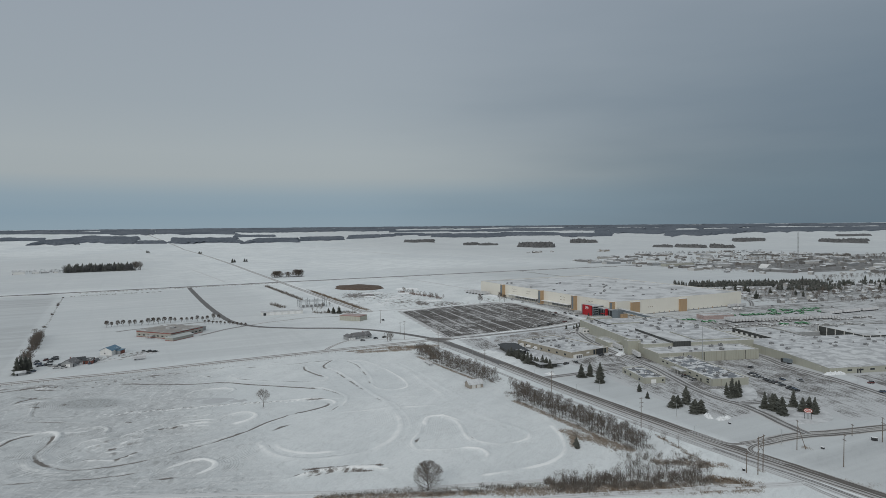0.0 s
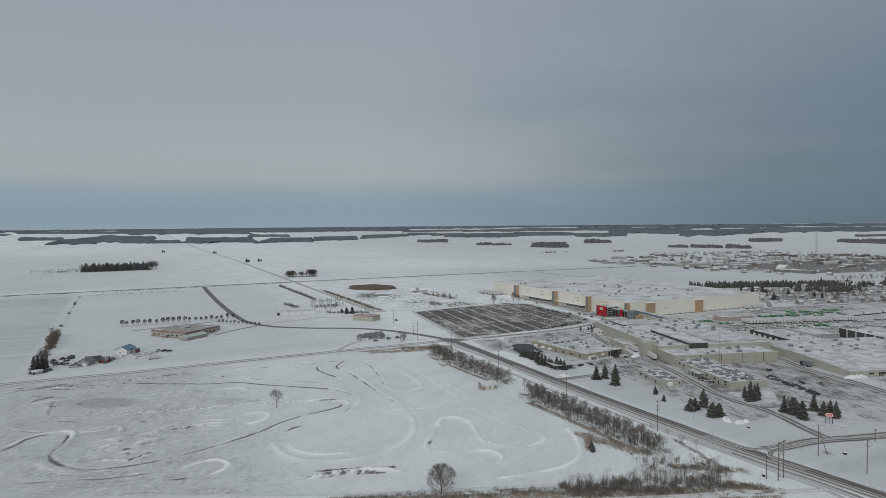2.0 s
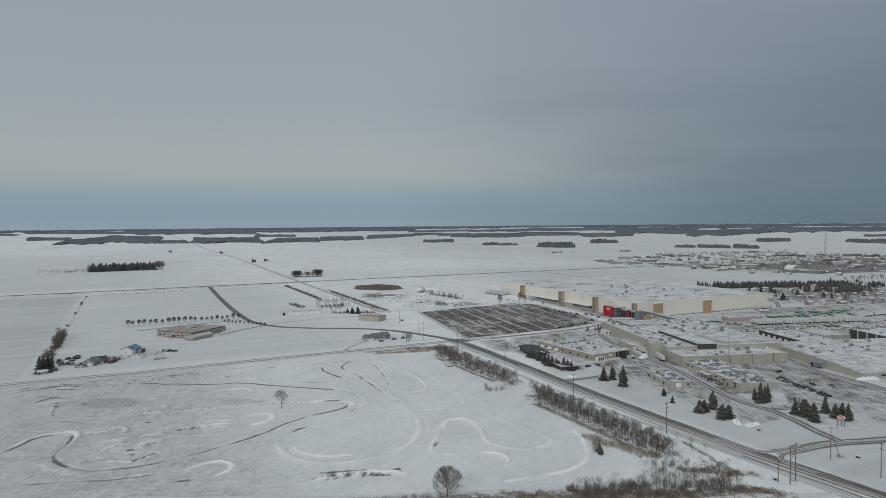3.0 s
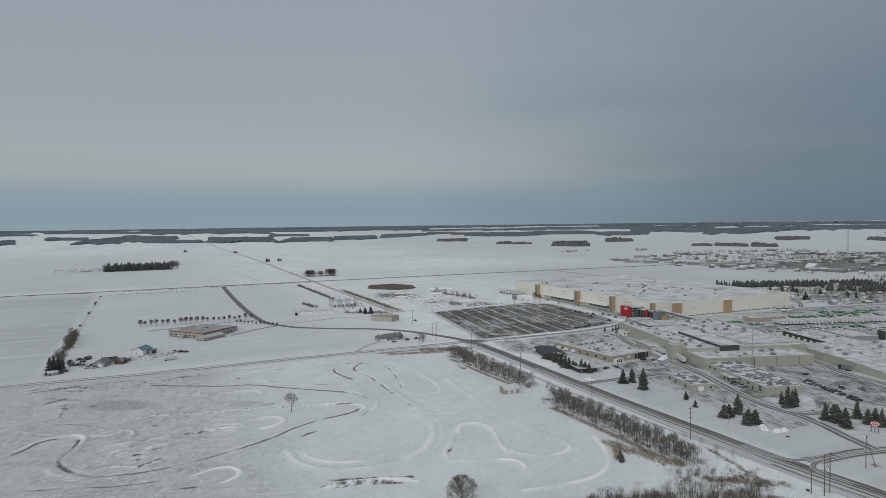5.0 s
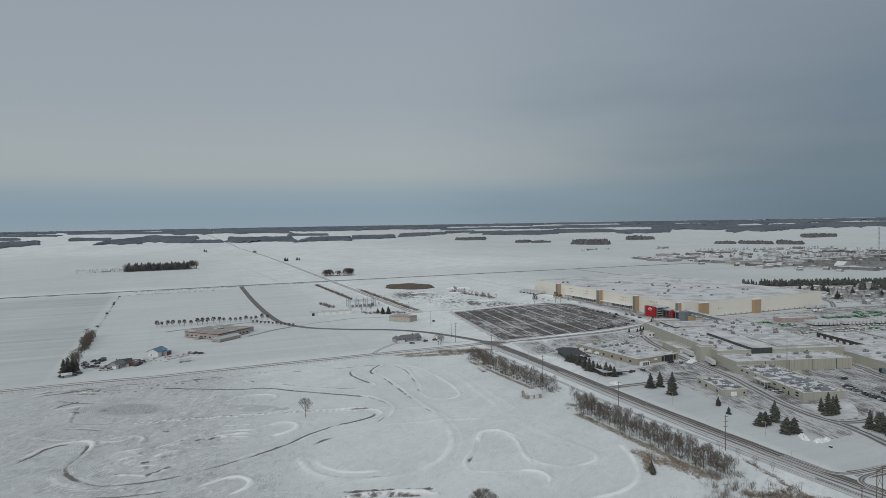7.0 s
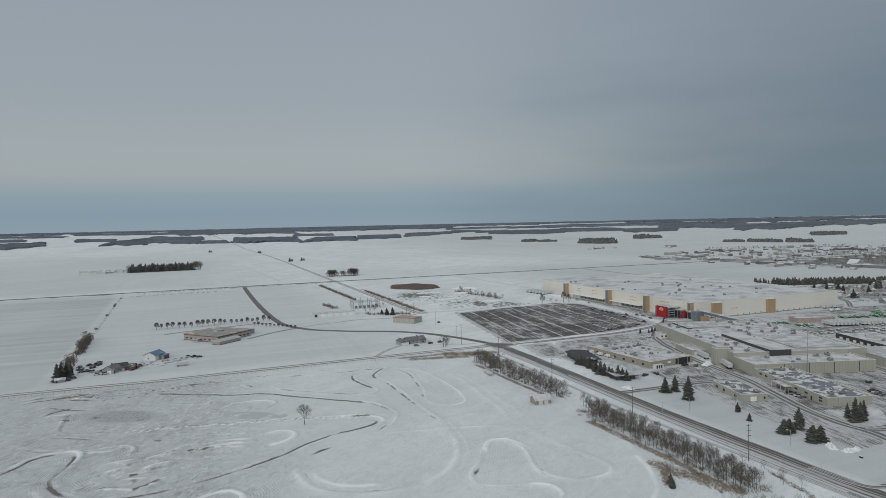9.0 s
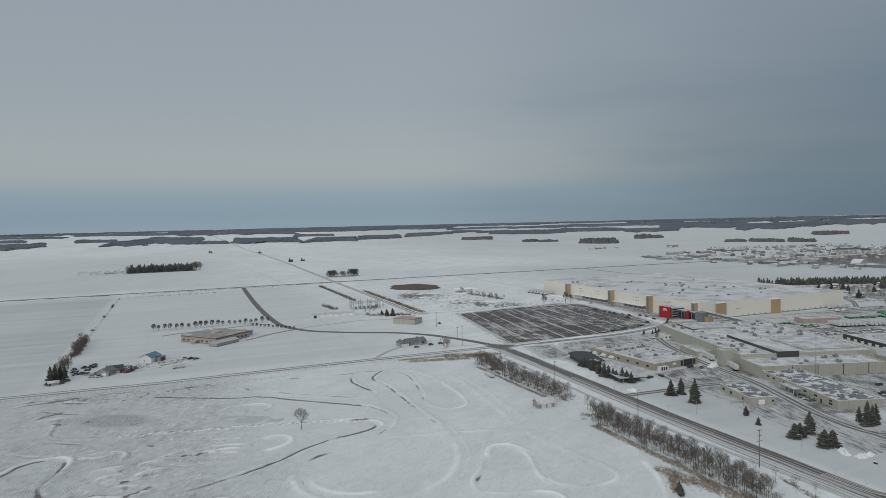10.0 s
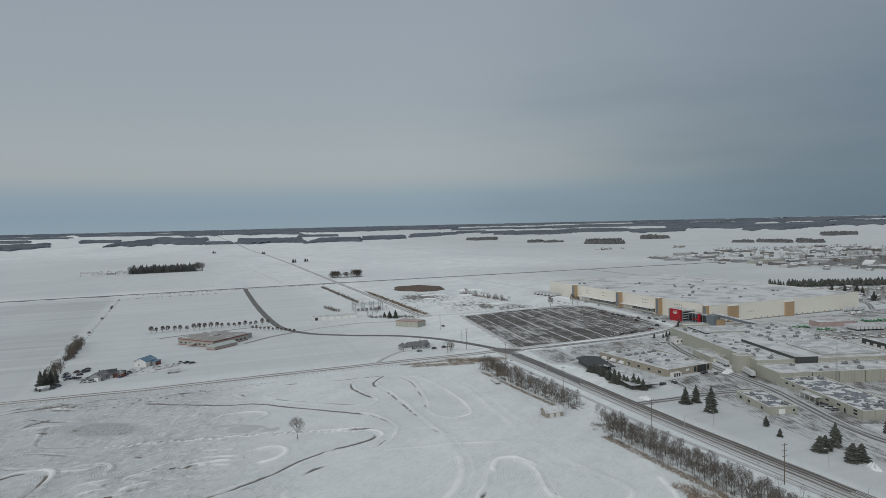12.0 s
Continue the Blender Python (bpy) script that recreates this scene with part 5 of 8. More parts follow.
for k in range(4):
    q = ba.lerp(bb, 0.15 + k * 0.23)
    part("trestle", tube(tube(bmesh.new(), (q.x - 1.5, q.y, 0), (q.x - 1.5, q.y, q.z - 1.3), 0.2, 0.2), (q.x + 1.5, q.y, 0), (q.x + 1.5, q.y, q.z - 1.3), 0.2, 0.2), m_steel, br)

# -- the plant, skewed to the road grid --
PT = -17.0
PM = pose(352, 375, 0, 0, 0, PT)


def pl(a, b):
    v = PM @ Vector((a, b, 0))
    return v.x, v.y


def works(name, label, a0, a1, b0, b1, h, wall, roof, category="factory hall", **k):
    return hall(name, label, category, *pl(a0, b0), PT, a1 - a0, b1 - b0, h, wall, roof, group="plant halls", **k)


def seams(b, w, d, h, pitch, material, sides="sw"):
    for k in range(1, int(w // pitch)):
        if "s" in sides:
            part("panel_joint", boxed(k * pitch, k * pitch + 0.12, -0.06, -0.003, 0.1, h - 0.1), material, b)
    for k in range(1, int(d // pitch)):
        if "w" in sides:
            part("panel_joint", boxed(-0.06, -0.003, k * pitch, k * pitch + 0.12, 0.1, h - 0.1), material, b)


main = works("factory_hall", "large beige processing hall with many roof vents", 8, 104, -8.2, 121, 9.6, m_beige, m_roof_snow)
seams(main, 96, 129, 9.6, 9.0, m_brick, "w")
tall = works("factory_hall", "tall plain beige block at the hall's corner", -0.3, 10.4, 0.2, 7.5, 11.0, m_beige, m_roof_snow)
mid = works("factory_hall", "beige panel-clad hall with a wide snowy roof", 7.4, 90, -33.5, -8.4, 7.4, m_beige, m_roof_snow)
seams(mid, 83, 25, 7.4, 2.05, m_brick, "s")
for k in range(4):
    part("downpipe", boxed(20 + k * 17, 20.3 + k * 17, -0.2, -0.061, 0, 7.2), m_dark, mid)
front = works("office_wing", "low beige office wing with a patchy half-thawed roof", 7.6, 33.0, -101, -33.7, 4.8, m_beige, m_roof_patch, "office")
for k, (at, z0) in enumerate(((4, 1.2), (4, 2.8), (16, 2.4), (25, 2.4), (44, 2.4), (54, 2.4), (60, 2.4))):
    window_in(front, "w", at, z0, 2.6, 1.0, -0.003, m_dark)
fc = part("entrance_canopy", boxed(-4.2, -0.003, 30, 44, 2.9, 3.25), m_roof_snow, front, "flat snow-topped entrance canopy")
for k in range(4):
    part("post", boxed(-4.0, -3.8, 30.3 + k * 4.4, 30.5 + k * 4.4, 0, 2.9), m_trim, fc)
part("door", boxed(-0.12, -0.003, 12.2, 13.4, 0, 2.2), m_dark, front)
seams(front, 25, 67, 4.8, 6.2, m_brick, "sw")
block = works("factory_hall", "beige rooftop-high block by the covered bridge", 20, 42, 121.2, 131, 11.0, m_beige, m_roof_snow)
window_in(block, "w", 3, 6, 2, 1.6, -0.003, m_dark)
annex = works("loading_annex", "cream loading annex with a flat snowy roof", -3.0, 7.9, 31, 58, 4.0, m_beige, m_roof_snow, "annex")
for k in range(3):
    part("door", boxed(2 + k * 3, 4.2 + k * 3, -0.1, -0.003, 0, 2.6), m_dark if k == 2 else m_trim, annex)
wshed = works("gate_house", "small white gate house", 2, 13, 99, 108, 4.2, m_white_wall, m_roof_snow, "gate house")
for k in range(3):
    window_in(wshed, "s", 1.5 + k * 3.2, 1.2, 1.4, 1.4, -0.003, m_dark)
small = works("small_office", "small beige detached office with a patchy roof", -31.5, -16.5, -86, -54.5, 3.9, m_beige, m_roof_patch, "office")
for at in (5.5, 18, 26):
    window_in(small, "w", at, 0.9, 2.2, 1.5, -0.003, m_dark)
part("door", boxed(5, 8.5, -0.1, -0.003, 0, 2.6), m_white, small, "white double door")
window_in(small, "s", 12.6, 1.2, 1.1, 1.2, -0.003, m_dark)

# the long hall east of the works road: its roof falls towards the south
lx, ly = pl(103.5, -88)
lh = thing("long_hall", "very long beige hall with a roof falling to low eaves", "factory hall", lx, ly, 0, PT, "plant halls")
part("wall", prism(bmesh.new(), [(0, 0), (0, 4.2), (150, 4.2), (150, 0)], 0, 0.35), m_beige, lh)
for xw in (0.0, 149.65):
    bm = bmesh.new()
    prof = [(0.36, 0.0), (97.0, 0.0), (97.0, 6.3), (45.0, 6.3), (0.36, 4.2)]
    prism(bm, prof, -xw - 0.35, -xw)
    bmesh.ops.rotate(bm, verts=bm.verts[:], matrix=Matrix.Rotation(radians(90), 3, "Z"))
    part("wall", bm, m_beige, lh)
part("wall", boxed(0.36, 149.64, 96.6, 97, 0, 6.3), m_beige, lh)
bm = bmesh.new()
prism(bm, [(-0.2, 4.22), (45.0, 6.32), (97.2, 6.32), (97.2, 6.6), (45.0, 6.6), (-0.2, 4.5)], -150.2, 0.2)
bmesh.ops.rotate(bm, verts=bm.verts[:], matrix=Matrix.Rotation(radians(90), 3, "Z"))
part("roof", bm, m_roof_snow, lh, "wide snowy roof")
for k in range(8):
    window_in(lh, "s", 14 + k * 9 + (3 if k > 2 else 0), 1.6, 3.6, 1.2, -0.003, m_dark)
for k in range(2):
    part("door", boxed(21.5 + k * 2.2, 22.6 + k * 2.2, -0.1, -0.003, 0, 3.0), m_dark, lh)

dk = works("dark_hall", "charcoal-clad hall with pale pilasters", 211, 290, -5, 48.5, 8.0, m_charcoal, m_roof_grey)
for k in range(6):
    part("pilaster", boxed(-0.25, -0.003, 2 + k * 10, 2.9 + k * 10, 0, 7.9), m_trim, dk)
for k in range(7):
    part("pilaster", boxed(4 + k * 10, 4.9 + k * 10, -0.25, -0.003, 0, 7.9), m_trim, dk)
d2 = works("dark_hall", "dark hall with pale dock doors under a snowy roof", 136, 170, 2, 66, 6.2, m_charcoal, m_roof_snow)
for k in range(8):
    part("dock_door", boxed(-0.15, -0.003, 4 + k * 7.4, 7.4 + k * 7.4, 0.6, 4.0), m_white, d2, "white dock door")
pk = works("pink_shed", "long faded pink steel shed", 160, 196, 150, 164, 4.4, m_pink, m_roof_snow, "shed")
for k in range(9):
    part("door", boxed(1.2 + k * 3.9, 3.9 + k * 3.9, -0.1, -0.003, 0.2, 3.4), m_pink, pk)
works("factory_hall", "low beige hall behind the works", 106, 131, 8, 62, 3.4, m_beige, m_roof_snow)
works("factory_hall", "flat snowy store east of the yard", 180, 206, 40, 74, 4.2, m_grey_wall, m_roof_snow)

# screens and raised roof strips of the main hall stand on its roof
for a0, a1, b0, b1, z0, z1, lb in ((33, 48, -8.1, 55, 9.15, 11.1, "raised dark-clad roof light over the hall"), (22, 25, 88, 119, 9.15, 10.2, "low black roof screen"), (58, 98, 0, 40, 9.15, 9.9, "raised snowy roof strip"), (26, 60, 92, 118, 9.15, 10.0, "raised snowy roof strip")):
    m = thing("roof_monitor", lb, "roof structure", *pl((a0 + a1) / 2, (b0 + b1) / 2), z0 - 0.05, PT)
    w, d = (a1 - a0) / 2, (b1 - b0) / 2
    part("cladding", boxed(-w, w, -d, d, 0, z1 - z0), m_charcoal if "black" in lb or "dark" in lb else m_beige, m)
    part("cover", boxed(-w - 0.15, w + 0.15, -d - 0.15, d + 0.15, z1 - z0, z1 - z0 + 0.2), m_roof_grey if "dark" in lb else m_roof_snow, m, "snowy cover")

ew = thing("roof_monitor", "dark ribbed end wall of the raised roof light", "roof structure", *pl(33, -9.6), 6.9, PT)
part("cladding", boxed(0, 15, 0, 1.15, 0, 4.2), m_charcoal, ew)
for k in range(7):
    part("rib", boxed(1 + k * 2.1, 1.2 + k * 2.1, -0.1, -0.003, 0, 4.1), m_dark, ew)
part("cover", boxed(-0.1, 15.1, -0.1, 1.15, 4.2, 4.35), m_roof_grey, ew, "snowy cover")

# -- low brick office and its dark-roofed neighbours by the highway --
of = hall("brick_office", "low tan brick office with rows of roof units", "office", 304, 386, 5, 40, 66, 4.6, m_brick, m_roof_snow)
for at, w in ((23.5, 2.0), (35.5, 2.0)):
    part("window", boxed(at, at + w, -0.1, -0.003, 0.4, 4.0), m_glass, of, "tall dark window")
part("porch", boxed(26.5, 33.5, -1.2, -0.003, 0.0, 4.4), m_dark, of, "dark glazed porch")
part("door", boxed(2.0, 9.5, -2.6, -0.003, 0.0, 2.6), m_white_wall, of, "white entrance lobby")
part("sign", boxed(16, 19, -0.1, -0.003, 2.0, 3.2), m_white, of, "blank white sign")
for k in range(3):
    part("door", boxed(3.0 + k * 2, 4.2 + k * 2, -2.68, -2.603, 0.1, 2.3), m_dark, of)
for k in range(6):
    window_in(of, "w", 6 + k * 9.5, 1.2, 2.2, 1.4, -0.003, m_dark)
dc = thing("dark_pavilion", "low pavilion with a black roof beside spruces", "pavilion", 276, 446, 0, -14)
part("wall", boxed(0, 10, -30, 0, 0, 3.4), m_charcoal, dc)
part("roof", prism(bmesh.new(), [(-1.6, 3.0), (-1.6, 3.3), (1.5, 4.0), (5.5, 4.35), (10.0, 4.2), (15.0, 3.6), (15.0, 3.2), (10.0, 3.5), (0.0, 3.41)], -31.5, 1.5), m_roof_black, dc, "low curved dark roof dusted with snow")
part("rear_wall", boxed(12.0, 12.3, -30, 0, 0, 3.3), m_charcoal, dc)
dp = thing("dark_pavilion", "flat low pavilion with a snowy roof and black edge", "pavilion", 270, 404, 0, -10)
part("wall", boxed(0, 13, -34, 0, 0, 2.9), m_charcoal, dp)
part("roof", boxed(-1.2, 17, -35.5, 1, 2.9, 3.3), m_roof_snow, dp, "snowy roof")
part("fascia", boxed(-1.3, 17.1, -35.6, 1.1, 2.5, 2.9), m_dark, dp, "black fascia")


# -- rooftop machinery --
def roof_unit(kind, x, y, z, turn, s=1.0):
    u = thing("rooftop_unit", "grey rooftop air handler dusted with snow", "air handler", x, y, z, turn, "rooftop units")
    if kind == 0:
        part("casing", boxed(-1.5 * s, 1.5 * s, -0.9 * s, 0.9 * s, 0.2, 1.5 * s, 0.06), m_unit, u)
        part("curb", boxed(-1.3 * s, 1.3 * s, -0.75 * s, 0.75 * s, -0.02, 0.2), m_dark, u)
        part("hood", prism(bmesh.new(), [(1.5 * s, 0.5), (2.2 * s, 0.5), (1.5 * s, 1.3 * s)], -0.7 * s, 0.7 * s), m_unit, u)
        part("fan", tube(bmesh.new(), (-0.5 * s, 0, 1.5 * s), (-0.5 * s, 0, 1.75 * s), 0.5 * s, 0.5 * s, 10), m_dark, u, "round fan guard")
    else:
        part("casing", tube(bmesh.new(), (0, 0, -0.02), (0, 0, 0.8 * s), 0.55 * s, 0.45 * s, 10), m_unit, u)
        part("hood", tube(bmesh.new(), (0, 0, 0.8 * s), (0, 0, 1.2 * s), 0.85 * s, 0.3 * s, 10), m_unit, u, "mushroom vent hood")
    return u


u0, u1 = roof_unit(0, *pl(18, 20), 9.15, PT, 1.0), roof_unit(1, *pl(15, 30), 9.15, PT, 1.0)
rng = random.Random(4)


def scatter_units(z, spots, big=0.7):
    for x, y, turn in spots:
        s = rng.uniform(0.6, 1.15)
        u = copy_thing(u0 if rng.random() < big else u1, pose(x, y, z, 0, 0, turn + rng.choice((0, 90, 180))))
        u.scale = (s, s, s * rng.uniform(0.8, 1.1))


def jitter_plant(a0, a1, b0, b1, na, nb, skip=0.3):
    out = []
    for i in range(na):
        for j in range(nb):
            if rng.random() > skip:
                out.append((*pl(a0 + (a1 - a0) * (i + 0.5 + rng.uniform(-0.3, 0.3)) / na, b0 + (b1 - b0) * (j + 0.5 + rng.uniform(-0.3, 0.3)) / nb), PT))
    return out


scatter_units(9.15, jitter_plant(11, 32, 12, 118, 2, 12, 0.25))
scatter_units(9.15, jitter_plant(50, 102, 42, 118, 4, 8, 0.3))
scatter_units(9.15, jitter_plant(10, 32, -6, 12, 3, 1, 0.3))
scatter_units(6.95, jitter_plant(12, 88, -31, -11, 8, 2, 0.35))
scatter_units(4.35, jitter_plant(10, 31, -98, -36, 3, 8, 0.25))
scatter_units(3.45, jitter_plant(-29, -19, -83, -57, 2, 3, 0.3))
scatter_units(6.6, jitter_plant(108, 250, -40, 5, 10, 4, 0.3))
scatter_units(7.55, jitter_plant(216, 286, 2, 44, 5, 3, 0.3))
scatter_units(5.75, jitter_plant(140, 166, 8, 60, 2, 3, 0.4))
scatter_units(16.8, [(WX + a, WY + b, 0) for a, b in ((14, 247), (20, 245), (12, 183), (17, 138), (25, 125), (34, 76), (42, 75), (60, 38), (75, 37), (24, 66), (95, 130), (105, 140), (88, 150), (112, 145), (100, 165), (120, 160), (110, 105), (95, 118), (130, 112), (128, 95), (140, 92), (72, 205), (80, 208), (170, 190), (155, 60), (150, 62), (120, 35), (60, 90), (70, 100))], 0.85)
ca, sa = math.cos(radians(5)), math.sin(radians(5))
scatter_units(4.15, [(304 + a * ca - b * sa, 386 + a * sa + b * ca, 5) for a, b in ((rng.uniform(4, 36), rng.uniform(5, 62)) for _ in range(24))])


# ---- trees and brush ----
def bare_tree_mesh(seed, height, spread, limbs=9, forks=6, twigs=7, sprays=3, trunk_to=0.25, girth=1.0, fine=1.0, rise=0.5):
    """A leafless tree whose limbs, forks, twigs and sprays fill an egg-shaped crown: tapered tubes first, slender blades last."""
    r = random.Random(seed)
    tv, tf, cv, cf = [], [], [], []
    mid = Vector((r.uniform(-0.03, 0.03) * height, r.uniform(-0.03, 0.03) * height, height * (trunk_to * 0.75 + 1) / 2))
    half = height - mid.z

    def rod(v, f, a, b, r0, r1, n):
        d = (b - a).normalized()
        u = d.orthogonal().normalized()
        w = d.cross(u)
        i = len(v)
        for p, q in ((a, r0), (b, r1)):
            for k in range(n):
                t = k * math.tau / n
                v.append(tuple(p + (u * math.cos(t) + w * math.sin(t)) * q))
        for k in range(n):
            f.append((i + k, i + (k + 1) % n, i + n + (k + 1) % n, i + n + k))

    def blade(a, b, w):
        sd = (b - a).cross(Vector((r.uniform(-1, 1), r.uniform(-1, 1), r.uniform(-1, 1)))).normalized() * w
        n = len(cv)
        cv.extend([tuple(a - sd), tuple(a + sd), tuple(b)])
        cf.append((n, n + 1, n + 2))

    def rim(p, d):
        """How far the crown reaches from p along d."""
        q = Vector(((p.x - mid.x) / spread, (p.y - mid.y) / spread, (p.z - mid.z) / half))
        e = Vector((d.x / spread, d.y / spread, d.z / half))
        a, b, c = e.dot(e), q.dot(e), q.dot(q) - 1
        k = b * b - a * c
        return max((-b + math.sqrt(k)) / a, 0.0) if k > 0 else 0.0

    def wild(s):
        return Vector((r.uniform(-1, 1), r.uniform(-1, 1), r.uniform(-1, 1))) * s

    base = 0.0125 * height * girth
    stem = [Vector((0, 0, -0.3))]
    for k in range(1, 6):
        q = Vector((0, 0, height * 0.86 * k / 5)) + Vector((r.uniform(-1, 1), r.uniform(-1, 1), 0)) * 0.014 * height
        rod(tv, tf, stem[-1], q, base * (1.15 - 0.2 * (k - 1)), base * (1.15 - 0.2 * k), 6)
        stem.append(q)
    for i in range(limbs):
        t = trunk_to + (0.8 - trunk_to) * ((i + r.random() * 0.7) / limbs) ** 1.1
        k = min(int(t / 0.86 * 5), 4)
        a = stem[k].lerp(stem[k + 1], min(t / 0.86 * 5 - k, 1.0))
        ang = i * 2.4 + r.uniform(-0.4, 0.4)
        d = Vector((math.cos(ang), math.sin(ang), rise + 0.9 * t + r.uniform(-0.15, 0.25))).normalized()
        full = rim(a, d) * r.uniform(0.82, 1.0)
        m = a + d * full * 0.5 + wild(0.04 * full)
        b = a + (d + Vector((0, 0, 0.12))).normalized() * full
        rod(tv, tf, a, m, base * 0.5, base * 0.33, 4)
        rod(tv, tf, m, b, base * 0.33, base * 0.12, 3)
        for j in range(forks):
            u = 0.2 + 0.78 * (j + r.random() * 0.7) / forks
            p = a.lerp(m, u * 2) if u < 0.5 else m.lerp(b, u * 2 - 1)
            e = (d * 0.8 + wild(0.75) + Vector((0, 0, 0.3))).normalized()
            L = min(rim(p, e) * r.uniform(0.75, 1.02), full * 0.7) + 0.03 * height
            q = p + e * L
            rod(cv, cf, p, q, base * 0.15, base * 0.06, 3)
            for g in range(twigs):
                p2 = p.lerp(q, 0.15 + 0.85 * (g + r.random()) / twigs)
                e2 = (e * 0.7 + wild(0.8) + Vector((0, 0, 0.25))).normalized()
                L2 = min(rim(p2, e2) * r.uniform(0.6, 1.05), L * 0.6) + 0.025 * height
                q2 = p2 + e2 * L2
                blade(p2, q2, base * 0.085 * fine)
                for _ in range(sprays):
                    p3 = p2.lerp(q2, r.uniform(0.2, 0.9))
                    blade(p3, p3 + (e2 * 0.8 + wild(0.8) + Vector((0, 0, 0.2))).normalized() * (L2 * r.uniform(0.4, 0.75)), base * 0.07 * fine)
    return tv, tf, cv, cf


def bare_tree(label, seed, height, spread, x, y, group="", **k):
    tv, tf, cv, cf = bare_tree_mesh(seed, height, spread, **k)
    t = thing("bare_tree", label, "tree", x, y, 0, 0, group)
    raw("trunk", tv, tf, m_bark, t)
    raw("crown", cv, cf, m_twig, t)
    return t


def spruce(label, seed, height, wide, x, y, group="", ragged=0.4, power=0.85, needles=None):
    """Whorls of drooping boughs, each a fan of needle sprays."""
    r = random.Random(seed)
    t = thing("spruce", label, "tree", x, y, 0, 0, group)
    part("trunk", tube(bmesh.new(), (0, 0, -0.3), (0, 0, height * 0.95), 0.02 * height, 0.004 * height, 7), m_bark, t)
    v, f = [], []
    levels = int(height * 3.3)
    for i in range(levels):
        u = i / (levels - 1)
        z = height * (0.22 + 0.77 * u if power < 0.3 else 0.05 + 0.94 * u)
        crown = math.sin(math.pi * (0.08 + 0.9 * u)) ** 0.75 if power < 0.3 else (1 - u) ** power
        rad = wide * crown * (1 + 0.18 * math.sin(i * 2.1 + seed)) + 0.12
        n = max(5, int(15 * (1 - u)) + 3)
        for k in range(n):
            a = k * math.tau / n + i * 0.7 + r.uniform(-0.25, 0.25)
            L = rad * r.uniform(1 - ragged, 1.12) * (1 + 0.22 * math.sin(a * 2 + seed + i * 0.25))
            o, s = Vector((math.cos(a), math.sin(a), 0)), Vector((-math.sin(a), math.cos(a), 0))
            drop = -0.26 * L - 0.05
            root = Vector((0, 0, z + r.uniform(-0.6, 0.6) * (1 - u)))
            tip = root + o * L + Vector((0, 0, drop + r.uniform(-0.1, 0.15)))
            mid = root + o * L * 0.55 + Vector((0, 0, drop * 0.4))
            w = 0.3 * L + 0.14
            for sgn in (-1, 1):
                e1 = mid + s * sgn * w + Vector((0, 0, drop * 0.5 - 0.1))
                e2 = root.lerp(tip, 0.8) + s * sgn * w * 0.75 + Vector((0, 0, -0.15))
                b = len(v)
                v.extend([tuple(root + o * 0.05), tuple(mid + Vector((0, 0, 0.08))), tuple(e1), tuple(tip), tuple(e2)])
                f.extend([(b, b + 1, b + 2), (b + 1, b + 3, b + 4), (b + 1, b + 4, b + 2)])
            b = len(v)
            v.extend([tuple(mid), tuple(tip), tuple(mid + Vector((0, 0, -0.35 - 0.1 * L))), tuple(root.lerp(mid, 0.4) + Vector((0, 0, -0.3)))])
            f.append((b, b + 1, b + 2, b + 3))
    raw("crown", v, f, needles or m_needle, t)
    return t


def shrub_arrays(seed, height, wide, stems):
    r = random.Random(seed)
    v, f = [], []
    for i in range(stems):
        a, q = r.uniform(0, math.tau), r.random() ** 0.5
        p = Vector((math.cos(a) * q * wide * 0.5, math.sin(a) * q * wide * 0.5, -0.1))
        d = Vector((math.cos(a) * r.uniform(0.1, 0.5), math.sin(a) * r.uniform(0.1, 0.5), 1)).normalized()
        h = height * r.uniform(0.5, 1.05)
        e = p + d * h
        for (g0, g1, w) in [(p, e, 0.019)] + [(p.lerp(e, k), p.lerp(e, k) + (d + Vector((r.uniform(-1, 1), r.uniform(-1, 1), r.uniform(0, 0.6))) * 0.8).normalized() * h * r.uniform(0.2, 0.38), 0.015) for k in (0.3, 0.42, 0.54, 0.64, 0.74, 0.84, 0.92)]:
            s = Vector((math.cos(a + i), math.sin(a + i), 0)) * w
            n = len(v)
            v.extend([tuple(g0 - s), tuple(g0 + s), tuple(g1)])
            f.append((n, n + 1, n + 2))
    return v, f


def shrub(label, seed, height, wide, x, y, group="", stems=60):
    t = thing("shrub", label, "shrub", x, y, 0, 0, group)
    raw("crown", *shrub_arrays(seed, height, wide, stems), m_brush, t)
    return t


BRUSH = [tuple(np.array(q) for q in shrub_arrays(70 + k, 1.0, 1.0, 28)) for k in range(4)]


def brush(label, a, b, count, wide, h0, h1, w0=2.4, seed=1, name="brush", material=None, category="brush"):
    """A belt of bare brush between a and b: many clumps of stems, grown into one another."""
    r = random.Random(seed)
    vs, fs, n = [], [], 0
    a, b = np.array(a, float), np.array(b, float)
    d = (b - a) / np.linalg.norm(b - a)
    s = np.array((-d[1], d[0]))
    for i in range(count):
        q = a + (b - a) * (i + r.random()) / count + s * r.uniform(-wide, wide)
        v, f = r.choice(BRUSH)
        h, w, t = r.uniform(h0, h1), w0 * r.uniform(0.7, 1.3), r.uniform(0, 6.28)
        c0, s0 = math.cos(t), math.sin(t)
        vs.append(np.stack([q[0] + w * (v[:, 0] * c0 - v[:, 1] * s0), q[1] + w * (v[:, 0] * s0 + v[:, 1] * c0), h * v[:, 2] - 0.05], -1))
        fs.append(f + n)
        n += len(v)
    ob = raw(name, np.concatenate(vs).tolist(), np.concatenate(fs).tolist(), material or m_brush)
    return tagged(ob, label, category, kind="stuff")


rng = random.Random(11)
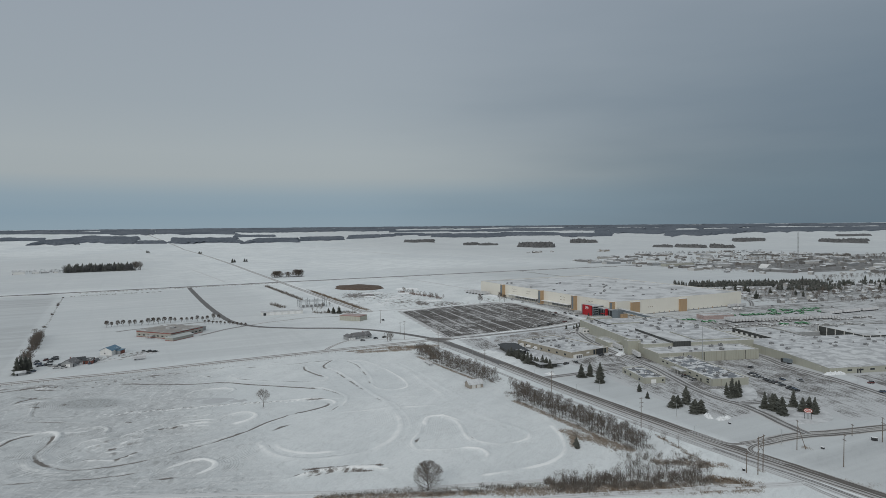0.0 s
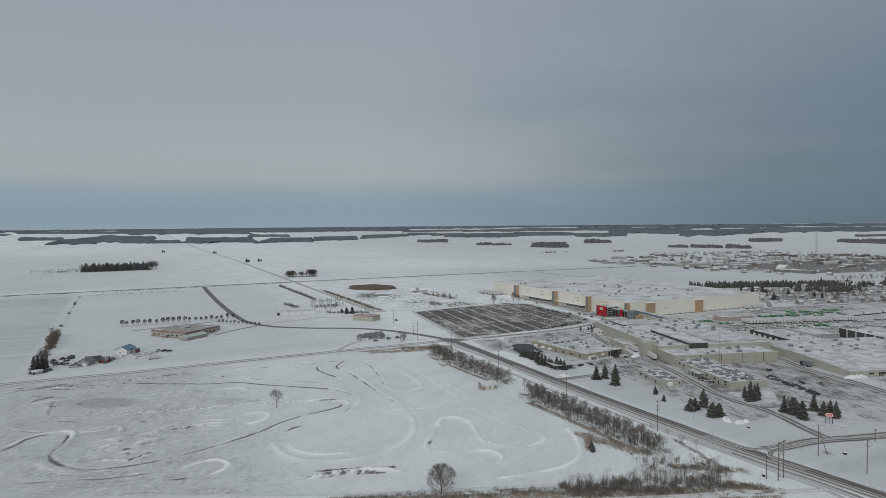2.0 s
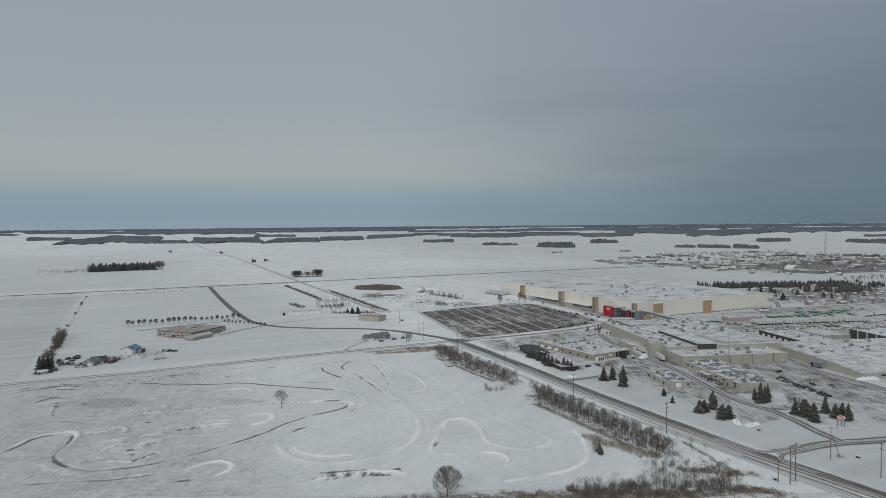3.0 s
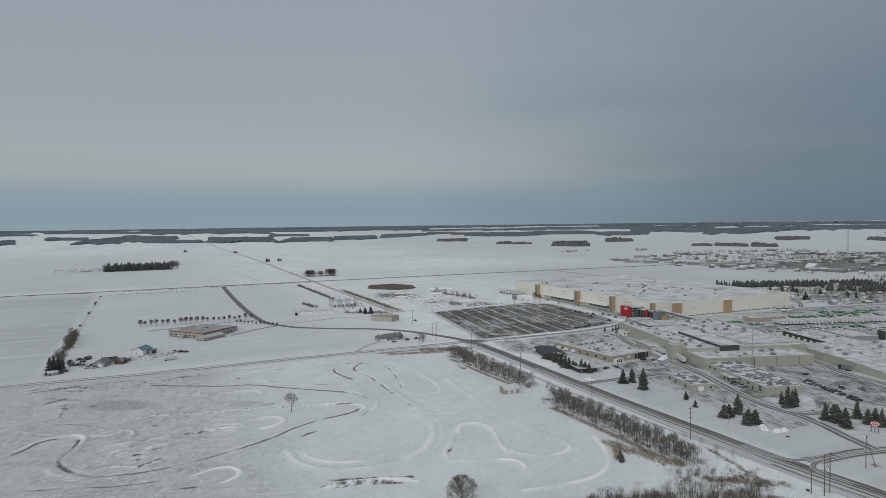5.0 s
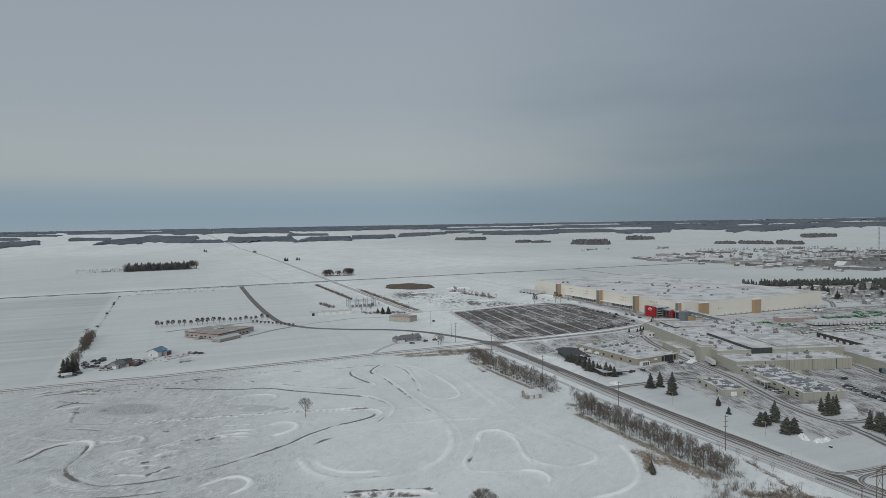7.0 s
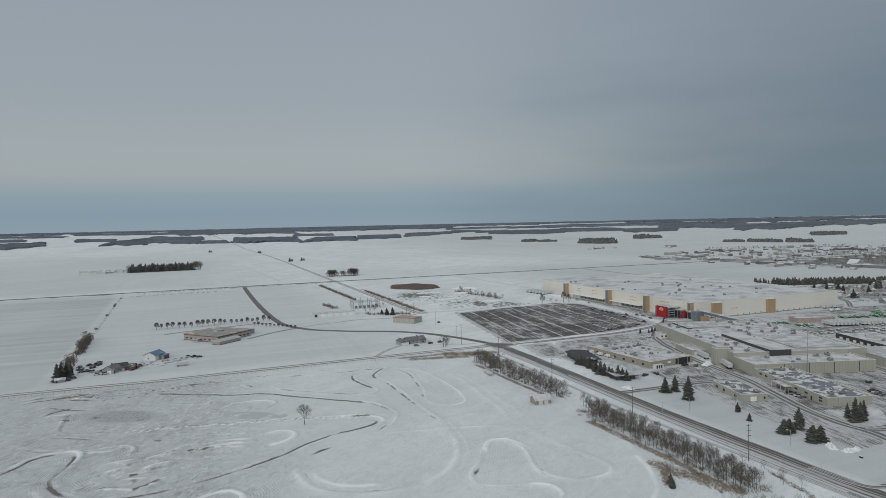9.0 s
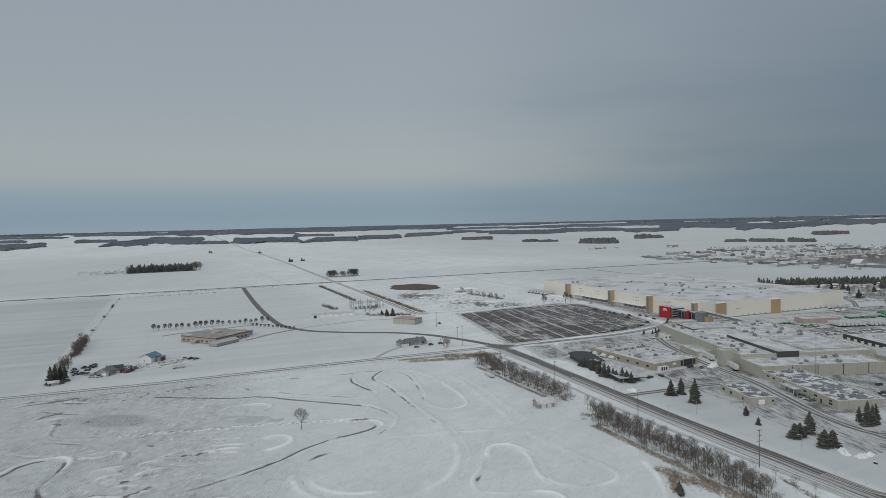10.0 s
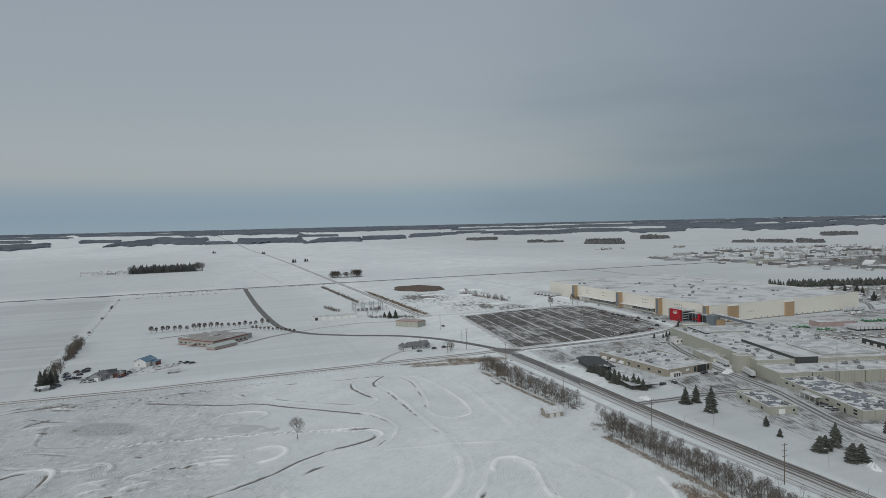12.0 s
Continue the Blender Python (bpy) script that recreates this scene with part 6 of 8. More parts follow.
# the two planted belts between the track and the highway
belt = [bare_tree("bare grey-brown shelterbelt tree on weedy snow", 20 + k, h, sp, -900 - k * 30, -900, "shelterbelt trees", limbs=9, forks=5, twigs=7, sprays=4, trunk_to=tr, rise=0.8, fine=1.5) for k, (h, sp, tr) in enumerate(((8.2, 1.8, 0.2), (8.8, 1.9, 0.24), (7.4, 1.7, 0.18), (8.6, 2.0, 0.22), (6.6, 1.8, 0.16)))]


def plant_row(models, a, b, count, ranks, gap, lo=0.8, hi=1.15, wob=1.0):
    a, b = Vector((*a, 0)), Vector((*b, 0))
    d = (b - a).normalized()
    s = Vector((-d.y, d.x, 0))
    for k in range(ranks):
        for i in range(count):
            q = a.lerp(b, (i + rng.uniform(-0.3, 0.3) + 0.5) / count) + s * (k * gap + rng.uniform(-wob, wob))
            t = copy_thing(rng.choice(models), pose(q.x, q.y, 0, 0, 0, rng.uniform(0, 360)))
            e = rng.uniform(lo, hi)
            t.scale = (e, e, e * rng.uniform(0.9, 1.12))


plant_row(belt, (205, 461), (210, 354), 40, 1, 4.2, 0.8, 1.1, 0.8)
plant_row(belt, (210, 468), (214.5, 354), 40, 1, 4.2, 0.8, 1.1, 0.8)
plant_row(belt, (215, 474), (219.5, 356), 38, 1, 4.2, 0.72, 1.02, 0.8)
plant_row(belt, (205.5, 313), (206.5, 214), 50, 1, 4.2, 0.8, 1.1, 0.8)
plant_row(belt, (209.5, 322), (211, 214), 54, 1, 4.2, 0.8, 1.1, 0.8)
plant_row(belt, (214, 333), (216.5, 217), 54, 1, 4.2, 0.7, 1.05, 0.8)
brush("low bare undergrowth below the shelterbelt", (210, 464), (215, 352), 90, 6, 0.6, 2.2, 2.2, 1)
brush("low bare undergrowth below the shelterbelt", (209.5, 324), (211, 212), 130, 7, 0.6, 2.2, 2.2, 2)
brush("dry straw-coloured grass below the shelterbelt", (202, 306), (203.5, 218), 46, 1.6, 0.2, 0.6, 1.4, 3, "dry_grass", m_straw)
brush("dry straw-coloured grass below the shelterbelt", (202, 448), (206, 362), 30, 1.3, 0.2, 0.5, 1.4, 4, "dry_grass", m_straw)
brush("dry weeds on the snowy slope", (195, 250), (202, 218), 34, 8, 0.2, 0.6, 1.3, 5, "dry_grass", m_straw)
# brush below the track
brush("dense bare thicket beside the trail", (146, 200), (172, 191), 70, 5.5, 1.4, 3.8, 2.6, 6)
brush("thin bare thicket beside the trail", (170, 192), (209, 177), 110, 6.5, 1.0, 3.4, 2.4, 13)
brush("rusty dry tufts on the long low bank", (64, 264), (96, 253), 40, 0.7, 0.2, 0.5, 1.2, 17, "dry_grass", m_rusty_brush)
brush("rusty dry tufts on the long low bank", (63, 258), (90, 249.5), 36, 0.7, 0.2, 0.5, 1.2, 18, "dry_grass", m_rusty_brush)
brush("dry weeds along the trail", (62, 234), (150, 200), 130, 3, 0.4, 1.5, 2.0, 7)
brush("dry straw-coloured weeds below the thicket", (150, 193), (222, 160), 90, 4, 0.3, 0.9, 1.6, 8, "dry_grass", m_straw)
brush("pale dry weeds by the northern junction", (194, 494), (228, 480), 90, 7, 0.2, 0.7, 1.6, 15, "dry_grass", m_straw)
brush("olive-brown dry grass by the corner", (210, 177), (220, 165), 60, 3.5, 0.4, 1.0, 1.8, 12, "dry_grass", m_straw)
brush("dry brown grass along the parcel's edge", (230, 226), (220.5, 184), 46, 0.7, 0.3, 0.8, 1.4, 14, "dry_grass", m_straw)
brush("sparse bare saplings on the corner", (194, 208), (222, 190), 40, 8, 0.8, 2.8, 1.9, 9)
# lone trees by the track
bare_tree("lone spreading bare tree on the snowy track", 61, 10.5, 4.2, 66.5, 367.2, "", limbs=13, forks=8, twigs=9, sprays=4, trunk_to=0.26, girth=1.25, rise=0.35, fine=0.7)
bare_tree("broad round-headed bare tree beside the trail", 62, 11.6, 6.0, 102.4, 219.8, "", limbs=22, forks=10, twigs=11, sprays=5, trunk_to=0.03, girth=1.3, rise=0.45, fine=0.75)
s1 = spruce("small ragged dark evergreen at the field edge", 31, 4.2, 1.5, 184.2, 229.8, "", 0.35)
copy_thing(s1, pose(186.3, 233.0, 0, 0, 0, 70))
shrub("small bare bush at the field edge", 75, 4.0, 2.0, 194.0, 243.0)
# parking-lot spruces
spr = [spruce("dark green spruce on a snowy verge", 80 + k, h, w, -900 - k * 20, -1020, "roadside spruces", 0.6, 0.62) for k, (h, w) in enumerate(((10.0, 2.9), (12.0, 3.4), (9.0, 3.1)))]
spr.append(spruce("broad dark green spruce on a snowy verge", 88, 9.0, 3.6, -980, -1020, "roadside spruces", 0.6, 0.5))
for x, y, h in ((272.4, 335.2, 9.4), (279.6, 335, 9.8), (274.4, 318.6, 12.3), (274.1, 276.1, 4.1), (273.6, 255.6, 7.8), (277.4, 256, 7.4), (285.9, 257.9, 10.7), (275.8, 242.5, 8.8), (279.4, 241.5, 8.2), (281, 290, 5.0)):
    b = spr[1] if h > 11 else (spr[3] if 7 < h < 9.3 else spr[0])
    t = copy_thing(b, pose(x, y, 0, 0, 0, rng.uniform(0, 360)))
    e = h / (12.0 if h > 11 else 10.0) * (1.12 if h > 11 else 1.0)
    t.scale = (e * (1.15 if h < 9.5 else 1.0), e * (1.15 if h < 9.5 else 1.0), e)
for x, y, h in ((321.3, 259.0, 7.2), (318.8, 253.2, 11.4), (321.6, 252.6, 9.4), (324.9, 253.2, 9.6), (315.9, 229.5, 11.0), (316.9, 225.5, 12.0), (320.4, 226.4, 11.0), (314.2, 217.8, 12.4), (333, 224.2, 9.6), (329.6, 216.4, 9.8), (332.6, 214.6, 10.4), (331.2, 210.6, 10.6)):
    t = copy_thing(rng.choice((spr[0], spr[1], spr[3])), pose(x, y, 0, 0, 0, rng.uniform(0, 360)))
    t.scale = (h / 12.5, h / 12.5, h / 11.0)
for k in range(16):
    x, y = 267.5 + 2.0 * math.sin(k * 0.5), 420 - k * 3.5
    t = copy_thing(rng.choice(spr[:3]), pose(x + rng.uniform(-0.8, 0.8), y, 0, 0, 0, rng.uniform(0, 360)))
    e = rng.uniform(0.52, 0.68) if k < 9 else rng.uniform(0.66, 0.8)
    t.scale = (e * 1.15, e * 1.15, e)
for x, y, h in ((438, 527, 9), (398, 497, 5), (392, 494, 4), (385, 497, 4.5), (404, 500, 4)):
    t = copy_thing(spr[0], pose(x, y, 0, 0, 0, x))
    t.scale = (h / 10,) * 3
# farmstead shelter
for x, y, h in ((-75, 535, 12.5), (-72.5, 537, 13), (-70, 540, 12), (-71, 545, 11), (-69.5, 552, 9)):
    t = copy_thing(spr[1], pose(x, y, 0, 0, 0, x * 9))
    t.scale = (h / 12,) * 3
for q, (x, y, e) in enumerate(((-83.4, 774, 3), (-86.3, 880, 3.5), (-89, 978, 3), (-90, 994, 4), (-92, 1085, 2))):
    brush("bare clump on a field boundary", (x - 0.5, y - 1), (x + 0.5, y + 1), 6, 0.6, e * 0.6, e * 0.95, 1.8, 20 + q, "brush", m_twig)
brush("weeds along the field boundary", (-80, 715), (-93, 1100), 70, 0.8, 0.3, 0.9, 1.4, 26)
# school avenue: round-clipped dark trees
ever = bare_tree("small round grey-brown tree in a planted row", 95, 5.6, 2.0, -900, -1060, "avenue trees", limbs=11, forks=7, twigs=8, sprays=4, trunk_to=0.2, girth=1.8, fine=3.2, rise=0.5)
for k in range(21):
    t = copy_thing(ever, pose(-25 + k * 5.6 + rng.uniform(-0.8, 0.8), 740 + 2 * math.sin(k * 0.7), 0, 0, 0, k * 50))
    e = rng.uniform(0.8, 1.2)
    t.scale = (e * 1.05, e * 1.05, e * 1.1)
for k in range(11):
    t = copy_thing(ever, pose(70 + k * 3.6, 718 - k * 4.2 + rng.uniform(-1, 1), 0, 0, 0, k * 50))
    e = rng.uniform(0.6, 0.9)
    t.scale = (e, e, e)
# hedge and shrubs near the substation
brush("bare hedge beside the section road", (208, 1106), (214, 869), 110, 1.5, 2, 4.5, 3.0, 31)
brush("bare shrubs near the substation", (166, 842), (173, 800), 26, 2.5, 2, 4.5, 3.0, 32)
for x, y, h in ((214.3, 721.2, 8), (220.2, 717.8, 9), (211, 730, 6), (216, 726, 7)):
    t = copy_thing(spr[2], pose(x, y, 0, 0, 0, x * 7))
    t.scale = (h / 9 * 1.15, h / 9 * 1.15, h / 9)
brush("bare shrubs by the section road", (194, 738), (240, 712), 50, 4, 1, 3.5, 2.6, 33)
brush("dry brown grass in the road ditch", (256.5, 985), (258.5, 728), 170, 3.5, 0.6, 1.6, 2.4, 34, "dry_grass", m_straw)
brush("bare scrub at the edge of the earthworks", (374, 900), (392, 786), 70, 5, 1.2, 3.6, 3.0, 35, "brush", m_rusty_brush)


def small(v, f):
    return np.array(v), np.array([(q[0], q[k], q[k + 1]) for q in f for k in range(1, len(q) - 1)])


def tiny_spruce(seed):
    """A spruce for the distance: tiers of ragged points round a stem."""
    r = random.Random(seed)
    v, f = [], []
    for i in range(7):
        z, rad, n = 0.06 + 0.12 * i, 0.36 * (1 - i / 7.4) ** 0.7, 6
        v.append((0, 0, z + 0.26))
        top = len(v) - 1
        for k in range(n):
            a = k * math.tau / n + i
            q = rad * r.uniform(0.45, 1.25)
            v.append((math.cos(a) * q, math.sin(a) * q, z + r.uniform(-0.04, 0.04)))
        for k in range(n):
            f.append((top, top + 1 + k, top + 1 + (k + 1) % n))
    return small(v, f)


TREELETS = []
for k in range(4):
    tv, tf, cv, cf = bare_tree_mesh(55 + k, 1.0, 0.40, limbs=7, forks=4, twigs=4, sprays=2, trunk_to=0.16, girth=1.9, fine=3.6)
    TREELETS.append(small(tv + cv, tf + [tuple(i + len(tv) for i in q) for q in cf]))
SHRUBLETS = [small(*shrub_arrays(30 + k, 1.0, 1.6, 9)) for k in range(3)]
FIRLETS = [tiny_spruce(k) for k in range(3)]


def treelets(label, a, b, count, wide, h0, h1, seed, name="town_trees", category="trees", models=None, material=None):
    """Bare trees seen from afar, scattered along a line."""
    r = random.Random(seed)
    vs, fs, n = [], [], 0
    a, b = np.array(a, float), np.array(b, float)
    d = (b - a) / np.linalg.norm(b - a)
    s = np.array((-d[1], d[0]))
    for i in range(count):
        q = a + (b - a) * (i + r.random()) / count + s * r.uniform(-wide, wide)
        v, f = r.choice(models or TREELETS)
        h, t = r.uniform(h0, h1), r.uniform(0, 6.28)
        c0, s0 = math.cos(t) * h, math.sin(t) * h
        vs.append(np.stack([q[0] + v[:, 0] * c0 - v[:, 1] * s0, q[1] + v[:, 0] * s0 + v[:, 1] * c0, h * v[:, 2]], -1))
        fs.append(f + n)
        n += len(v)
    ob = raw(name, np.concatenate(vs).tolist(), np.concatenate(fs).tolist(), material or m_twig)
    return tagged(ob, label, category, kind="stuff")


# ---- saplings and scattered small trees ----
SAPLINGS = []
for k in range(3):
    tv, tf, cv, cf = bare_tree_mesh(40 + k, 6.0, 1.9, limbs=7, forks=4, twigs=6, sprays=3, trunk_to=0.15, rise=1.0, girth=0.8, fine=1.2)
    SAPLINGS.append(small([tuple(q / 6.0 for q in p) for p in tv + cv], tf + [tuple(i + len(tv) for i in q) for q in cf]))
treelets("slim bare saplings rising from the brush", (150, 200), (213, 178), 84, 4.5, 3.6, 7.2, 401, "saplings", "trees", SAPLINGS)
treelets("slim bare saplings behind the thicket", (184, 199), (214, 187), 34, 5.5, 2.6, 6.2, 407, "saplings", "trees", SAPLINGS)
treelets("slim bare saplings on the corner", (192, 213), (222, 190), 16, 5.0, 2.4, 5.0, 402, "saplings", "trees", SAPLINGS)
treelets("slim bare trees at the end of the shelterbelt", (223, 234), (226, 203), 5, 1.5, 4.5, 7.0, 403, "saplings", "trees", SAPLINGS)
treelets("bare trees near the substation", (196, 752), (232, 796), 10, 6, 4, 6.5, 404, "trees", "trees")
treelets("bare trees at the edge of the earthworks", (378, 905), (392, 786), 22, 5, 4, 8, 405, "trees", "trees")
treelets("young bare trees by the curving road", (204, 522), (212, 527), 4, 1.5, 7, 11, 406, "trees", "trees")
for k, (x, y, h) in enumerate(((408, 708, 11.5), (441, 712, 12.0), (446, 708, 9.0))):
    bare_tree("tall thin bare tree before the loading docks", 110 + k, h * 1.15, 3.4, x, y, "dock trees", limbs=10, forks=6, twigs=7, sprays=4, trunk_to=0.18, rise=0.8, girth=1.4, fine=2.6)


# ---- distant woods and groves ----
def wood(label, near, far, height=12.0, seed=0, cell=5.5, rough=0.3, name="woodland", material=None, clear=0.0, green=0.0):
    """A wood as one uneven canopy of leafless tops over a four-cornered area: near and far are its two edges, west end first."""
    r = np.random.RandomState(seed)
    a, b, d, c = (np.array(p, float) for p in (*near, *far))
    fa, fb, fc, fd = (np.array(fold(*p)) for p in (a, b, c, d))
    nu = int(max(np.linalg.norm(fb - fa), np.linalg.norm(fc - fd)) / cell) + 2
    nv = int(min(max(np.linalg.norm(fd - fa), np.linalg.norm(fc - fb)) / (cell * 3.0), 30)) + 3
    row, col = np.linspace(0, 1, nv)[:, None], np.linspace(0, 1, nu)[None, :]
    su, sv = col * nu * cell, row * nv * cell * 3
    # all four edges wander
    lo = 0.30 * np.abs(grid_noise(su, su * 0, 110.0, seed + 1)) + 0.16 * np.abs(grid_noise(su, su * 0, 30.0, seed + 2))
    hi = 1.05 - 0.34 * np.abs(grid_noise(su, su * 0, 90.0, seed + 3)) - 0.1 * np.abs(grid_noise(su, su * 0, 24.0, seed + 7))
    west, east = 0.10 * grid_noise(sv, sv * 0, 60.0, seed + 8) - 0.02, 1.02 + 0.10 * grid_noise(sv, sv * 0, 60.0, seed + 9)
    v = lo + (hi - lo) * (row + (r.rand(nv, nu) - 0.5) * 0.5 / nv)
    u = west + (east - west) * (col + (r.rand(nv, nu) - 0.5) * 0.8 / nu)
    p = (a * (1 - u[..., None]) + b * u[..., None]) * (1 - v[..., None]) + (d * (1 - u[..., None]) + c * u[..., None]) * v[..., None]
    true = np.hypot(p[..., 0], p[..., 1])
    k = np.where(true > FAR, (FAR + EDGE * (1 - FAR / true)) / true, 1.0)
    p = p * k[..., None]
    ground = lift(p[..., 0], p[..., 1])
    big = 1 + rough * 1.2 * grid_noise(p[..., 0], p[..., 1], 45.0, seed + 4)
    tall = height * np.maximum(k, 0.4) * big * (1 - rough * r.rand(nv, nu) + 0.35 * green * (r.rand(nv, nu) > 0.7))
    tall[0] *= 0.15 + 0.4 * r.rand(nu)
    tall[1] *= 0.6 + 0.35 * r.rand(nu)
    tall[:, 0] *= 0.3
    tall[:, -1] *= 0.3
    tall[-1] *= 0.5
    idx = np.arange(nu * nv).reshape(nv, nu)
    quads = np.stack([idx[:-1, :-1], idx[:-1, 1:], idx[1:, 1:], idx[1:, :-1]], -1).reshape(-1, 4)
    if clear:
        keep = grid_noise(p[..., 0], p[..., 1], 38.0, seed + 6).ravel()[quads].mean(1) < 0.5 - clear
        quads = quads[keep]
    top = np.stack([p[..., 0], p[..., 1], ground + tall], -1).reshape(-1, 3)
    rim = np.concatenate([idx[0], idx[1:, -1], idx[-1, -2::-1], idx[-2:0:-1, 0]])
    foot = top[rim] - np.stack([np.zeros(len(rim)), np.zeros(len(rim)), tall.ravel()[rim] + 0.4], -1)
    n = len(top)
    m = np.arange(len(rim))
    skirt = np.stack([rim, np.roll(rim, -1), n + np.roll(m, -1), n + m], -1)
    ob = raw(name, np.concatenate([top, foot]).tolist(), np.concatenate([quads, skirt]).tolist(), material or m_hazed_wood)
    return tagged(ob, label, "woods", "distant woods", "stuff")


FAR_LABEL = "dark leafless woodland on the far plain"
seed_ = 100
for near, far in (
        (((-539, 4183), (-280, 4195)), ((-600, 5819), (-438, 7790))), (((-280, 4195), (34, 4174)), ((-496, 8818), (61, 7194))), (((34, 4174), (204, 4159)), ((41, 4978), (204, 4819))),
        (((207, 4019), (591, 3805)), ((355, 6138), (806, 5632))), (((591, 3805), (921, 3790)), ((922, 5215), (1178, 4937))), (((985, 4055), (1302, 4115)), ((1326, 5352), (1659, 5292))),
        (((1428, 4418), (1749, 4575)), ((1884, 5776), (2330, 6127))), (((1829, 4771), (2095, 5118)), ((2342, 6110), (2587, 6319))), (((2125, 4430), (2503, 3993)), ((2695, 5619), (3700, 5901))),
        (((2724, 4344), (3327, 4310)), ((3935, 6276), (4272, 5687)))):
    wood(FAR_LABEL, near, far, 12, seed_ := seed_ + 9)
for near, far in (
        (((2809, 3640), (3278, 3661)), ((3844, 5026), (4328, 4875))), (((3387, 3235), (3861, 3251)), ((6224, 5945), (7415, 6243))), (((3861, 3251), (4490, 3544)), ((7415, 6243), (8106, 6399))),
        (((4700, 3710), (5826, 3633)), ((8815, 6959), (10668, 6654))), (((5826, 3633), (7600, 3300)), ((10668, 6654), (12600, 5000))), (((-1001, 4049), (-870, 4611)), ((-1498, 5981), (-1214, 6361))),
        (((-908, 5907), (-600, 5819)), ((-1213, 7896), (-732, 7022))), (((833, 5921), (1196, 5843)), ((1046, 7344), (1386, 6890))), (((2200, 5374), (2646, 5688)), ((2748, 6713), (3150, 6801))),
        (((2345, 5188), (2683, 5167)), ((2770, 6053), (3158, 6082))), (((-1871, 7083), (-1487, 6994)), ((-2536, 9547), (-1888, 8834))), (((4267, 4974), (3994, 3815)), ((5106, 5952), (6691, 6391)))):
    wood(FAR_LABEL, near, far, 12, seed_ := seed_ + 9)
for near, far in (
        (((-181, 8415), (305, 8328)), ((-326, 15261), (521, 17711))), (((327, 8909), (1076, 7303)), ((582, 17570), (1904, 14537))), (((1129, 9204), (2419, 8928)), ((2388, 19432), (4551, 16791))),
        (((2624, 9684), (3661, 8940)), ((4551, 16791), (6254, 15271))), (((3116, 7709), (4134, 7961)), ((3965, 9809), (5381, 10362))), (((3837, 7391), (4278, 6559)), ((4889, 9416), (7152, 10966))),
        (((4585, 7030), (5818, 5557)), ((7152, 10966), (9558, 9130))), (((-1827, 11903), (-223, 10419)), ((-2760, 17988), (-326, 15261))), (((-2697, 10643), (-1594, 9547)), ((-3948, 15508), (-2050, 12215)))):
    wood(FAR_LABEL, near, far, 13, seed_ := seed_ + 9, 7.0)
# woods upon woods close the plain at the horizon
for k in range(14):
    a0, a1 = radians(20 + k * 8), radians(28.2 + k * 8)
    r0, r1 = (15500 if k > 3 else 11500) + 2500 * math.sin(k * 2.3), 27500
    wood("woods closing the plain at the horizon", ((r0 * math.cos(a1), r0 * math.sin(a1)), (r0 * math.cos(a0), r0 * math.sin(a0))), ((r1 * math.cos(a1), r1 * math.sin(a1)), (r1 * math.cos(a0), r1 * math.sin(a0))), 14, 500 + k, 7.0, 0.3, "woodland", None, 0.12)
for k, (near, far, h, gr) in enumerate((
        (((1422, 3320), (1544, 3205)), ((1624, 3792), (1760, 3653)), 10, 0.0), (((1453, 2679), (1500, 2640)), ((1577, 2908), (1640, 2860)), 8, 0.1), (((1510, 2630), (1578, 2569)), ((1630, 2850), (1711, 2785)), 7, 0.0),
        (((1500, 2290), (1625, 2180)), ((1714, 2554), (1816, 2463)), 13, 0.6), (((2045, 2602), (2139, 2514)), ((2307, 2925), (2482, 2918)), 10, 0.8), (((1969, 1957), (2006, 1888)), ((2080, 2060), (2120, 1990)), 9, 0.2), (((2016, 1868), (2070, 1768)), ((2120, 1975), (2180, 1870)), 10, 0.1),
        (((2078, 1752), (2119, 1677)), ((2190, 1850), (2235, 1770)), 13, 0.0), (((2754, 2190), (2937, 2149)), ((3200, 2533), (3414, 2498)), 10, 0.0), (((3040, 1915), (2953, 1650)), ((3401, 2142), (3452, 1929)), 10, 0.4))):
    wood("leafless farm grove standing in open snow", near, far, h * 1.1, 700 + 9 * k, 3.4, 0.8, "grove", m_grove, 0.05, gr)
wood("grove of bare trees on the far snow", ((4191, 2538), (4466, 2478)), ((4694, 2842), (5012, 2781)), 9, 790, 5.0, 0.5, "grove", m_grove)
treelets("bare shelterbelt beyond the town", (1500, 1575), (1960, 1430), 60, 16, 5, 9, 304, "shelterbelt", "woods", material=m_grove)
brush("undergrowth of the shelterbelt beyond the town", (1520, 1568), (1960, 1430), 60, 10, 2, 4, 6, 77, "shelterbelt", m_grove, "woods")
treelets("tall bare shrubs in the farmyard", (-74, 560), (-75.5, 592), 14, 3, 6, 11, 310, "shelterbelt", "trees")
treelets("rounded bare hedge of trees across the snowy field", (-77, 632), (-81, 712), 34, 3.2, 6, 9.5, 311, "shelterbelt", "trees")
brush("undergrowth of the field hedge", (-77, 630), (-81, 712), 60, 3.0, 1.5, 4.5, 3.2, 11, "brush", m_twig)
FIRS = dict(models=FIRLETS, material=m_wood_dark)
treelets("row of dark spruces along the town's edge", (812, 724), (1012, 639), 330, 10, 5, 11, 301, "shelterbelt", "woods", **FIRS)
treelets("dark belt of mixed trees behind the town's edge", (905, 690), (1180, 560), 170, 12, 4, 9, 309, "shelterbelt", "woods", **FIRS)
treelets("clump of dark spruces at the end of the shelterbelt", (803, 752), (820, 742), 12, 5, 6, 10, 307, "shelterbelt", "woods", **FIRS)
treelets("bare trees behind the row of spruces", (900, 700), (1100, 615), 30, 8, 6, 10, 308, "shelterbelt", "woods")
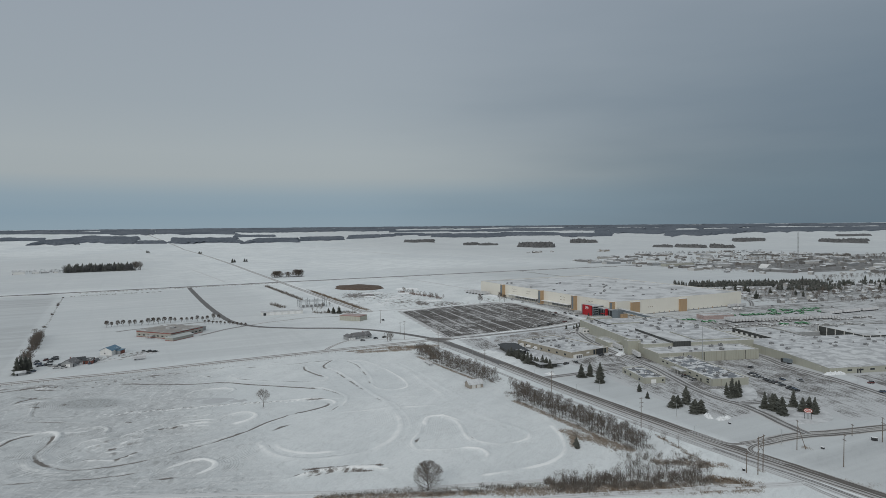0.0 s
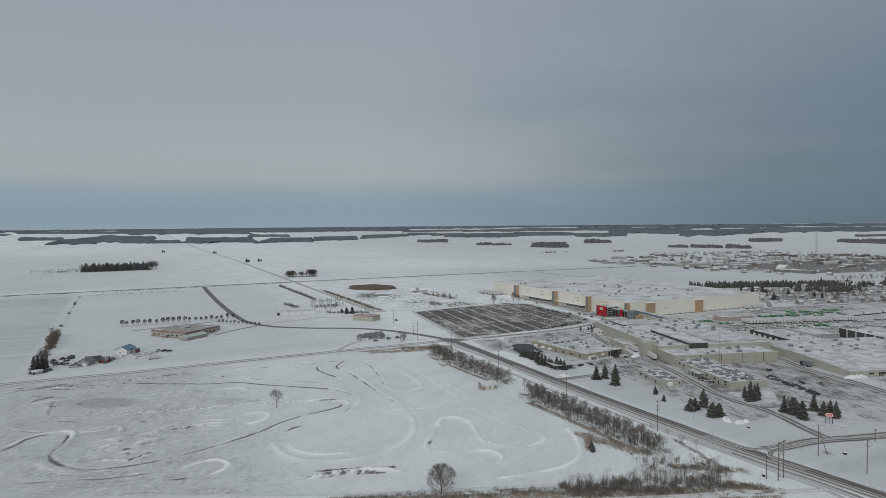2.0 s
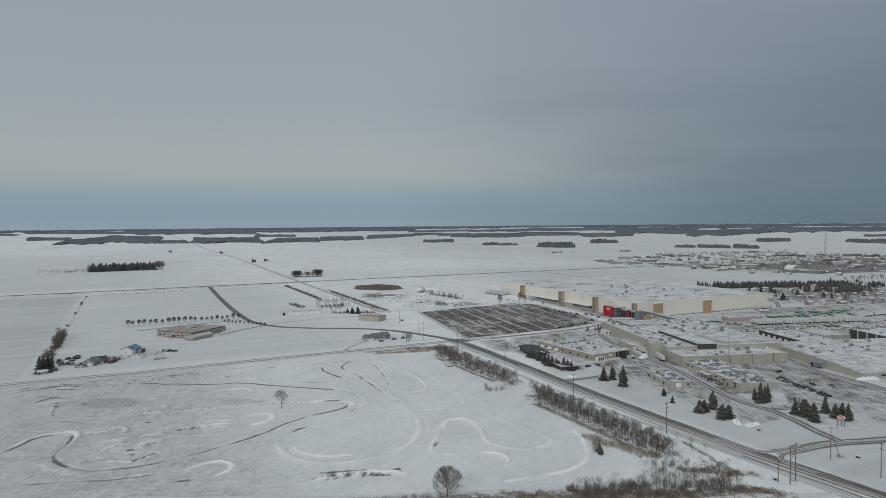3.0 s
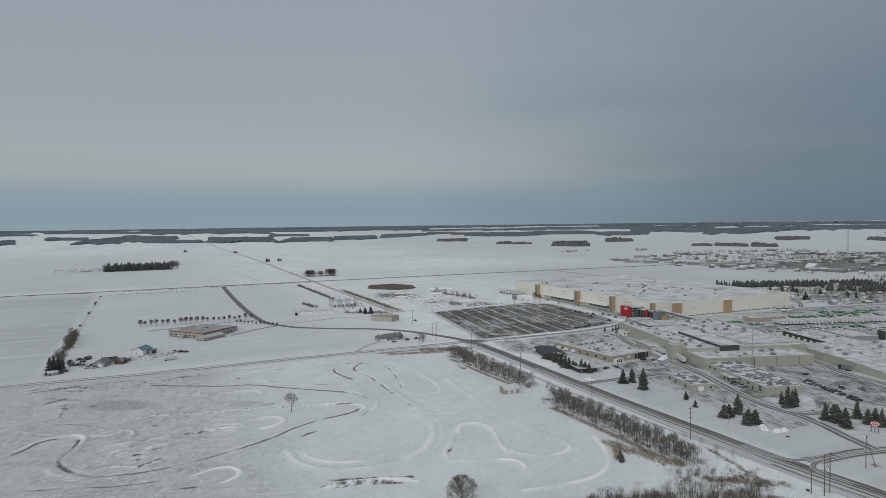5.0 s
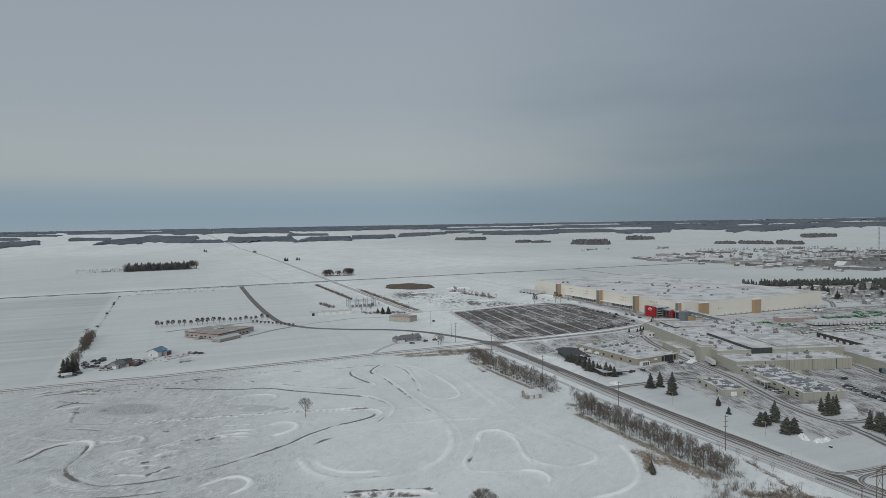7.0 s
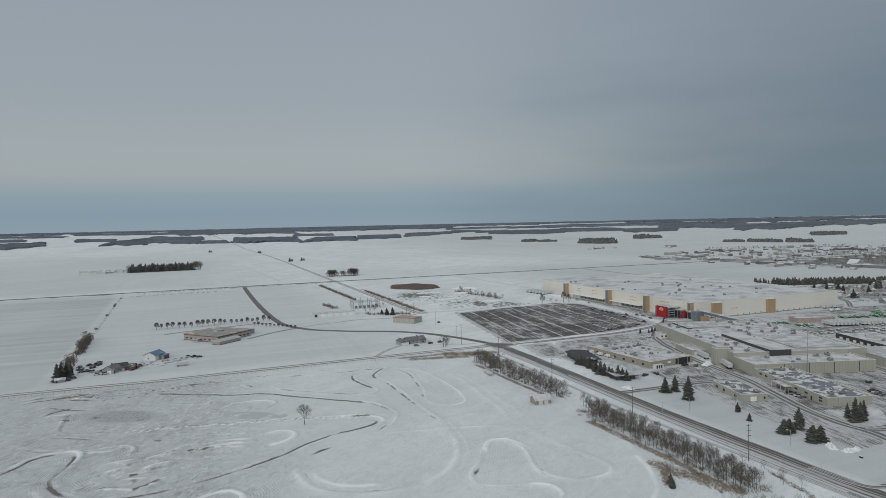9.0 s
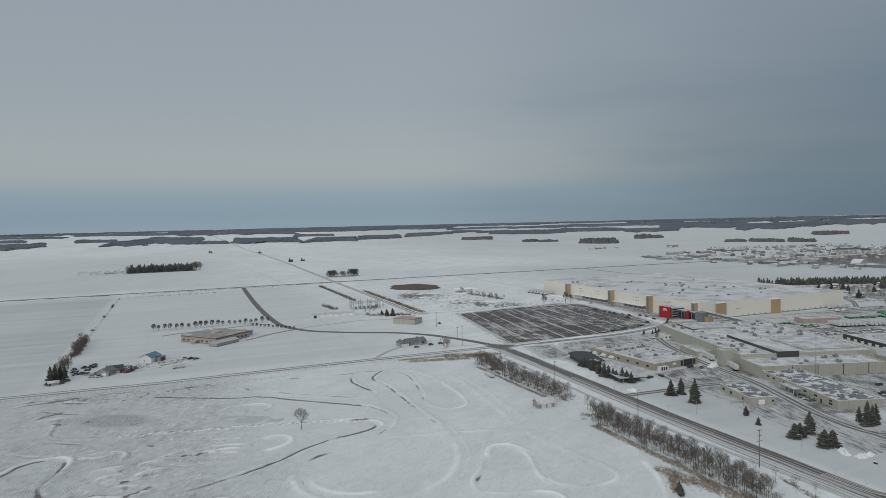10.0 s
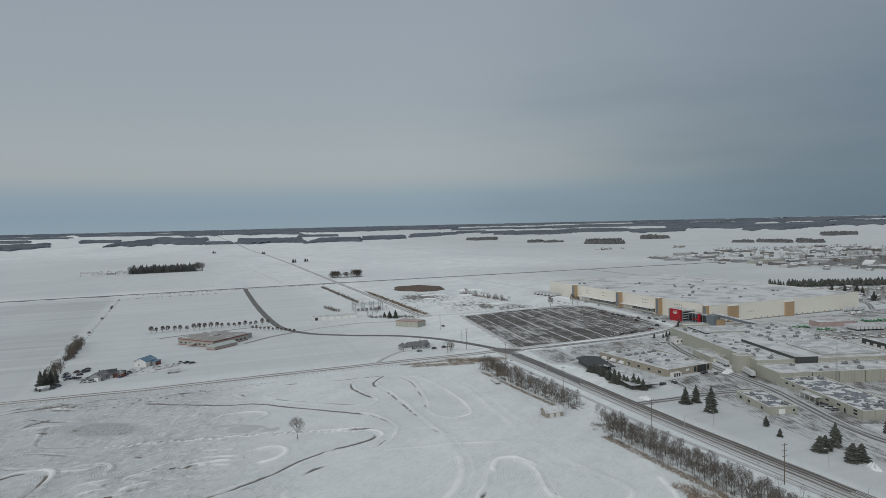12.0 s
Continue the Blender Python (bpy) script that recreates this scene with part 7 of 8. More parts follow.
treelets("bare scrub along the town ditch", (820, 490), (1010, 460), 80, 7, 3, 6, 302, "shelterbelt", "woods")
treelets("tall bare trees behind the radio mast", (1560, 1170), (2050, 990), 60, 22, 8, 14, 303, "shelterbelt", "woods")
treelets("dark spruces among the town trees", (880, 615), (975, 600), 26, 20, 8, 12, 305, "grove", "woods", **FIRS)
treelets("bare trees by the works", (1100, 700), (1310, 670), 40, 12, 5, 9, 306, "shelterbelt", "woods")
DOMES = []
for k in range(3):
    tv, tf, cv, cf = bare_tree_mesh(85 + k, 1.0, 0.46, limbs=11, forks=7, twigs=5, sprays=3, trunk_to=0.14, girth=1.9, fine=2.6, rise=0.35)
    DOMES.append(small(tv + cv, tf + [tuple(i + len(tv) for i in q) for q in cf]))
for k, (gx, gw, gn, gh) in enumerate(((266, 11, 8, 13.5), (288, 6, 3, 11.5), (309, 12, 9, 14.5))):
    treelets("leafless round grove of domed trees in open snow", (gx - gw * 0.6, 1288), (gx + gw * 0.6, 1287), gn, gw * 0.7, gh * 0.85, gh, 70 + k, "grove", "woods", DOMES, m_twig)
    treelets("lower trees on the edge of the round grove", (gx - gw, 1286), (gx + gw, 1285), gn // 2, gw * 0.8, gh * 0.5, gh * 0.7, 80 + k, "grove", "woods", DOMES, m_twig)
brush("bare undergrowth of the round grove", (258, 1288), (318, 1280), 24, 11, 1, 3, 6.0, 74, "grove", m_grove, "woods")
treelets("dark spruces of the farm grove", (-138, 1694), (2, 1700), 80, 15, 9, 21, 71, "grove", "woods", **FIRS)
treelets("leafless trees of the farm grove", (-140, 1690), (4, 1694), 90, 16, 11, 18, 72, "grove", "woods", material=m_grove)
treelets("tall leafless trees at the end of the farm grove", (4, 1694), (22, 1700), 12, 6, 17, 23, 75, "grove", "woods")
brush("undergrowth of the farm grove", (-140, 1682), (10, 1690), 70, 12, 3, 7, 6, 76, "grove", m_grove, "woods")
treelets("low bare trees round the farmstead", (-215, 1712), (-140, 1706), 18, 5, 5, 9, 73, "grove", "woods", material=m_grove)


# ---- houses, barns and sheds ----
def gabled(name, label, category, x, y, turn, w, d, h, rise, wall, roof, group="", eave=0.5, snow=None, windows=2, door=True, chimney=False):
    """A gabled building, ridge along its own x; origin at the middle of its floor."""
    b = thing(name, label, category, x, y, 0, turn, group)
    hw, hd = w / 2, d / 2
    part("wall", boxed(-hw, hw, -hd, -hd + 0.25, 0, h), wall, b)
    part("wall", boxed(-hw, hw, hd - 0.25, hd, 0, h), wall, b)
    for sx in (-1, 1):
        bm = bmesh.new()
        x0, x1 = (-hw, -hw + 0.25) if sx < 0 else (hw - 0.25, hw)
        pts = [(-hd + 0.26, 0), (hd - 0.26, 0), (hd - 0.26, h), (0, h + rise * 0.98), (-hd + 0.26, h)]
        a = [bm.verts.new((x0, p, z)) for p, z in pts]
        c = [bm.verts.new((x1, p, z)) for p, z in pts]
        bm.faces.new(a)
        bm.faces.new(c)
        for i in range(5):
            bm.faces.new((a[i], a[(i + 1) % 5], c[(i + 1) % 5], c[i]))
        bmesh.ops.recalc_face_normals(bm, faces=bm.faces[:])
        part("gable_wall", bm, wall, b)
    for sy in (-1, 1):
        bm = bmesh.new()
        k = rise / hd
        pts = [(0, h + rise), (sy * (hd + eave), h - eave * k), (sy * (hd + eave), h - eave * k + 0.2), (0, h + rise + 0.2)]
        a = [bm.verts.new((-hw - eave, p, z)) for p, z in pts]
        c = [bm.verts.new((hw + eave, p, z)) for p, z in pts]
        bm.faces.new(a)
        bm.faces.new(c)
        for i in range(4):
            bm.faces.new((a[i], a[(i + 1) % 4], c[(i + 1) % 4], c[i]))
        bmesh.ops.recalc_face_normals(bm, faces=bm.faces[:])
        part("roof_slope", bm, roof, b)
    for i in range(windows):
        window_in(b, "s", -hw + w * (i + 0.5) / max(windows, 1) - 0.6 + (0.9 if door and i == 0 else 0), 1.0, 1.3, 1.1, -hd - 0.003, m_trim)
        if i % 2 == 0:
            window_in(b, "w", -hd + d * (i + 0.6) / max(windows, 1) - 0.6, 1.0, 1.2, 1.1, -hw - 0.003, m_trim)
    if door:
        part("door", boxed(-hw + 0.6, -hw + 1.5, -hd - 0.06, -hd - 0.003, 0, 2.05), m_dark, b)
    if chimney:
        part("chimney", boxed(w * 0.15, w * 0.15 + 0.7, 0.4, 1.1, h + rise * 0.4, h + rise + 0.8), m_rust, b, "brick chimney")
    return b


# low school-like hall with red bands, a lean-to wing and a grey rear block
sc = thing("low_hall", "low beige hall with red bands and a broad grey-brown roof", "hall", 32.1, 632.0, 0, 41.5)
for nm, x0, x1, y0, y1, h, mt, lb in (("main_block", 0, 40, 0, 43.7, 5.6, m_stone, "grey-beige wall panels"), ("rear_block", 40.01, 51, 6, 22, 3.8, m_grey_wall, "low grey rear block"), ("side_block", 10, 28, 43.71, 49, 4.2, m_stone, "low side block")):
    w = part(nm, boxed(x0, x1, y0, y1, 0, h), mt, sc, lb)
    part("roof", boxed(x0 - 0.4, x1 + 0.4, y0 - 0.4, y1 + 0.4, h, h + 0.4), m_roof_brown, w, "grey-brown roof under thin snow")
    if nm != "rear_block":
        part("band", boxed(x0 - 0.06, x1 + 0.06, y0 - 0.06, y1 + 0.06, h - 0.95, h - 0.3), m_dull_red, w, "red band under the roof")
        part("plinth", boxed(x0 - 0.06, x1 + 0.06, y0 - 0.06, y1 + 0.06, 0, 0.4), m_dull_red, w, "red base course")
for k in range(7):
    window_in(sc, "w", 4 + k * 5.8, 1.5, 2.4, 1.2, -0.003, m_dark)
for k in range(4):
    window_in(sc, "s", 20.5 + k * 4.8, 1.5, 2.4, 1.2, -0.003, m_dark)
lean = part("lean_to_wing", boxed(-7.5, 17.5, -9.6, -0.02, 0, 2.7), m_stone, sc, "low wing with a pale metal roof")
bm = bmesh.new()
prism(bm, [(-10.0, 2.7), (-10.0, 2.95), (-4.6, 4.3), (-0.02, 3.5), (-0.02, 2.7)], -17.9, 7.9)
bmesh.ops.rotate(bm, verts=bm.verts[:], matrix=Matrix.Rotation(radians(90), 3, "Z"))
part("roof", bm, m_pale_metal, lean, "pale green-grey metal roof")
part("plinth", boxed(-7.56, 17.56, -9.66, -0.03, 0, 0.4), m_dull_red, lean, "red base course")
part("roof_hatch", boxed(20, 24, 18, 22, 6.0, 6.9, 0.08), m_unit, sc, "grey roof hatch")
part("canopy", boxed(-6.5, -0.02, 20, 25, 2.6, 2.9), m_roof_snow, sc, "snowy porch roof")
for y in (20.3, 24.5):
    part("post", boxed(-6.2, -6.0, y, y + 0.2, 0, 2.6), m_trim, sc)

# farmyard
gh = gabled("farmhouse", "small grey gabled house with a pale garage", "house", -43, 548, 68, 10.5, 8.6, 3.0, 2.5, m_grey_wall, m_roof_shingle, chimney=True, windows=1)
part("garage_door", boxed(-5.35, -5.253, -2.4, 0.6, 0, 2.3), m_white, gh, "white garage door")
gabled("outbuilding", "dark red shed in the farmyard", "shed", -31, 552, -8, 7, 6, 2.8, 1.4, m_rust, m_roof_black, windows=1)
gabled("outbuilding", "low grey shed behind the farmhouse", "shed", -38, 562, 10, 8, 5, 2.4, 1.2, m_grey_wall, m_roof_black, windows=0)
barn = gabled("barn", "pale pole barn with a blue metal roof", "barn", -17, 584, 60, 12.5, 10, 4.0, 2.4, m_white_wall, m_blue_roof, windows=1, door=False)
bl = part("lean_to", boxed(-1.0, 6.0, -9.0, -5.02, 0, 3.0), m_grey_wall, barn, "grey lean-to")
part("door", boxed(-0.6, 5.6, -9.08, -9.003, 0, 2.6), m_rust, bl, "rusty doors")
part("roof", boxed(-1.3, 6.3, -9.5, -5.02, 3.0, 3.3), m_blue_roof, bl)
gabled("outbuilding", "snow-covered low shed by the spruces", "shed", -72.5, 531, 10, 6, 4, 2.0, 0.9, m_grey_wall, m_roof_snow, windows=0)
gabled("field_shed", "small pale utility shed with two white doors on the snow", "shed", 195.8, 348.2, -4, 9.6, 7.0, 2.7, 2.1, m_tanshed, m_roof_snow, windows=0, door=False)
fs = bpy.data.objects["field_shed"]
for k in (-2.9, 0.6):
    part("door", boxed(k, k + 2.4, -3.57, -3.503, 0, 2.3), m_trim, fs, "pale roll-up door")

# ranch house by the bend
rh = gabled("ranch_house", "grey-roofed ranch house with a four-door garage", "house", 190, 553, 8, 17, 10, 2.8, 2.3, m_grey_wall, m_roof_shingle, windows=2, chimney=True)
gg = part("garage", boxed(-16, -8.52, -7, 3, 0, 2.8), m_grey_wall, rh, "grey garage wing")
for k in range(4):
    part("garage_door", boxed(-15.7 + k * 1.8, -14.2 + k * 1.8, -7.08, -7.003, 0, 2.1), m_white, gg)
part("roof", prism(bmesh.new(), [(-16.5, 2.8), (-12.2, 4.8), (-8.0, 2.8)], -7.6, 3.4), m_roof_shingle, gg, "dark shingled roof")
wing = part("wing", boxed(1, 7, -8.5, -5.02, 0, 2.7), m_grey_wall, rh, "front wing")
part("roof", prism(bmesh.new(), [(0.4, 2.7), (4.0, 4.6), (7.6, 2.7)], -9.1, -1.0), m_roof_shingle, wing, "dark shingled roof")
window_in(rh, "s", 2.9, 1.0, 2.2, 1.3, -8.503)

# tan depot and long white shed near the section road
tb = thing("tan_depot", "sand-coloured flat depot with a red roof edge", "depot", 205, 666, 0, -50)
part("wall", boxed(0, 26, 0, 15, 0, 5.2), m_beige, tb)
part("roof", boxed(-0.2, 26.2, -0.2, 15.2, 5.2, 5.55), m_faded_red, tb, "faded red roof edge")
part("cover", boxed(0.5, 25.5, 0.5, 14.5, 5.55, 5.8), m_pink, tb, "faded reddish roof")
for k in range(7):
    part("panel_joint", boxed(3 + k * 3, 3.12 + k * 3, -0.05, -0.003, 0.1, 5.1), m_trim, tb)
lw = thing("white_shed", "long low white shed with wide doors", "shed", 135, 743.5, 0, -4)
part("wall", boxed(0, 48, 0, 10, 0, 4.0), m_white_wall, lw)
part("roof", prism(bmesh.new(), [(-0.4, 4.0), (-0.4, 4.3), (48.4, 4.3), (48.4, 4.0)], -0.6, 10.6), m_roof_snow, lw, "snowy roof")
for k in range(5):
    part("door", boxed(9 + k * 7.8, 14 + k * 7.8, -0.08, -0.003, 0, 3.3), m_white, lw, "white shed door")
# dark sheet on the wall stands for the shade inside an open bay
part("door", boxed(2, 5, -0.08, -0.003, 0, 3), m_dark, lw, "dark sheet in place of a shaded open bay")


# substation
sb = thing("substation", "fenced steel lattice substation", "substation", 192, 788, 0, 0)
for i in range(4):
    for j in range(3):
        x, y = i * 11, j * 9
        bm = bmesh.new()
        h = 9 + (i + j) % 3 * 1.5
        for ox, oy in ((-0.5, -0.5), (0.5, -0.5), (0.5, 0.5), (-0.5, 0.5)):
            tube(bm, (x + ox, y + oy, 0), (x + ox * 0.5, y + oy * 0.5, h), 0.12, 0.1, 4)
        for k in range(5):
            tube(bm, (x - 0.45, y - 0.45, h * k / 5), (x + 0.4, y + 0.4, h * (k + 1) / 5), 0.06, 0.06, 4)
        part("mast", bm, m_steel, sb)
    part("beam", tube(bmesh.new(), (i * 11, 0, 8.6), (i * 11, 18, 8.6), 0.25, 0.25, 4), m_steel, sb)
for j in range(3):
    part("beam", tube(bmesh.new(), (0, j * 9, 7.6), (33, j * 9, 7.6), 0.22, 0.22, 4), m_steel, sb)
for k in range(6):
    part("transformer", boxed(3 + k * 5.2, 5.6 + k * 5.2, 3.5, 6.5, 0, 3.2, 0.1), m_unit, sb, "grey transformer tank")
for k in range(16):
    part("fence_post", boxed(-4 + k * 2.9, -3.9 + k * 2.9, -5.05, -4.95, 0, 2.2), m_steel, sb)
for z in (0.2, 1.2, 2.15):
    part("fence_rail", boxed(-4, 39.6, -5.02, -4.98, z, z + 0.05), m_steel, sb)

# earthworks beyond the lot
hp = thing("soil_heap", "long brown heap of bare soil", "heap", 340, 997)
bm = bmesh.new()
bmesh.ops.create_uvsphere(bm, u_segments=28, v_segments=10, radius=1.0)
for v in bm.verts:
    k = 1 + 0.12 * math.sin(v.co.x * 7 + 1) * math.cos(v.co.y * 5)
    v.co = Vector((v.co.x * 38 * k, v.co.y * 48 * k, max(v.co.z, -0.1) * 3.4 * k))
bmesh.ops.rotate(bm, verts=bm.verts[:], matrix=Matrix.Rotation(radians(12), 3, "Z"))
part("mound", bm, m_soil, hp)
pd = thing("frozen_pond", "flat grey ice of a small frozen pond", "pond", 43.5, 394.5, 0.0, -28)
bm = bmesh.new()
bmesh.ops.create_circle(bm, cap_ends=True, segments=40, radius=1.0)
for v in bm.verts:
    k = 1 + 0.08 * math.sin(math.atan2(v.co.y, v.co.x) * 3 + 0.5)
    v.co = Vector((v.co.x * 18.5 * k, v.co.y * 6.2 * k, 0.22))
bmesh.ops.extrude_face_region(bm, geom=bm.faces[:])
for v in list(bm.verts)[:40]:
    v.co.z = -0.6
bmesh.ops.recalc_face_normals(bm, faces=bm.faces[:])
part("ice", bm, m_ice, pd)


# ---- ploughed snow ----
def snow_pile(x, y, w, d, h, turn, seed, label="lumpy heap of ploughed snow"):
    r = np.random.RandomState(seed)
    t = thing("snow_pile", label, "snow pile", x, y, -0.1, turn, "snow piles")
    n, k = 22, 12
    off = r.rand(n + 1, k + 1)
    v, f = [], []
    for i in range(n + 1):
        for j in range(k + 1):
            a, b = i / n * 2 - 1, j / k * 2 - 1
            e = max(0.0, 1 - a ** 4) * max(0.0, 1 - b * b)
            v.append((a * w / 2 + (off[i, j] - 0.5) * w / n * 0.7, b * d / 2 + (off[j % n, i % k] - 0.5) * d / k * 0.7, h * e * (0.3 + 1.1 * off[i, j])))
    for i in range(n):
        for j in range(k):
            q = i * (k + 1) + j
            f.append((q, q + k + 1, q + k + 2, q + 1))
    raw("mound", v, f, m_bank, t)
    return t


for k, (x, y, w, d, h, tn) in enumerate(((278, 227.5, 5, 3.2, 1.5, -20), (276.3, 234, 7, 3.6, 1.6, 60), (283, 227.5, 5, 3, 1.3, 15), (330, 513, 30, 1.8, 0.6, 2), (346, 378, 10, 5, 2.2, 20), (366, 183, 16, 6, 2.8, -12), (428, 259, 18, 3.5, 2.0, -15), (270, 500, 20, 2, 0.7, 0), (300, 703, 30, 2.4, 0.7, 6), (470, 770, 5, 60, 1.5, 0))):
    snow_pile(x, y, w, d, h, tn, k)
for k, (x, y, w, d, h, tn) in enumerate(((340, 448, 20, 4, 1.6, 0), (446, 262, 14, 3, 1.5, -17), (330, 820, 40, 8, 1.5, 10), (380, 870, 44, 8, 1.8, -20), (300, 780, 30, 7, 1.3, 20), (370, 770, 28, 6, 1.2, -10), (400, 930, 40, 9, 2.2, -30), (345, 845, 24, 7, 1.4, 35), (310, 860, 20, 6, 1.2, -15), (330, 900, 40, 8, 1.6, 0), (259, 352, 4, 9, 1.3, 10))):
    snow_pile(x, y, w, d, h, tn, 40 + k)


def windrow(course_, w, h, seed, label="lumpy windrow of ploughed snow along the road"):
    """A long low bank of ploughed snow, uneven in height and width and broken here and there."""
    rough_line = smooth(course_, 24)
    run = np.r_[0, np.cumsum(np.linalg.norm(np.diff(rough_line, axis=0), axis=1))]
    at = np.arange(0, run[-1], 1.6)
    line = np.stack([np.interp(at, run, rough_line[:, 0]), np.interp(at, run, rough_line[:, 1])], -1)
    r = np.random.RandomState(seed)
    d = np.gradient(line, axis=0)
    d /= np.linalg.norm(d, axis=1)[:, None]
    side = np.stack([-d[:, 1], d[:, 0]], -1)
    swell = np.clip(0.75 + 0.8 * grid_noise(at, at * 0, 16.0, seed) + 0.5 * grid_noise(at, at * 0, 5.0, seed + 50), 0.0, 1.6)
    v, f = [], []
    for i, p in enumerate(line):
        e = swell[i] * r.uniform(0.5, 1.2)
        drift_ = r.uniform(-0.5, 0.5)
        for c, z in ((-1, -0.06), (-0.5, 0.7), (0, 1), (0.5, 0.6), (1, -0.06)):
            q = p + side[i] * (drift_ + c * w / 2 * r.uniform(0.6, 1.2) * (0.4 + 0.6 * swell[i]))
            v.append((q[0], q[1], z * h * e - 0.03))
    for i in range(len(line) - 1):
        for j in range(4):
            k = i * 5 + j
            f.append((k, k + 1, k + 6, k + 5))
    t = thing("snow_pile", label, "snow pile", 0, 0, 0, 0, "snow piles")
    raw("mound", v, f, m_bank, t)
    return t


windrow([(256, 1140), (255, 1080), (254, 1000), (253.5, 960)], 3, 0.7, 1)
windrow([(266, 560), (261, 540), (262, 524)], 2.5, 0.6, 2, "lumpy windrow along the parking lot")
windrow([(296, 699), (350, 709), (395, 714), (430, 718)], 2.0, 0.5, 3, "lumpy windrow along the parking lot")
windrow([(300, 511), (364, 513), (420, 524), (436, 530)], 1.6, 0.4, 4, "lumpy windrow along the parking lot")
windrow([(240, 1000), (240.5, 920), (241, 840), (240.5, 760)], 2.4, 0.5, 7)


# ---- vehicles ----
def car(x, y, turn, long_=False, group="parked cars"):
    c = thing("parked_car", "parked car with snow-dusted paint" if not long_ else "parked pickup truck with snow-dusted paint", "car" if not long_ else "pickup", x, y, 0, turn, group)
    L, W = (5.6, 1.95) if long_ else (4.6, 1.8)
    h = 0.85
    body = part("body", boxed(-L / 2, L / 2, -W / 2, W / 2, 0.35, h + 0.15, 0.12), m_car, c)
    x0, x1 = (-L * 0.02, L * 0.3) if long_ else (-L * 0.36, L * 0.24)
    cab = part("cabin", prism(bmesh.new(), [(x0, 0.98), (x0 + 0.35, 1.6), (x1 - 0.55, 1.6), (x1, 0.98)], -W * 0.43, W * 0.43), m_glass, c, "dark windows")
    part("roof", boxed(x0 + 0.3, x1 - 0.5, -W * 0.42, W * 0.42, 1.6, 1.68, 0.03), m_car, cab)
    for wx in (-L * 0.3, L * 0.31):
        for wy in (-W / 2, W / 2):
            part("wheel", tube(bmesh.new(), (wx, wy - 0.11, 0.34), (wx, wy + 0.11, 0.34), 0.34, 0.34, 10), m_rubber, c)
    return c


car0, truck0 = car(-900, -1100, 0), car(-900, -1110, 0, True)
rng = random.Random(21)


def park(x, y, turn):
    t = copy_thing(car0 if rng.random() < 0.72 else truck0, pose(x, y, 0.06, 0, 0, turn + rng.uniform(-3, 3) + rng.choice((0, 180))))
    return t


for k in range(15):
    if k not in (4, 11):
        park(378.5 - 0.94 * k, 285.5 - 2.95 * k, PT)
for k in range(4):
    park(*pl(4.2 + 0.2 * k, -74 - k * 3.4), PT)
for a, b, t in ((111, -114, 0), (131, -116, 0), (137, -117, 0), (150, -112, 0), (64, -60, 20), (62, -95, 90), (71, -100, 90), (100, -134, 0)):
    park(*pl(a, b), PT + t)
for x, y, t in ((331, 383, 10), (336, 378, 30), (402, 561, 90), (411, 533, 10), (360, 521, 0), (431, 579, 90), (429, 546, 80), (371, 523, 5), (385, 527, 80), (388, 528, 80), (391, 529, 80), (448, 559, 90), (442, 590, 90), (440, 600, 90), (438, 610, 88), (437, 617, 90), (436, 624, 90), (434, 640, 90)):
    park(x, y, t)
for x, y, t in ((290, 428, 40), (294, 440, 0), (297, 372, 80), (300, 452, 20), (303, 449, 20), (-98, 1155, 0), (59, 1159, 0), (246, 640, 90), (200, 540, 15), (209, 541, 10), (186, 536, 5), (463, 690, 90), (466, 720, 90), (288, 372, 20), (452, 575, 90), (450, 583, 90)):
    park(x, y, t)
for k in range(11):
    park(-68 + k * 1.5 + rng.uniform(-3, 3), 566 + k * 1.6 + rng.uniform(-6, 8), rng.uniform(20, 60))
for x, y, t in ((-64, 557, 30), (-61, 559, 40), (-58, 558, 20), (-50, 553, 60), (-52, 543, 10), (-47, 542, 15), (-30, 549, 80), (-27, 553, 70), (-26, 560, 20), (-68.5, 533, 10), (-66, 538, 30), (8, 579, 20), (12, 577, 10), (16, 574, 15)):
    park(x, y, t)
for k in range(14):
    park(640 + rng.uniform(0, 300), 470 + rng.uniform(-60, 60), rng.uniform(0, 180))


def van(x, y, turn):
    c = thing("delivery_van", "white delivery van parked beside the brick office", "van", x, y, 0.05, turn, "delivery vans")
    part("body", boxed(-2.6, 1.2, -1.0, 1.0, 0.45, 2.5, 0.1), m_white, c)
    nose = part("cab", prism(bmesh.new(), [(1.21, 0.45), (2.7, 0.45), (2.7, 1.15), (1.9, 1.9), (1.21, 2.1)], -0.97, 0.97), m_white, c)
    part("windscreen", prism(bmesh.new(), [(2.0, 1.86), (2.03, 1.88), (2.66, 1.25), (2.63, 1.22)], -0.85, 0.85), m_glass, nose, "dark windscreen")
    for wx in (-1.7, 1.7):
        for wy in (-0.95, 0.95):
            part("wheel", tube(bmesh.new(), (wx, wy - 0.12, 0.38), (wx, wy + 0.12, 0.38), 0.38, 0.38, 10), m_rubber, c)
    return c


van0 = van(299, 437, 100)
for x, y, t in ((300.5, 429, 96), (302, 421, 98), (298, 446, 80), (652, 507, 5), (644, 508, 8)):
    copy_thing(van0, pose(x, y, 0.05, 0, 0, t))


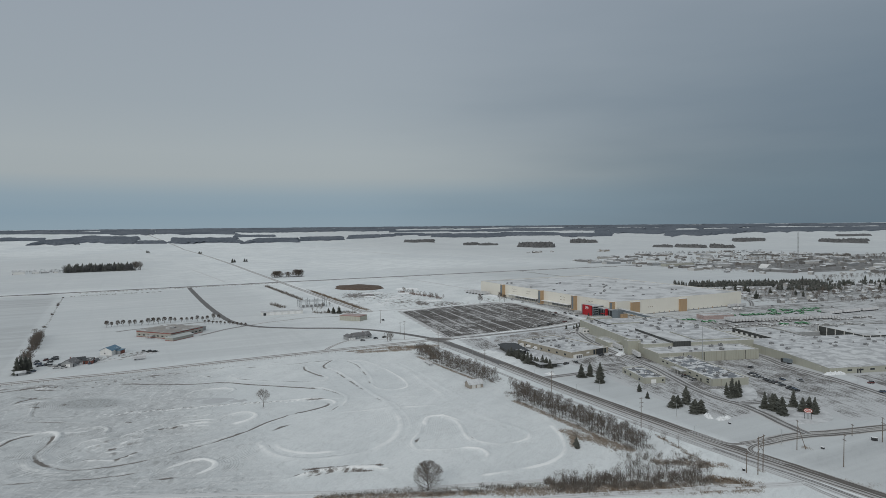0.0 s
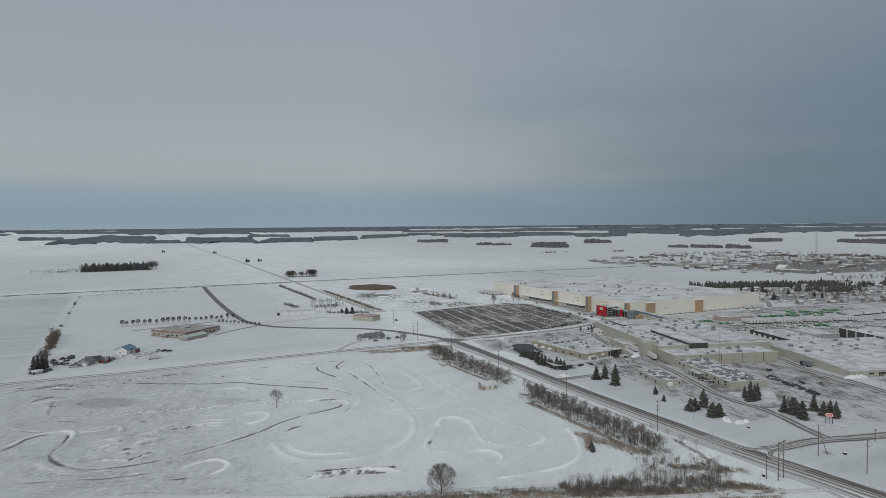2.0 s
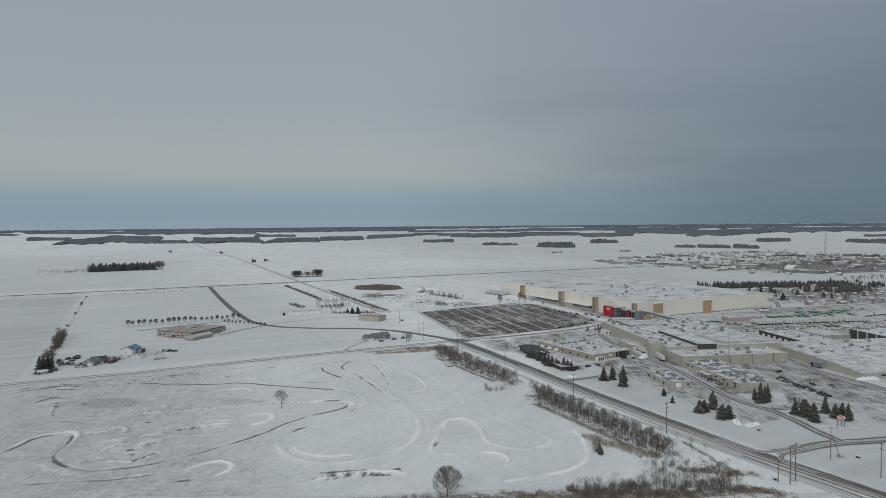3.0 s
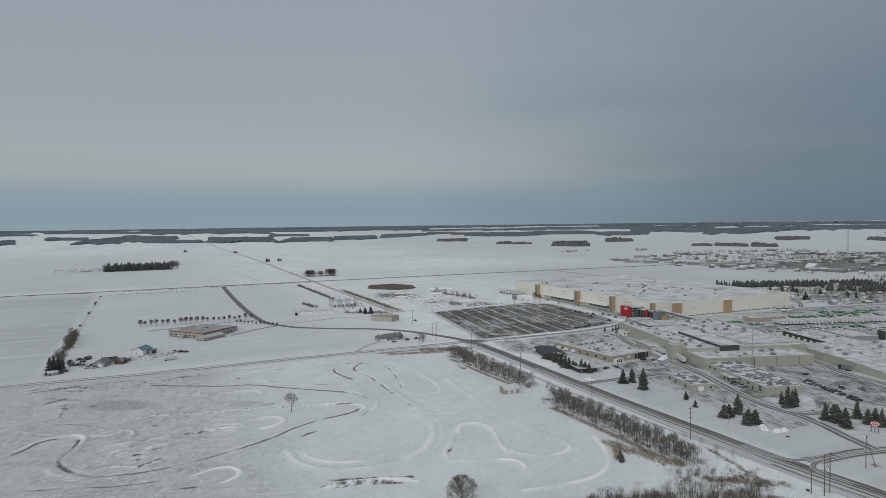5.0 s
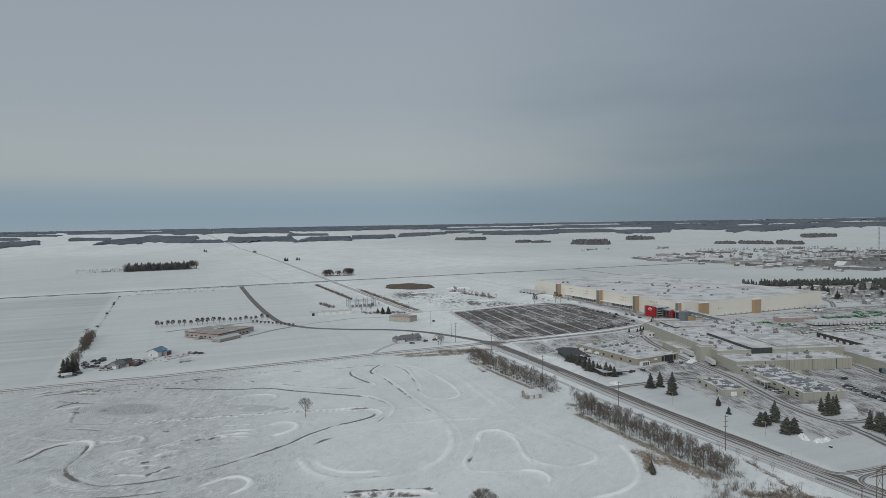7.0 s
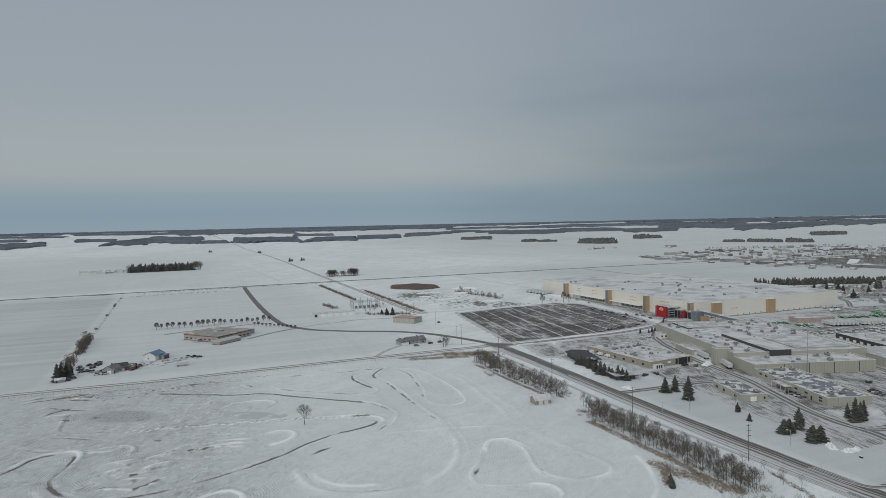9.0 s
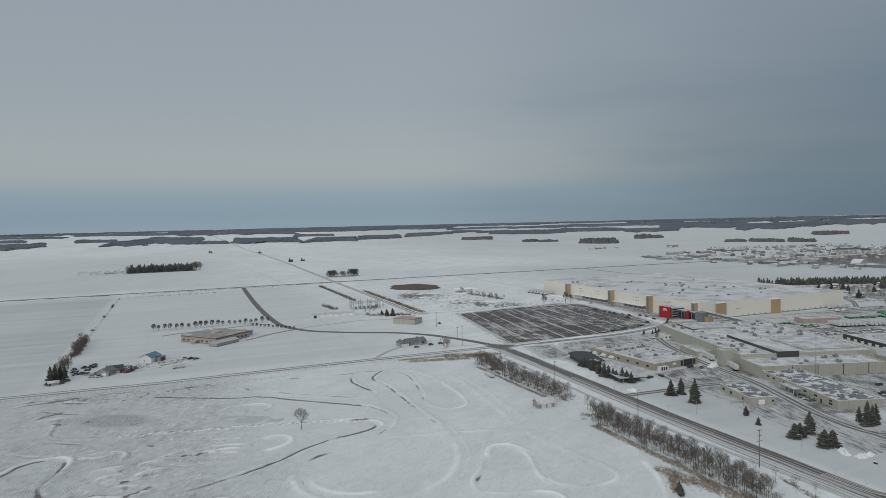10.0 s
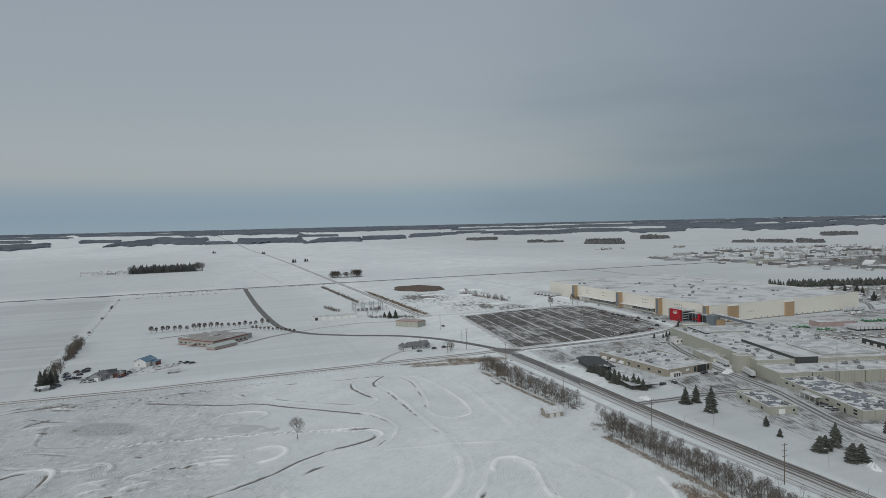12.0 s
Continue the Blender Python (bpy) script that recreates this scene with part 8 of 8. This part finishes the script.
def trailer(x, y, turn, label="white box trailer parked in a row", group="parked trailers", scale=1.0):
    t = thing("box_trailer", label, "trailer", x, y, 0.05, turn, group)
    part("box", boxed(-8, 8, -1.3, 1.3, 1.2, 4.1, 0.05), m_trailer, t, "white trailer box")
    part("chassis", boxed(-7.8, 7.6, -0.6, 0.6, 0.85, 1.2), m_dark, t)
    for wx in (-6.6, -5.4):
        for wy in (-1.05, 1.05):
            part("wheel", tube(bmesh.new(), (wx, wy - 0.2, 0.5), (wx, wy + 0.2, 0.5), 0.5, 0.5, 10), m_rubber, t)
    part("leg", boxed(5.2, 5.5, -0.9, 0.9, 0, 0.85), m_steel, t, "landing leg")
    return t


tr0 = trailer(-900, -1130, 0)
for k in range(34):
    if k % 9 != 7:
        copy_thing(tr0, pose(*pl(178 + k * 3.75, 132), 0.05, 0, 0, PT + 90))
for k in range(22):
    if k % 8 != 5:
        copy_thing(tr0, pose(*pl(318 + k * 3.9, 160 + k * 0.9), 0.05, 0, 0, PT + 80))
for a, b, t in ((6.0, -6.5, 82), (4.8, 24, 88)):
    copy_thing(tr0, pose(*pl(a - 3, b), 0.05, 0, 0, PT + t))
copy_thing(tr0, pose(660, 524, 0.05, 0, 0, 2))
copy_thing(tr0, pose(672, 521, 0.05, 0, 0, 6))
for k in range(6):
    copy_thing(tr0, pose(463 + k * 1.2, 833 - k * 7, 0.05, 0, 0, 8 + k % 3))
# a squashed trailer copy stands in for the log pile beside the belt
bt = copy_thing(tr0, pose(198.6, 423, 0, 0, 0, 86))
bt.scale = (0.75, 0.9, 0.5)
tagged(bt, "flattened trailer standing in for a log pile beside the shelterbelt", "trailer")
ct = copy_thing(tr0, pose(4.5, 547, 0, 0, 0, 8))
ct.scale = (0.55, 0.9, 0.72)
tagged(ct, "white camper trailer standing in the farmyard snow", "trailer")
# a dark lorry on the works road
lo = thing("lorry", "dark green works lorry on the slushy road", "lorry", *pl(99, -52), 0.1, PT + 96)
part("cargo_box", boxed(-4.5, 1.8, -1.25, 1.25, 1.0, 3.6, 0.06), m_slate, lo)
part("cab", boxed(2.0, 4.2, -1.2, 1.2, 0.7, 3.0, 0.15), m_dark, lo)
part("windscreen", boxed(4.2, 4.24, -1.0, 1.0, 1.8, 2.8), m_glass, lo)
for wx in (-3.4, -2.2, 3.1):
    for wy in (-1.0, 1.0):
        part("wheel", tube(bmesh.new(), (wx, wy - 0.2, 0.5), (wx, wy + 0.2, 0.5), 0.5, 0.5, 10), m_rubber, lo)


def implement(x, y, turn):
    t = thing("farm_implement", "bright green farm implement in a dealer's yard", "farm machine", x, y, 0.05, turn, "farm implements")
    part("hopper", prism(bmesh.new(), [(-2.6, 1.6), (-3.0, 3.2), (3.0, 3.2), (2.6, 1.6)], -1.4, 1.4), m_green, t, "green hopper")
    part("frame", boxed(-4.2, 4.2, -1.7, 1.7, 1.1, 1.55), m_green, t)
    part("drawbar", boxed(4.21, 6.5, -0.15, 0.15, 0.9, 1.15), m_dark, t)
    for wx in (-2.4, 2.4):
        for wy in (-1.9, 1.9):
            part("wheel", tube(bmesh.new(), (wx, wy - 0.25, 0.75), (wx, wy + 0.25, 0.75), 0.75, 0.75, 10), m_rubber, t)
    return t


im0 = implement(-900, -1150, 0)
for ca0, cb0, cw, cd, n in ((228, 170, 66, 7, 24), (138, 152, 22, 5, 9), (156, 134, 12, 4, 7), (280, 180, 34, 40, 16), (312, 182, 30, 20, 8), (222, 103, 12, 6, 4), (240, 104, 10, 6, 4), (330, 195, 20, 10, 6)):
    for k in range(n):
        t = copy_thing(im0, pose(*pl(ca0 + rng.uniform(-cw, cw) / 2, cb0 + rng.uniform(-cd, cd) / 2), 0.05, 0, 0, rng.choice((0, 90)) + PT + rng.uniform(-8, 8)))
        e = rng.uniform(0.6, 0.95)
        t.scale = (e, e, e * 0.62)


def stored_goods(label, a, b, rows, count, gap, seed, tall=1.8):
    """Rows of crates, pallets and small machines too many to count, in one mesh."""
    r = random.Random(seed)
    v, f = [], []
    for j in range(rows):
        for i in range(count):
            if r.random() < 0.3 + 0.45 * math.sin(i * 0.7 + j * 1.9 + seed):
                continue
            cx, cy = pl(a + i * gap * r.uniform(0.97, 1.03), b + j * 6.5 + r.uniform(-0.8, 0.8))
            w, d, h, t = r.uniform(0.6, 1.5), r.uniform(0.6, 1.6), r.uniform(0.5, tall), radians(PT) + r.uniform(-0.15, 0.15)
            c0, s0, n = math.cos(t), math.sin(t), len(v)
            for z, k in ((0.0, 1.0), (h * 0.8, 1.0), (h, 0.75)):
                for x, y in ((-w, -d), (w, -d), (w, d), (-w, d)):
                    v.append((cx + k * (x * c0 - y * s0), cy + k * (x * s0 + y * c0), z + 0.04))
            for z in (0, 4):
                f.extend((n + z + q, n + z + (q + 1) % 4, n + z + 4 + (q + 1) % 4, n + z + 4 + q) for q in range(4))
            f.append((n + 8, n + 9, n + 10, n + 11))
    return tagged(raw("stored_goods", v, f, m_goods), label, "stored goods", kind="stuff")


stored_goods("rows of snow-dusted crates and machines in the works yard", 120, 92, 3, 26, 4.2, 1)
stored_goods("rows of snow-dusted pallets behind the dark hall", 176, 88, 2, 30, 4.0, 2)
stored_goods("snow-dusted machines in the dealer's yard", 212, 118, 2, 30, 4.4, 3, 2.4)
stored_goods("snow-dusted goods beside the long trailers", 120, 122, 2, 14, 4.2, 4)
stored_goods("small clutter beside the beige hall", 108, 66, 3, 16, 4.6, 5)
stored_goods("pallets and drums by the gate house", -14, 98, 2, 5, 3.0, 6, 1.4)

# ---- poles, lamps, tower, sign, fence ----
def utility_pole(x, y, h, arms=2, turn=0.0, group="utility poles"):
    t = thing("utility_pole", "weathered wooden utility pole with cross-arms", "utility pole", x, y, 0, turn, group)
    part("shaft", tube(bmesh.new(), (0, 0, -0.3), (0, 0, h), 0.19, 0.12, 8), m_pole, t)
    for k in range(arms):
        z = h - 0.7 - k * 2.2
        arm = part("crossarm", boxed(-1.3, 1.3, -0.2, -0.06, z, z + 0.16), m_pole, t)
        for q in (-1.15, 0.0, 1.15):
            part("insulator", tube(bmesh.new(), (q, -0.13, z + 0.16), (q, -0.13, z + 0.45), 0.08, 0.05, 6), m_steel, arm)
    return t


for x, y, h, a, tn in ((231, 237, 16, 3, 0), (228, 389, 14, 2, 0), (229, 310, 14.5, 2, 0), (232, 474, 14, 1, 0), (237, 624, 14.5, 1, 0), (222, 524, 17, 2, 20), (271, 180.4, 14, 1, 60), (269.5, 158.5, 14.5, 2, 60), (316, 168.2, 12, 2, 60), (312.4, 180, 6, 1, 60), (228, 173.6, 9, 1, 0), (228, 548, 12, 1, 0), (231, 700, 12, 1, 0), (246, 720, 12, 1, 0)):
    utility_pole(x, y, h, a, tn)
hf = thing("utility_pole", "wooden H-frame power pole beside the highway", "utility pole", 232.5, 170.5, 0, 10, "utility poles")
for q in (-2.1, 2.1):
    part("shaft", tube(bmesh.new(), (q, 0, -0.3), (q, 0, 16), 0.2, 0.14, 8), m_pole, hf)
part("crossarm", boxed(-3.2, 3.2, -0.25, -0.05, 15.2, 15.5), m_pole, hf)
part("brace", tube(tube(bmesh.new(), (-2.1, 0, 9), (2.1, 0, 14), 0.07, 0.07, 5), (2.1, 0.02, 9), (-2.1, 0.02, 14), 0.07, 0.07, 5), m_pole, hf)
gy = thing("guy_pole", "slanting stub pole bracing a utility pole", "utility pole", 274, 179, 0, 0)
part("shaft", tube(bmesh.new(), (1.5, 0, -0.2), (-2.6, 1.2, 11), 0.14, 0.1, 7), m_pole, gy)


def street_lamp(x, y, turn, h=7.6):
    t = thing("street_lamp", "galvanised street lamp on the snowy verge", "street lamp", x, y, 0, turn, "street lamps")
    part("pole", tube(bmesh.new(), (0, 0, -0.2), (0, 0, h), 0.1, 0.06, 8), m_steel, t)
    part("arm", tube(bmesh.new(), (0, 0, h - 0.1), (1.9, 0, h + 0.35), 0.05, 0.04, 6), m_steel, t)
    part("lamp_head", boxed(1.7, 2.5, -0.16, 0.16, h + 0.28, h + 0.42, 0.04), m_trim, t)
    part("base", tube(bmesh.new(), (0, 0, -0.2), (0, 0, 0.5), 0.2, 0.17, 8), m_trim, t)
    return t


lamp0 = street_lamp(238.5, 210, 0)
for x, y, tn in ((237.5, 255, 0), (239.2, 299, 0), (239.8, 344, 0), (237, 384, 0), (240.5, 430, 0), (261.2, 242, 180), (271, 188, 180), (258, 300, 180), (262, 365, 180), (318, 268, 0), (303, 247, 90), (290, 300, 0), (298, 330, 0), (330, 300, 0)):
    copy_thing(lamp0, pose(x, y, 0, 0, 0, tn))
for k in range(9):
    copy_thing(lamp0, pose(*pl(50 + (k % 3) * 20, -70 - (k // 3) * 28), 0, 0, 0, 90))
for k in range(12):
    copy_thing(lamp0, pose(285 + (k % 4) * 42, 535 + (k // 4) * 55, 0, 0, 0, 90))

# lattice mast over the town
tw = thing("radio_mast", "tall slender grey lattice radio mast", "radio mast", 1329, 888)
for k in range(16):
    bm = bmesh.new()
    z0, z1 = k * 5.0, k * 5.0 + 5.0
    for q in range(3):
        a0, a1 = q * math.tau / 3, (q + 1) * math.tau / 3
        p, s = Vector((math.cos(a0), math.sin(a0), 0)) * 1.8, Vector((math.cos(a1), math.sin(a1), 0)) * 1.8
        tube(bm, p + Vector((0, 0, z0)), p + Vector((0, 0, z1)), 0.2, 0.2, 5)
        tube(bm, p + Vector((0, 0, z0)), s + Vector((0, 0, z1)), 0.16, 0.16, 4)
        tube(bm, s + Vector((0, 0, z0)), p + Vector((0, 0, z1)), 0.16, 0.16, 4)
    part("section", bm, m_unit if k % 2 else m_steel, tw)
part("antenna", tube(bmesh.new(), (0, 0, 80), (0, 0, 86), 0.1, 0.05, 6), m_steel, tw)
for k in range(4):
    part("dish", tube(bmesh.new(), (1.2, 0, 40 + k * 9), (1.9, 0, 40 + k * 9), 0.9, 0.5, 12), m_white, tw)

# works sign: a red-rimmed white oval on three posts
sg = thing("works_sign", "oval red-rimmed sign on three posts in the snow", "sign", 318.6, 206.2, 0, -57)
for q in (-1.5, 0.0, 1.5):
    part("post", boxed(q - 0.14, q + 0.14, 0.05, 0.3, -0.1, 4.6), m_dark, sg)
for nm, s, d0, d1, mt in (("rim", 1.0, -0.2, 0.04, m_red_trim), ("face", 0.86, -0.26, -0.2, m_white), ("panel", 0.66, -0.3, -0.26, m_red_trim)):
    bm = bmesh.new()
    bmesh.ops.create_cone(bm, cap_ends=True, segments=36, radius1=1.0, radius2=1.0, depth=1.0)
    for v in bm.verts:
        v.co = Vector((v.co.x * 2.0 * s, (d0 + d1) / 2 + v.co.z * (d1 - d0), 4.65 + v.co.y * 1.15 * s))
    bmesh.ops.recalc_face_normals(bm, faces=bm.faces[:])
    part(nm, bm, mt, sg)
bm = bmesh.new()
for k in range(5):
    box(bm, -0.85 + k * 0.36, -0.62 + k * 0.36, -0.34, -0.3, 4.45, 4.9)
part("bar", bm, m_white, sg, "white bars for the lettering")

# post fence along the gravel road
fe = thing("fence", "low pale post-and-rail fence along the gravel road", "fence", 0, 0)
po = bmesh.new()
box(po, -0.055, 0.055, -0.055, 0.055, -0.2, 1.15)
pm = mesh_of("post", po, m_pole)
for k in range(115):
    o = new("post", pm)
    o.parent = fe
    o.location = (-130 + k * 3.0, 497.0, 0)
for z in (0.55, 1.1):
    part("rail", tube(bmesh.new(), (-130, 497, z), (212, 497, z), 0.06, 0.06, 4), m_pale_rail, fe)

# small dark things in the snow near the junction
for x, y, e in ((282.9, 175.9, 0.8), (276.2, 220.5, 0.7), (315.4, 171.4, 1.3), (229.1, 175.8, 0.8)):
    t = thing("utility_box", "small dark utility cabinet in the snow", "cabinet", x, y, 0, x)
    part("casing", boxed(-0.9 * e, 0.9 * e, -0.6 * e, 0.6 * e, 0, 1.1 * e, 0.08), m_dark, t)
    part("lid", boxed(-0.95 * e, 0.95 * e, -0.65 * e, 0.65 * e, 1.1 * e, 1.2 * e), m_bank, t, "cap of snow")

# rows of tufts poking through the snow beside the track
for q, (a, b, n) in enumerate((((-45, 488), (78, 484), 40), ((8, 391), (85, 373), 34), ((-70, 478), (60, 482), 30))):
    brush("row of weed tufts poking through the snow", a, b, n, 0.5, 0.3, 0.7, 1.3, 50 + q, "dry_grass", m_brush)

# slender mast behind the office wing
ms = thing("steel_mast", "slender grey steel mast behind the office wing", "mast", *pl(41, -36.5), 0, 0)
part("shaft", tube(bmesh.new(), (0, 0, -0.3), (0, 0, 28), 0.3, 0.12, 8), m_steel, ms)
part("foot", boxed(-0.6, 0.6, -0.6, 0.6, -0.1, 0.4, 0.05), m_unit, ms)
part("antenna", tube(bmesh.new(), (0, 0, 28), (0, 0, 31), 0.06, 0.03, 6), m_steel, ms)


# ---- the town behind the works ----
hs = [gabled("town_house", "small snow-roofed town house", "house", -900 - k * 30, -1200, 0, w, d, h, r, m_townwall, m_roof_snow, "town houses", windows=0, door=False, chimney=k == 1) for k, (w, d, h, r) in enumerate(((10.5, 7.5, 2.7, 1.9), (13, 8, 2.8, 2.0), (9, 7, 4.6, 2.0)))]
sheds = [gabled("town_shed", "long snow-roofed commercial shed", "shed", -900 - k * 60, -1240, 0, w, d, h, r, m_townwall, m_roof_town, "town sheds", windows=0, door=False) for k, (w, d, h, r) in enumerate(((34, 16, 4.6, 2.4), (48, 18, 5.2, 2.0)))]
rng = random.Random(5)
k = 0
for i in range(30):
    for j in range(12):
        x, y = 745 + i * 23 + rng.uniform(-4, 4), 500 + j * 19 - i * 4.3 + rng.uniform(-3, 3)
        if y > 712 - (x - 812) * 0.43 or (y < 505 and x < 880) or (x > 870 and x < 985 and 580 < y < 645) or j % 4 == 3:
            continue
        if rng.random() < 0.16:
            continue
        t = copy_thing(rng.choice(hs), pose(x, y, 0, 0, 0, rng.choice((0, 90)) + rng.uniform(-6, 6)))
        e = rng.uniform(0.68, 0.92)
        t.scale = (e, e, e * 0.9)
for i in range(17):
    for j in range(16):
        x, y = 1095 + i * 50 + rng.uniform(-13, 13), 730 + j * 50 + rng.uniform(-13, 13)
        if y < 560 + 0.5 * (x - 1154) or x + 0.12 * y < 1200 or rng.random() < 0.3 or y - 0.25 * x > 1150 or (1215 < x < 1300 and 870 < y < 960):
            continue
        t = copy_thing(rng.choice(sheds + hs), pose(x, y, 0, 0, 0, rng.choice((0, 0, 90)) + rng.uniform(-8, 8)))
# town trees: countless bare crowns and a few spruces between the roofs
treelets("bare garden trees between the town houses", (760, 600), (1250, 470), 190, 70, 4, 9, 410)
treelets("low bare hedges and shrubs of the gardens", (745, 590), (1150, 500), 340, 85, 1.5, 4.0, 412, models=SHRUBLETS, material=m_grove)
treelets("low shrubs and clutter among the commercial sheds", (1180, 1000), (1900, 1060), 480, 180, 1.5, 4.5, 414, models=SHRUBLETS, material=m_grove)
treelets("dark clump of spruces between the houses", (905, 590), (960, 575), 16, 12, 8, 12, 413, **FIRS)
treelets("bare trees among the commercial sheds", (1250, 1060), (1950, 1140), 130, 200, 6, 11, 411)
for i in range(26):
    t = copy_thing(spr[0], pose(745 + rng.random() * 500, 500 + rng.random() * 180, 0, 0, 0, i * 40))
    e = rng.uniform(0.7, 1.2)
    t.scale = (e, e, e)

# round-roofed hangar
dm = thing("round_hangar", "white round-roofed arena with a grey end wall", "hangar", 1255, 912, 0, -22)
bm = bmesh.new()
arc = [(-9.5 + 19 * i / 16, 10.5 * math.sin(math.pi * i / 16) ** 0.8) for i in range(17)]
prism(bm, arc + [(0, -0.1)], -15, 15)
part("shell", bm, m_white, dm, "white arched shell")
part("end_wall", prism(bmesh.new(), [(p * 0.97, q * 0.97) for p, q in arc] + [(0, -0.05)], -15.3, -15.005), m_grey_wall, dm, "grey end wall")
hall("town_hall", "long low beige commercial building", "shop", 1135, 1085, -2, 90, 18, 6, m_beige, m_roof_snow)
hall("town_hall", "long low grey commercial building", "shop", 1260, 1062, -4, 70, 16, 5, m_grey_wall, m_roof_snow)

# farmsteads out on the plain
def farmstead(x, y, n, seed):
    r = random.Random(seed)
    for q in range(n):
        t = copy_thing(r.choice(hs + sheds[:1]), pose(x + r.uniform(-1, 1) * 12 * n, y + r.uniform(-1, 1) * 16, 0, 0, 0, r.choice((0, 90))))


gabled("machine_shed", "big pale machine shed beside the farm grove", "shed", -228, 1694, 4, 24, 16, 6.0, 3.2, m_white_wall, m_roof_snow, windows=0)
gabled("farmhouse", "white farmhouse before the farm grove", "house", -196, 1700, 8, 13, 9, 4.5, 3.2, m_white_wall, m_roof_snow, windows=2)
gabled("outbuilding", "grey outbuilding before the farm grove", "shed", -178, 1704, -4, 16, 9, 3.6, 2.4, m_grey_wall, m_roof_snow, windows=0)
gabled("outbuilding", "small pale shed before the farm grove", "shed", -157, 1700, 0, 10, 8, 3.4, 2.2, m_white_wall, m_roof_snow, windows=0)
farmstead(1312, 1850, 5, 2)
farmstead(1523, 1768, 2, 3)
farmstead(2975, 1790, 3, 4)
gabled("farm_shed", "long yellowish farm shed on the plain", "shed", 1560, 1790, 10, 46, 14, 6, 2.5, m_tanshed, m_roof_snow, windows=2)
for x, y, e in ((262, 1880, 1.3), (300, 1905, 1.1), (236, 2560, 1.2), (60, 2800, 1.2)):
    t = copy_thing(spr[2], pose(x, y, 0, 0, 0, x))
    t.scale = (e * 1.3, e * 1.3, e)
    t = copy_thing(spr[2], pose(x + 7, y + 4, 0, 0, 0, x))
    t.scale = (e, e, e * 0.8)
brush("weeds and small trees along the country road", (-75, 1142), (240, 1150), 60, 2, 0.8, 2.6, 2.6, 60)
brush("row of small shrubs in the field corner", (-84, 1098), (45, 1102), 30, 1, 0.8, 2.0, 2.4, 61)


# the models that repeats were copied from are taken away again
for ob in [o for o in scene.collection.objects if o.parent is None and o.type == "EMPTY" and o.location.y < -800]:
    for child in list(ob.children_recursive) + [ob]:
        bpy.data.objects.remove(child)
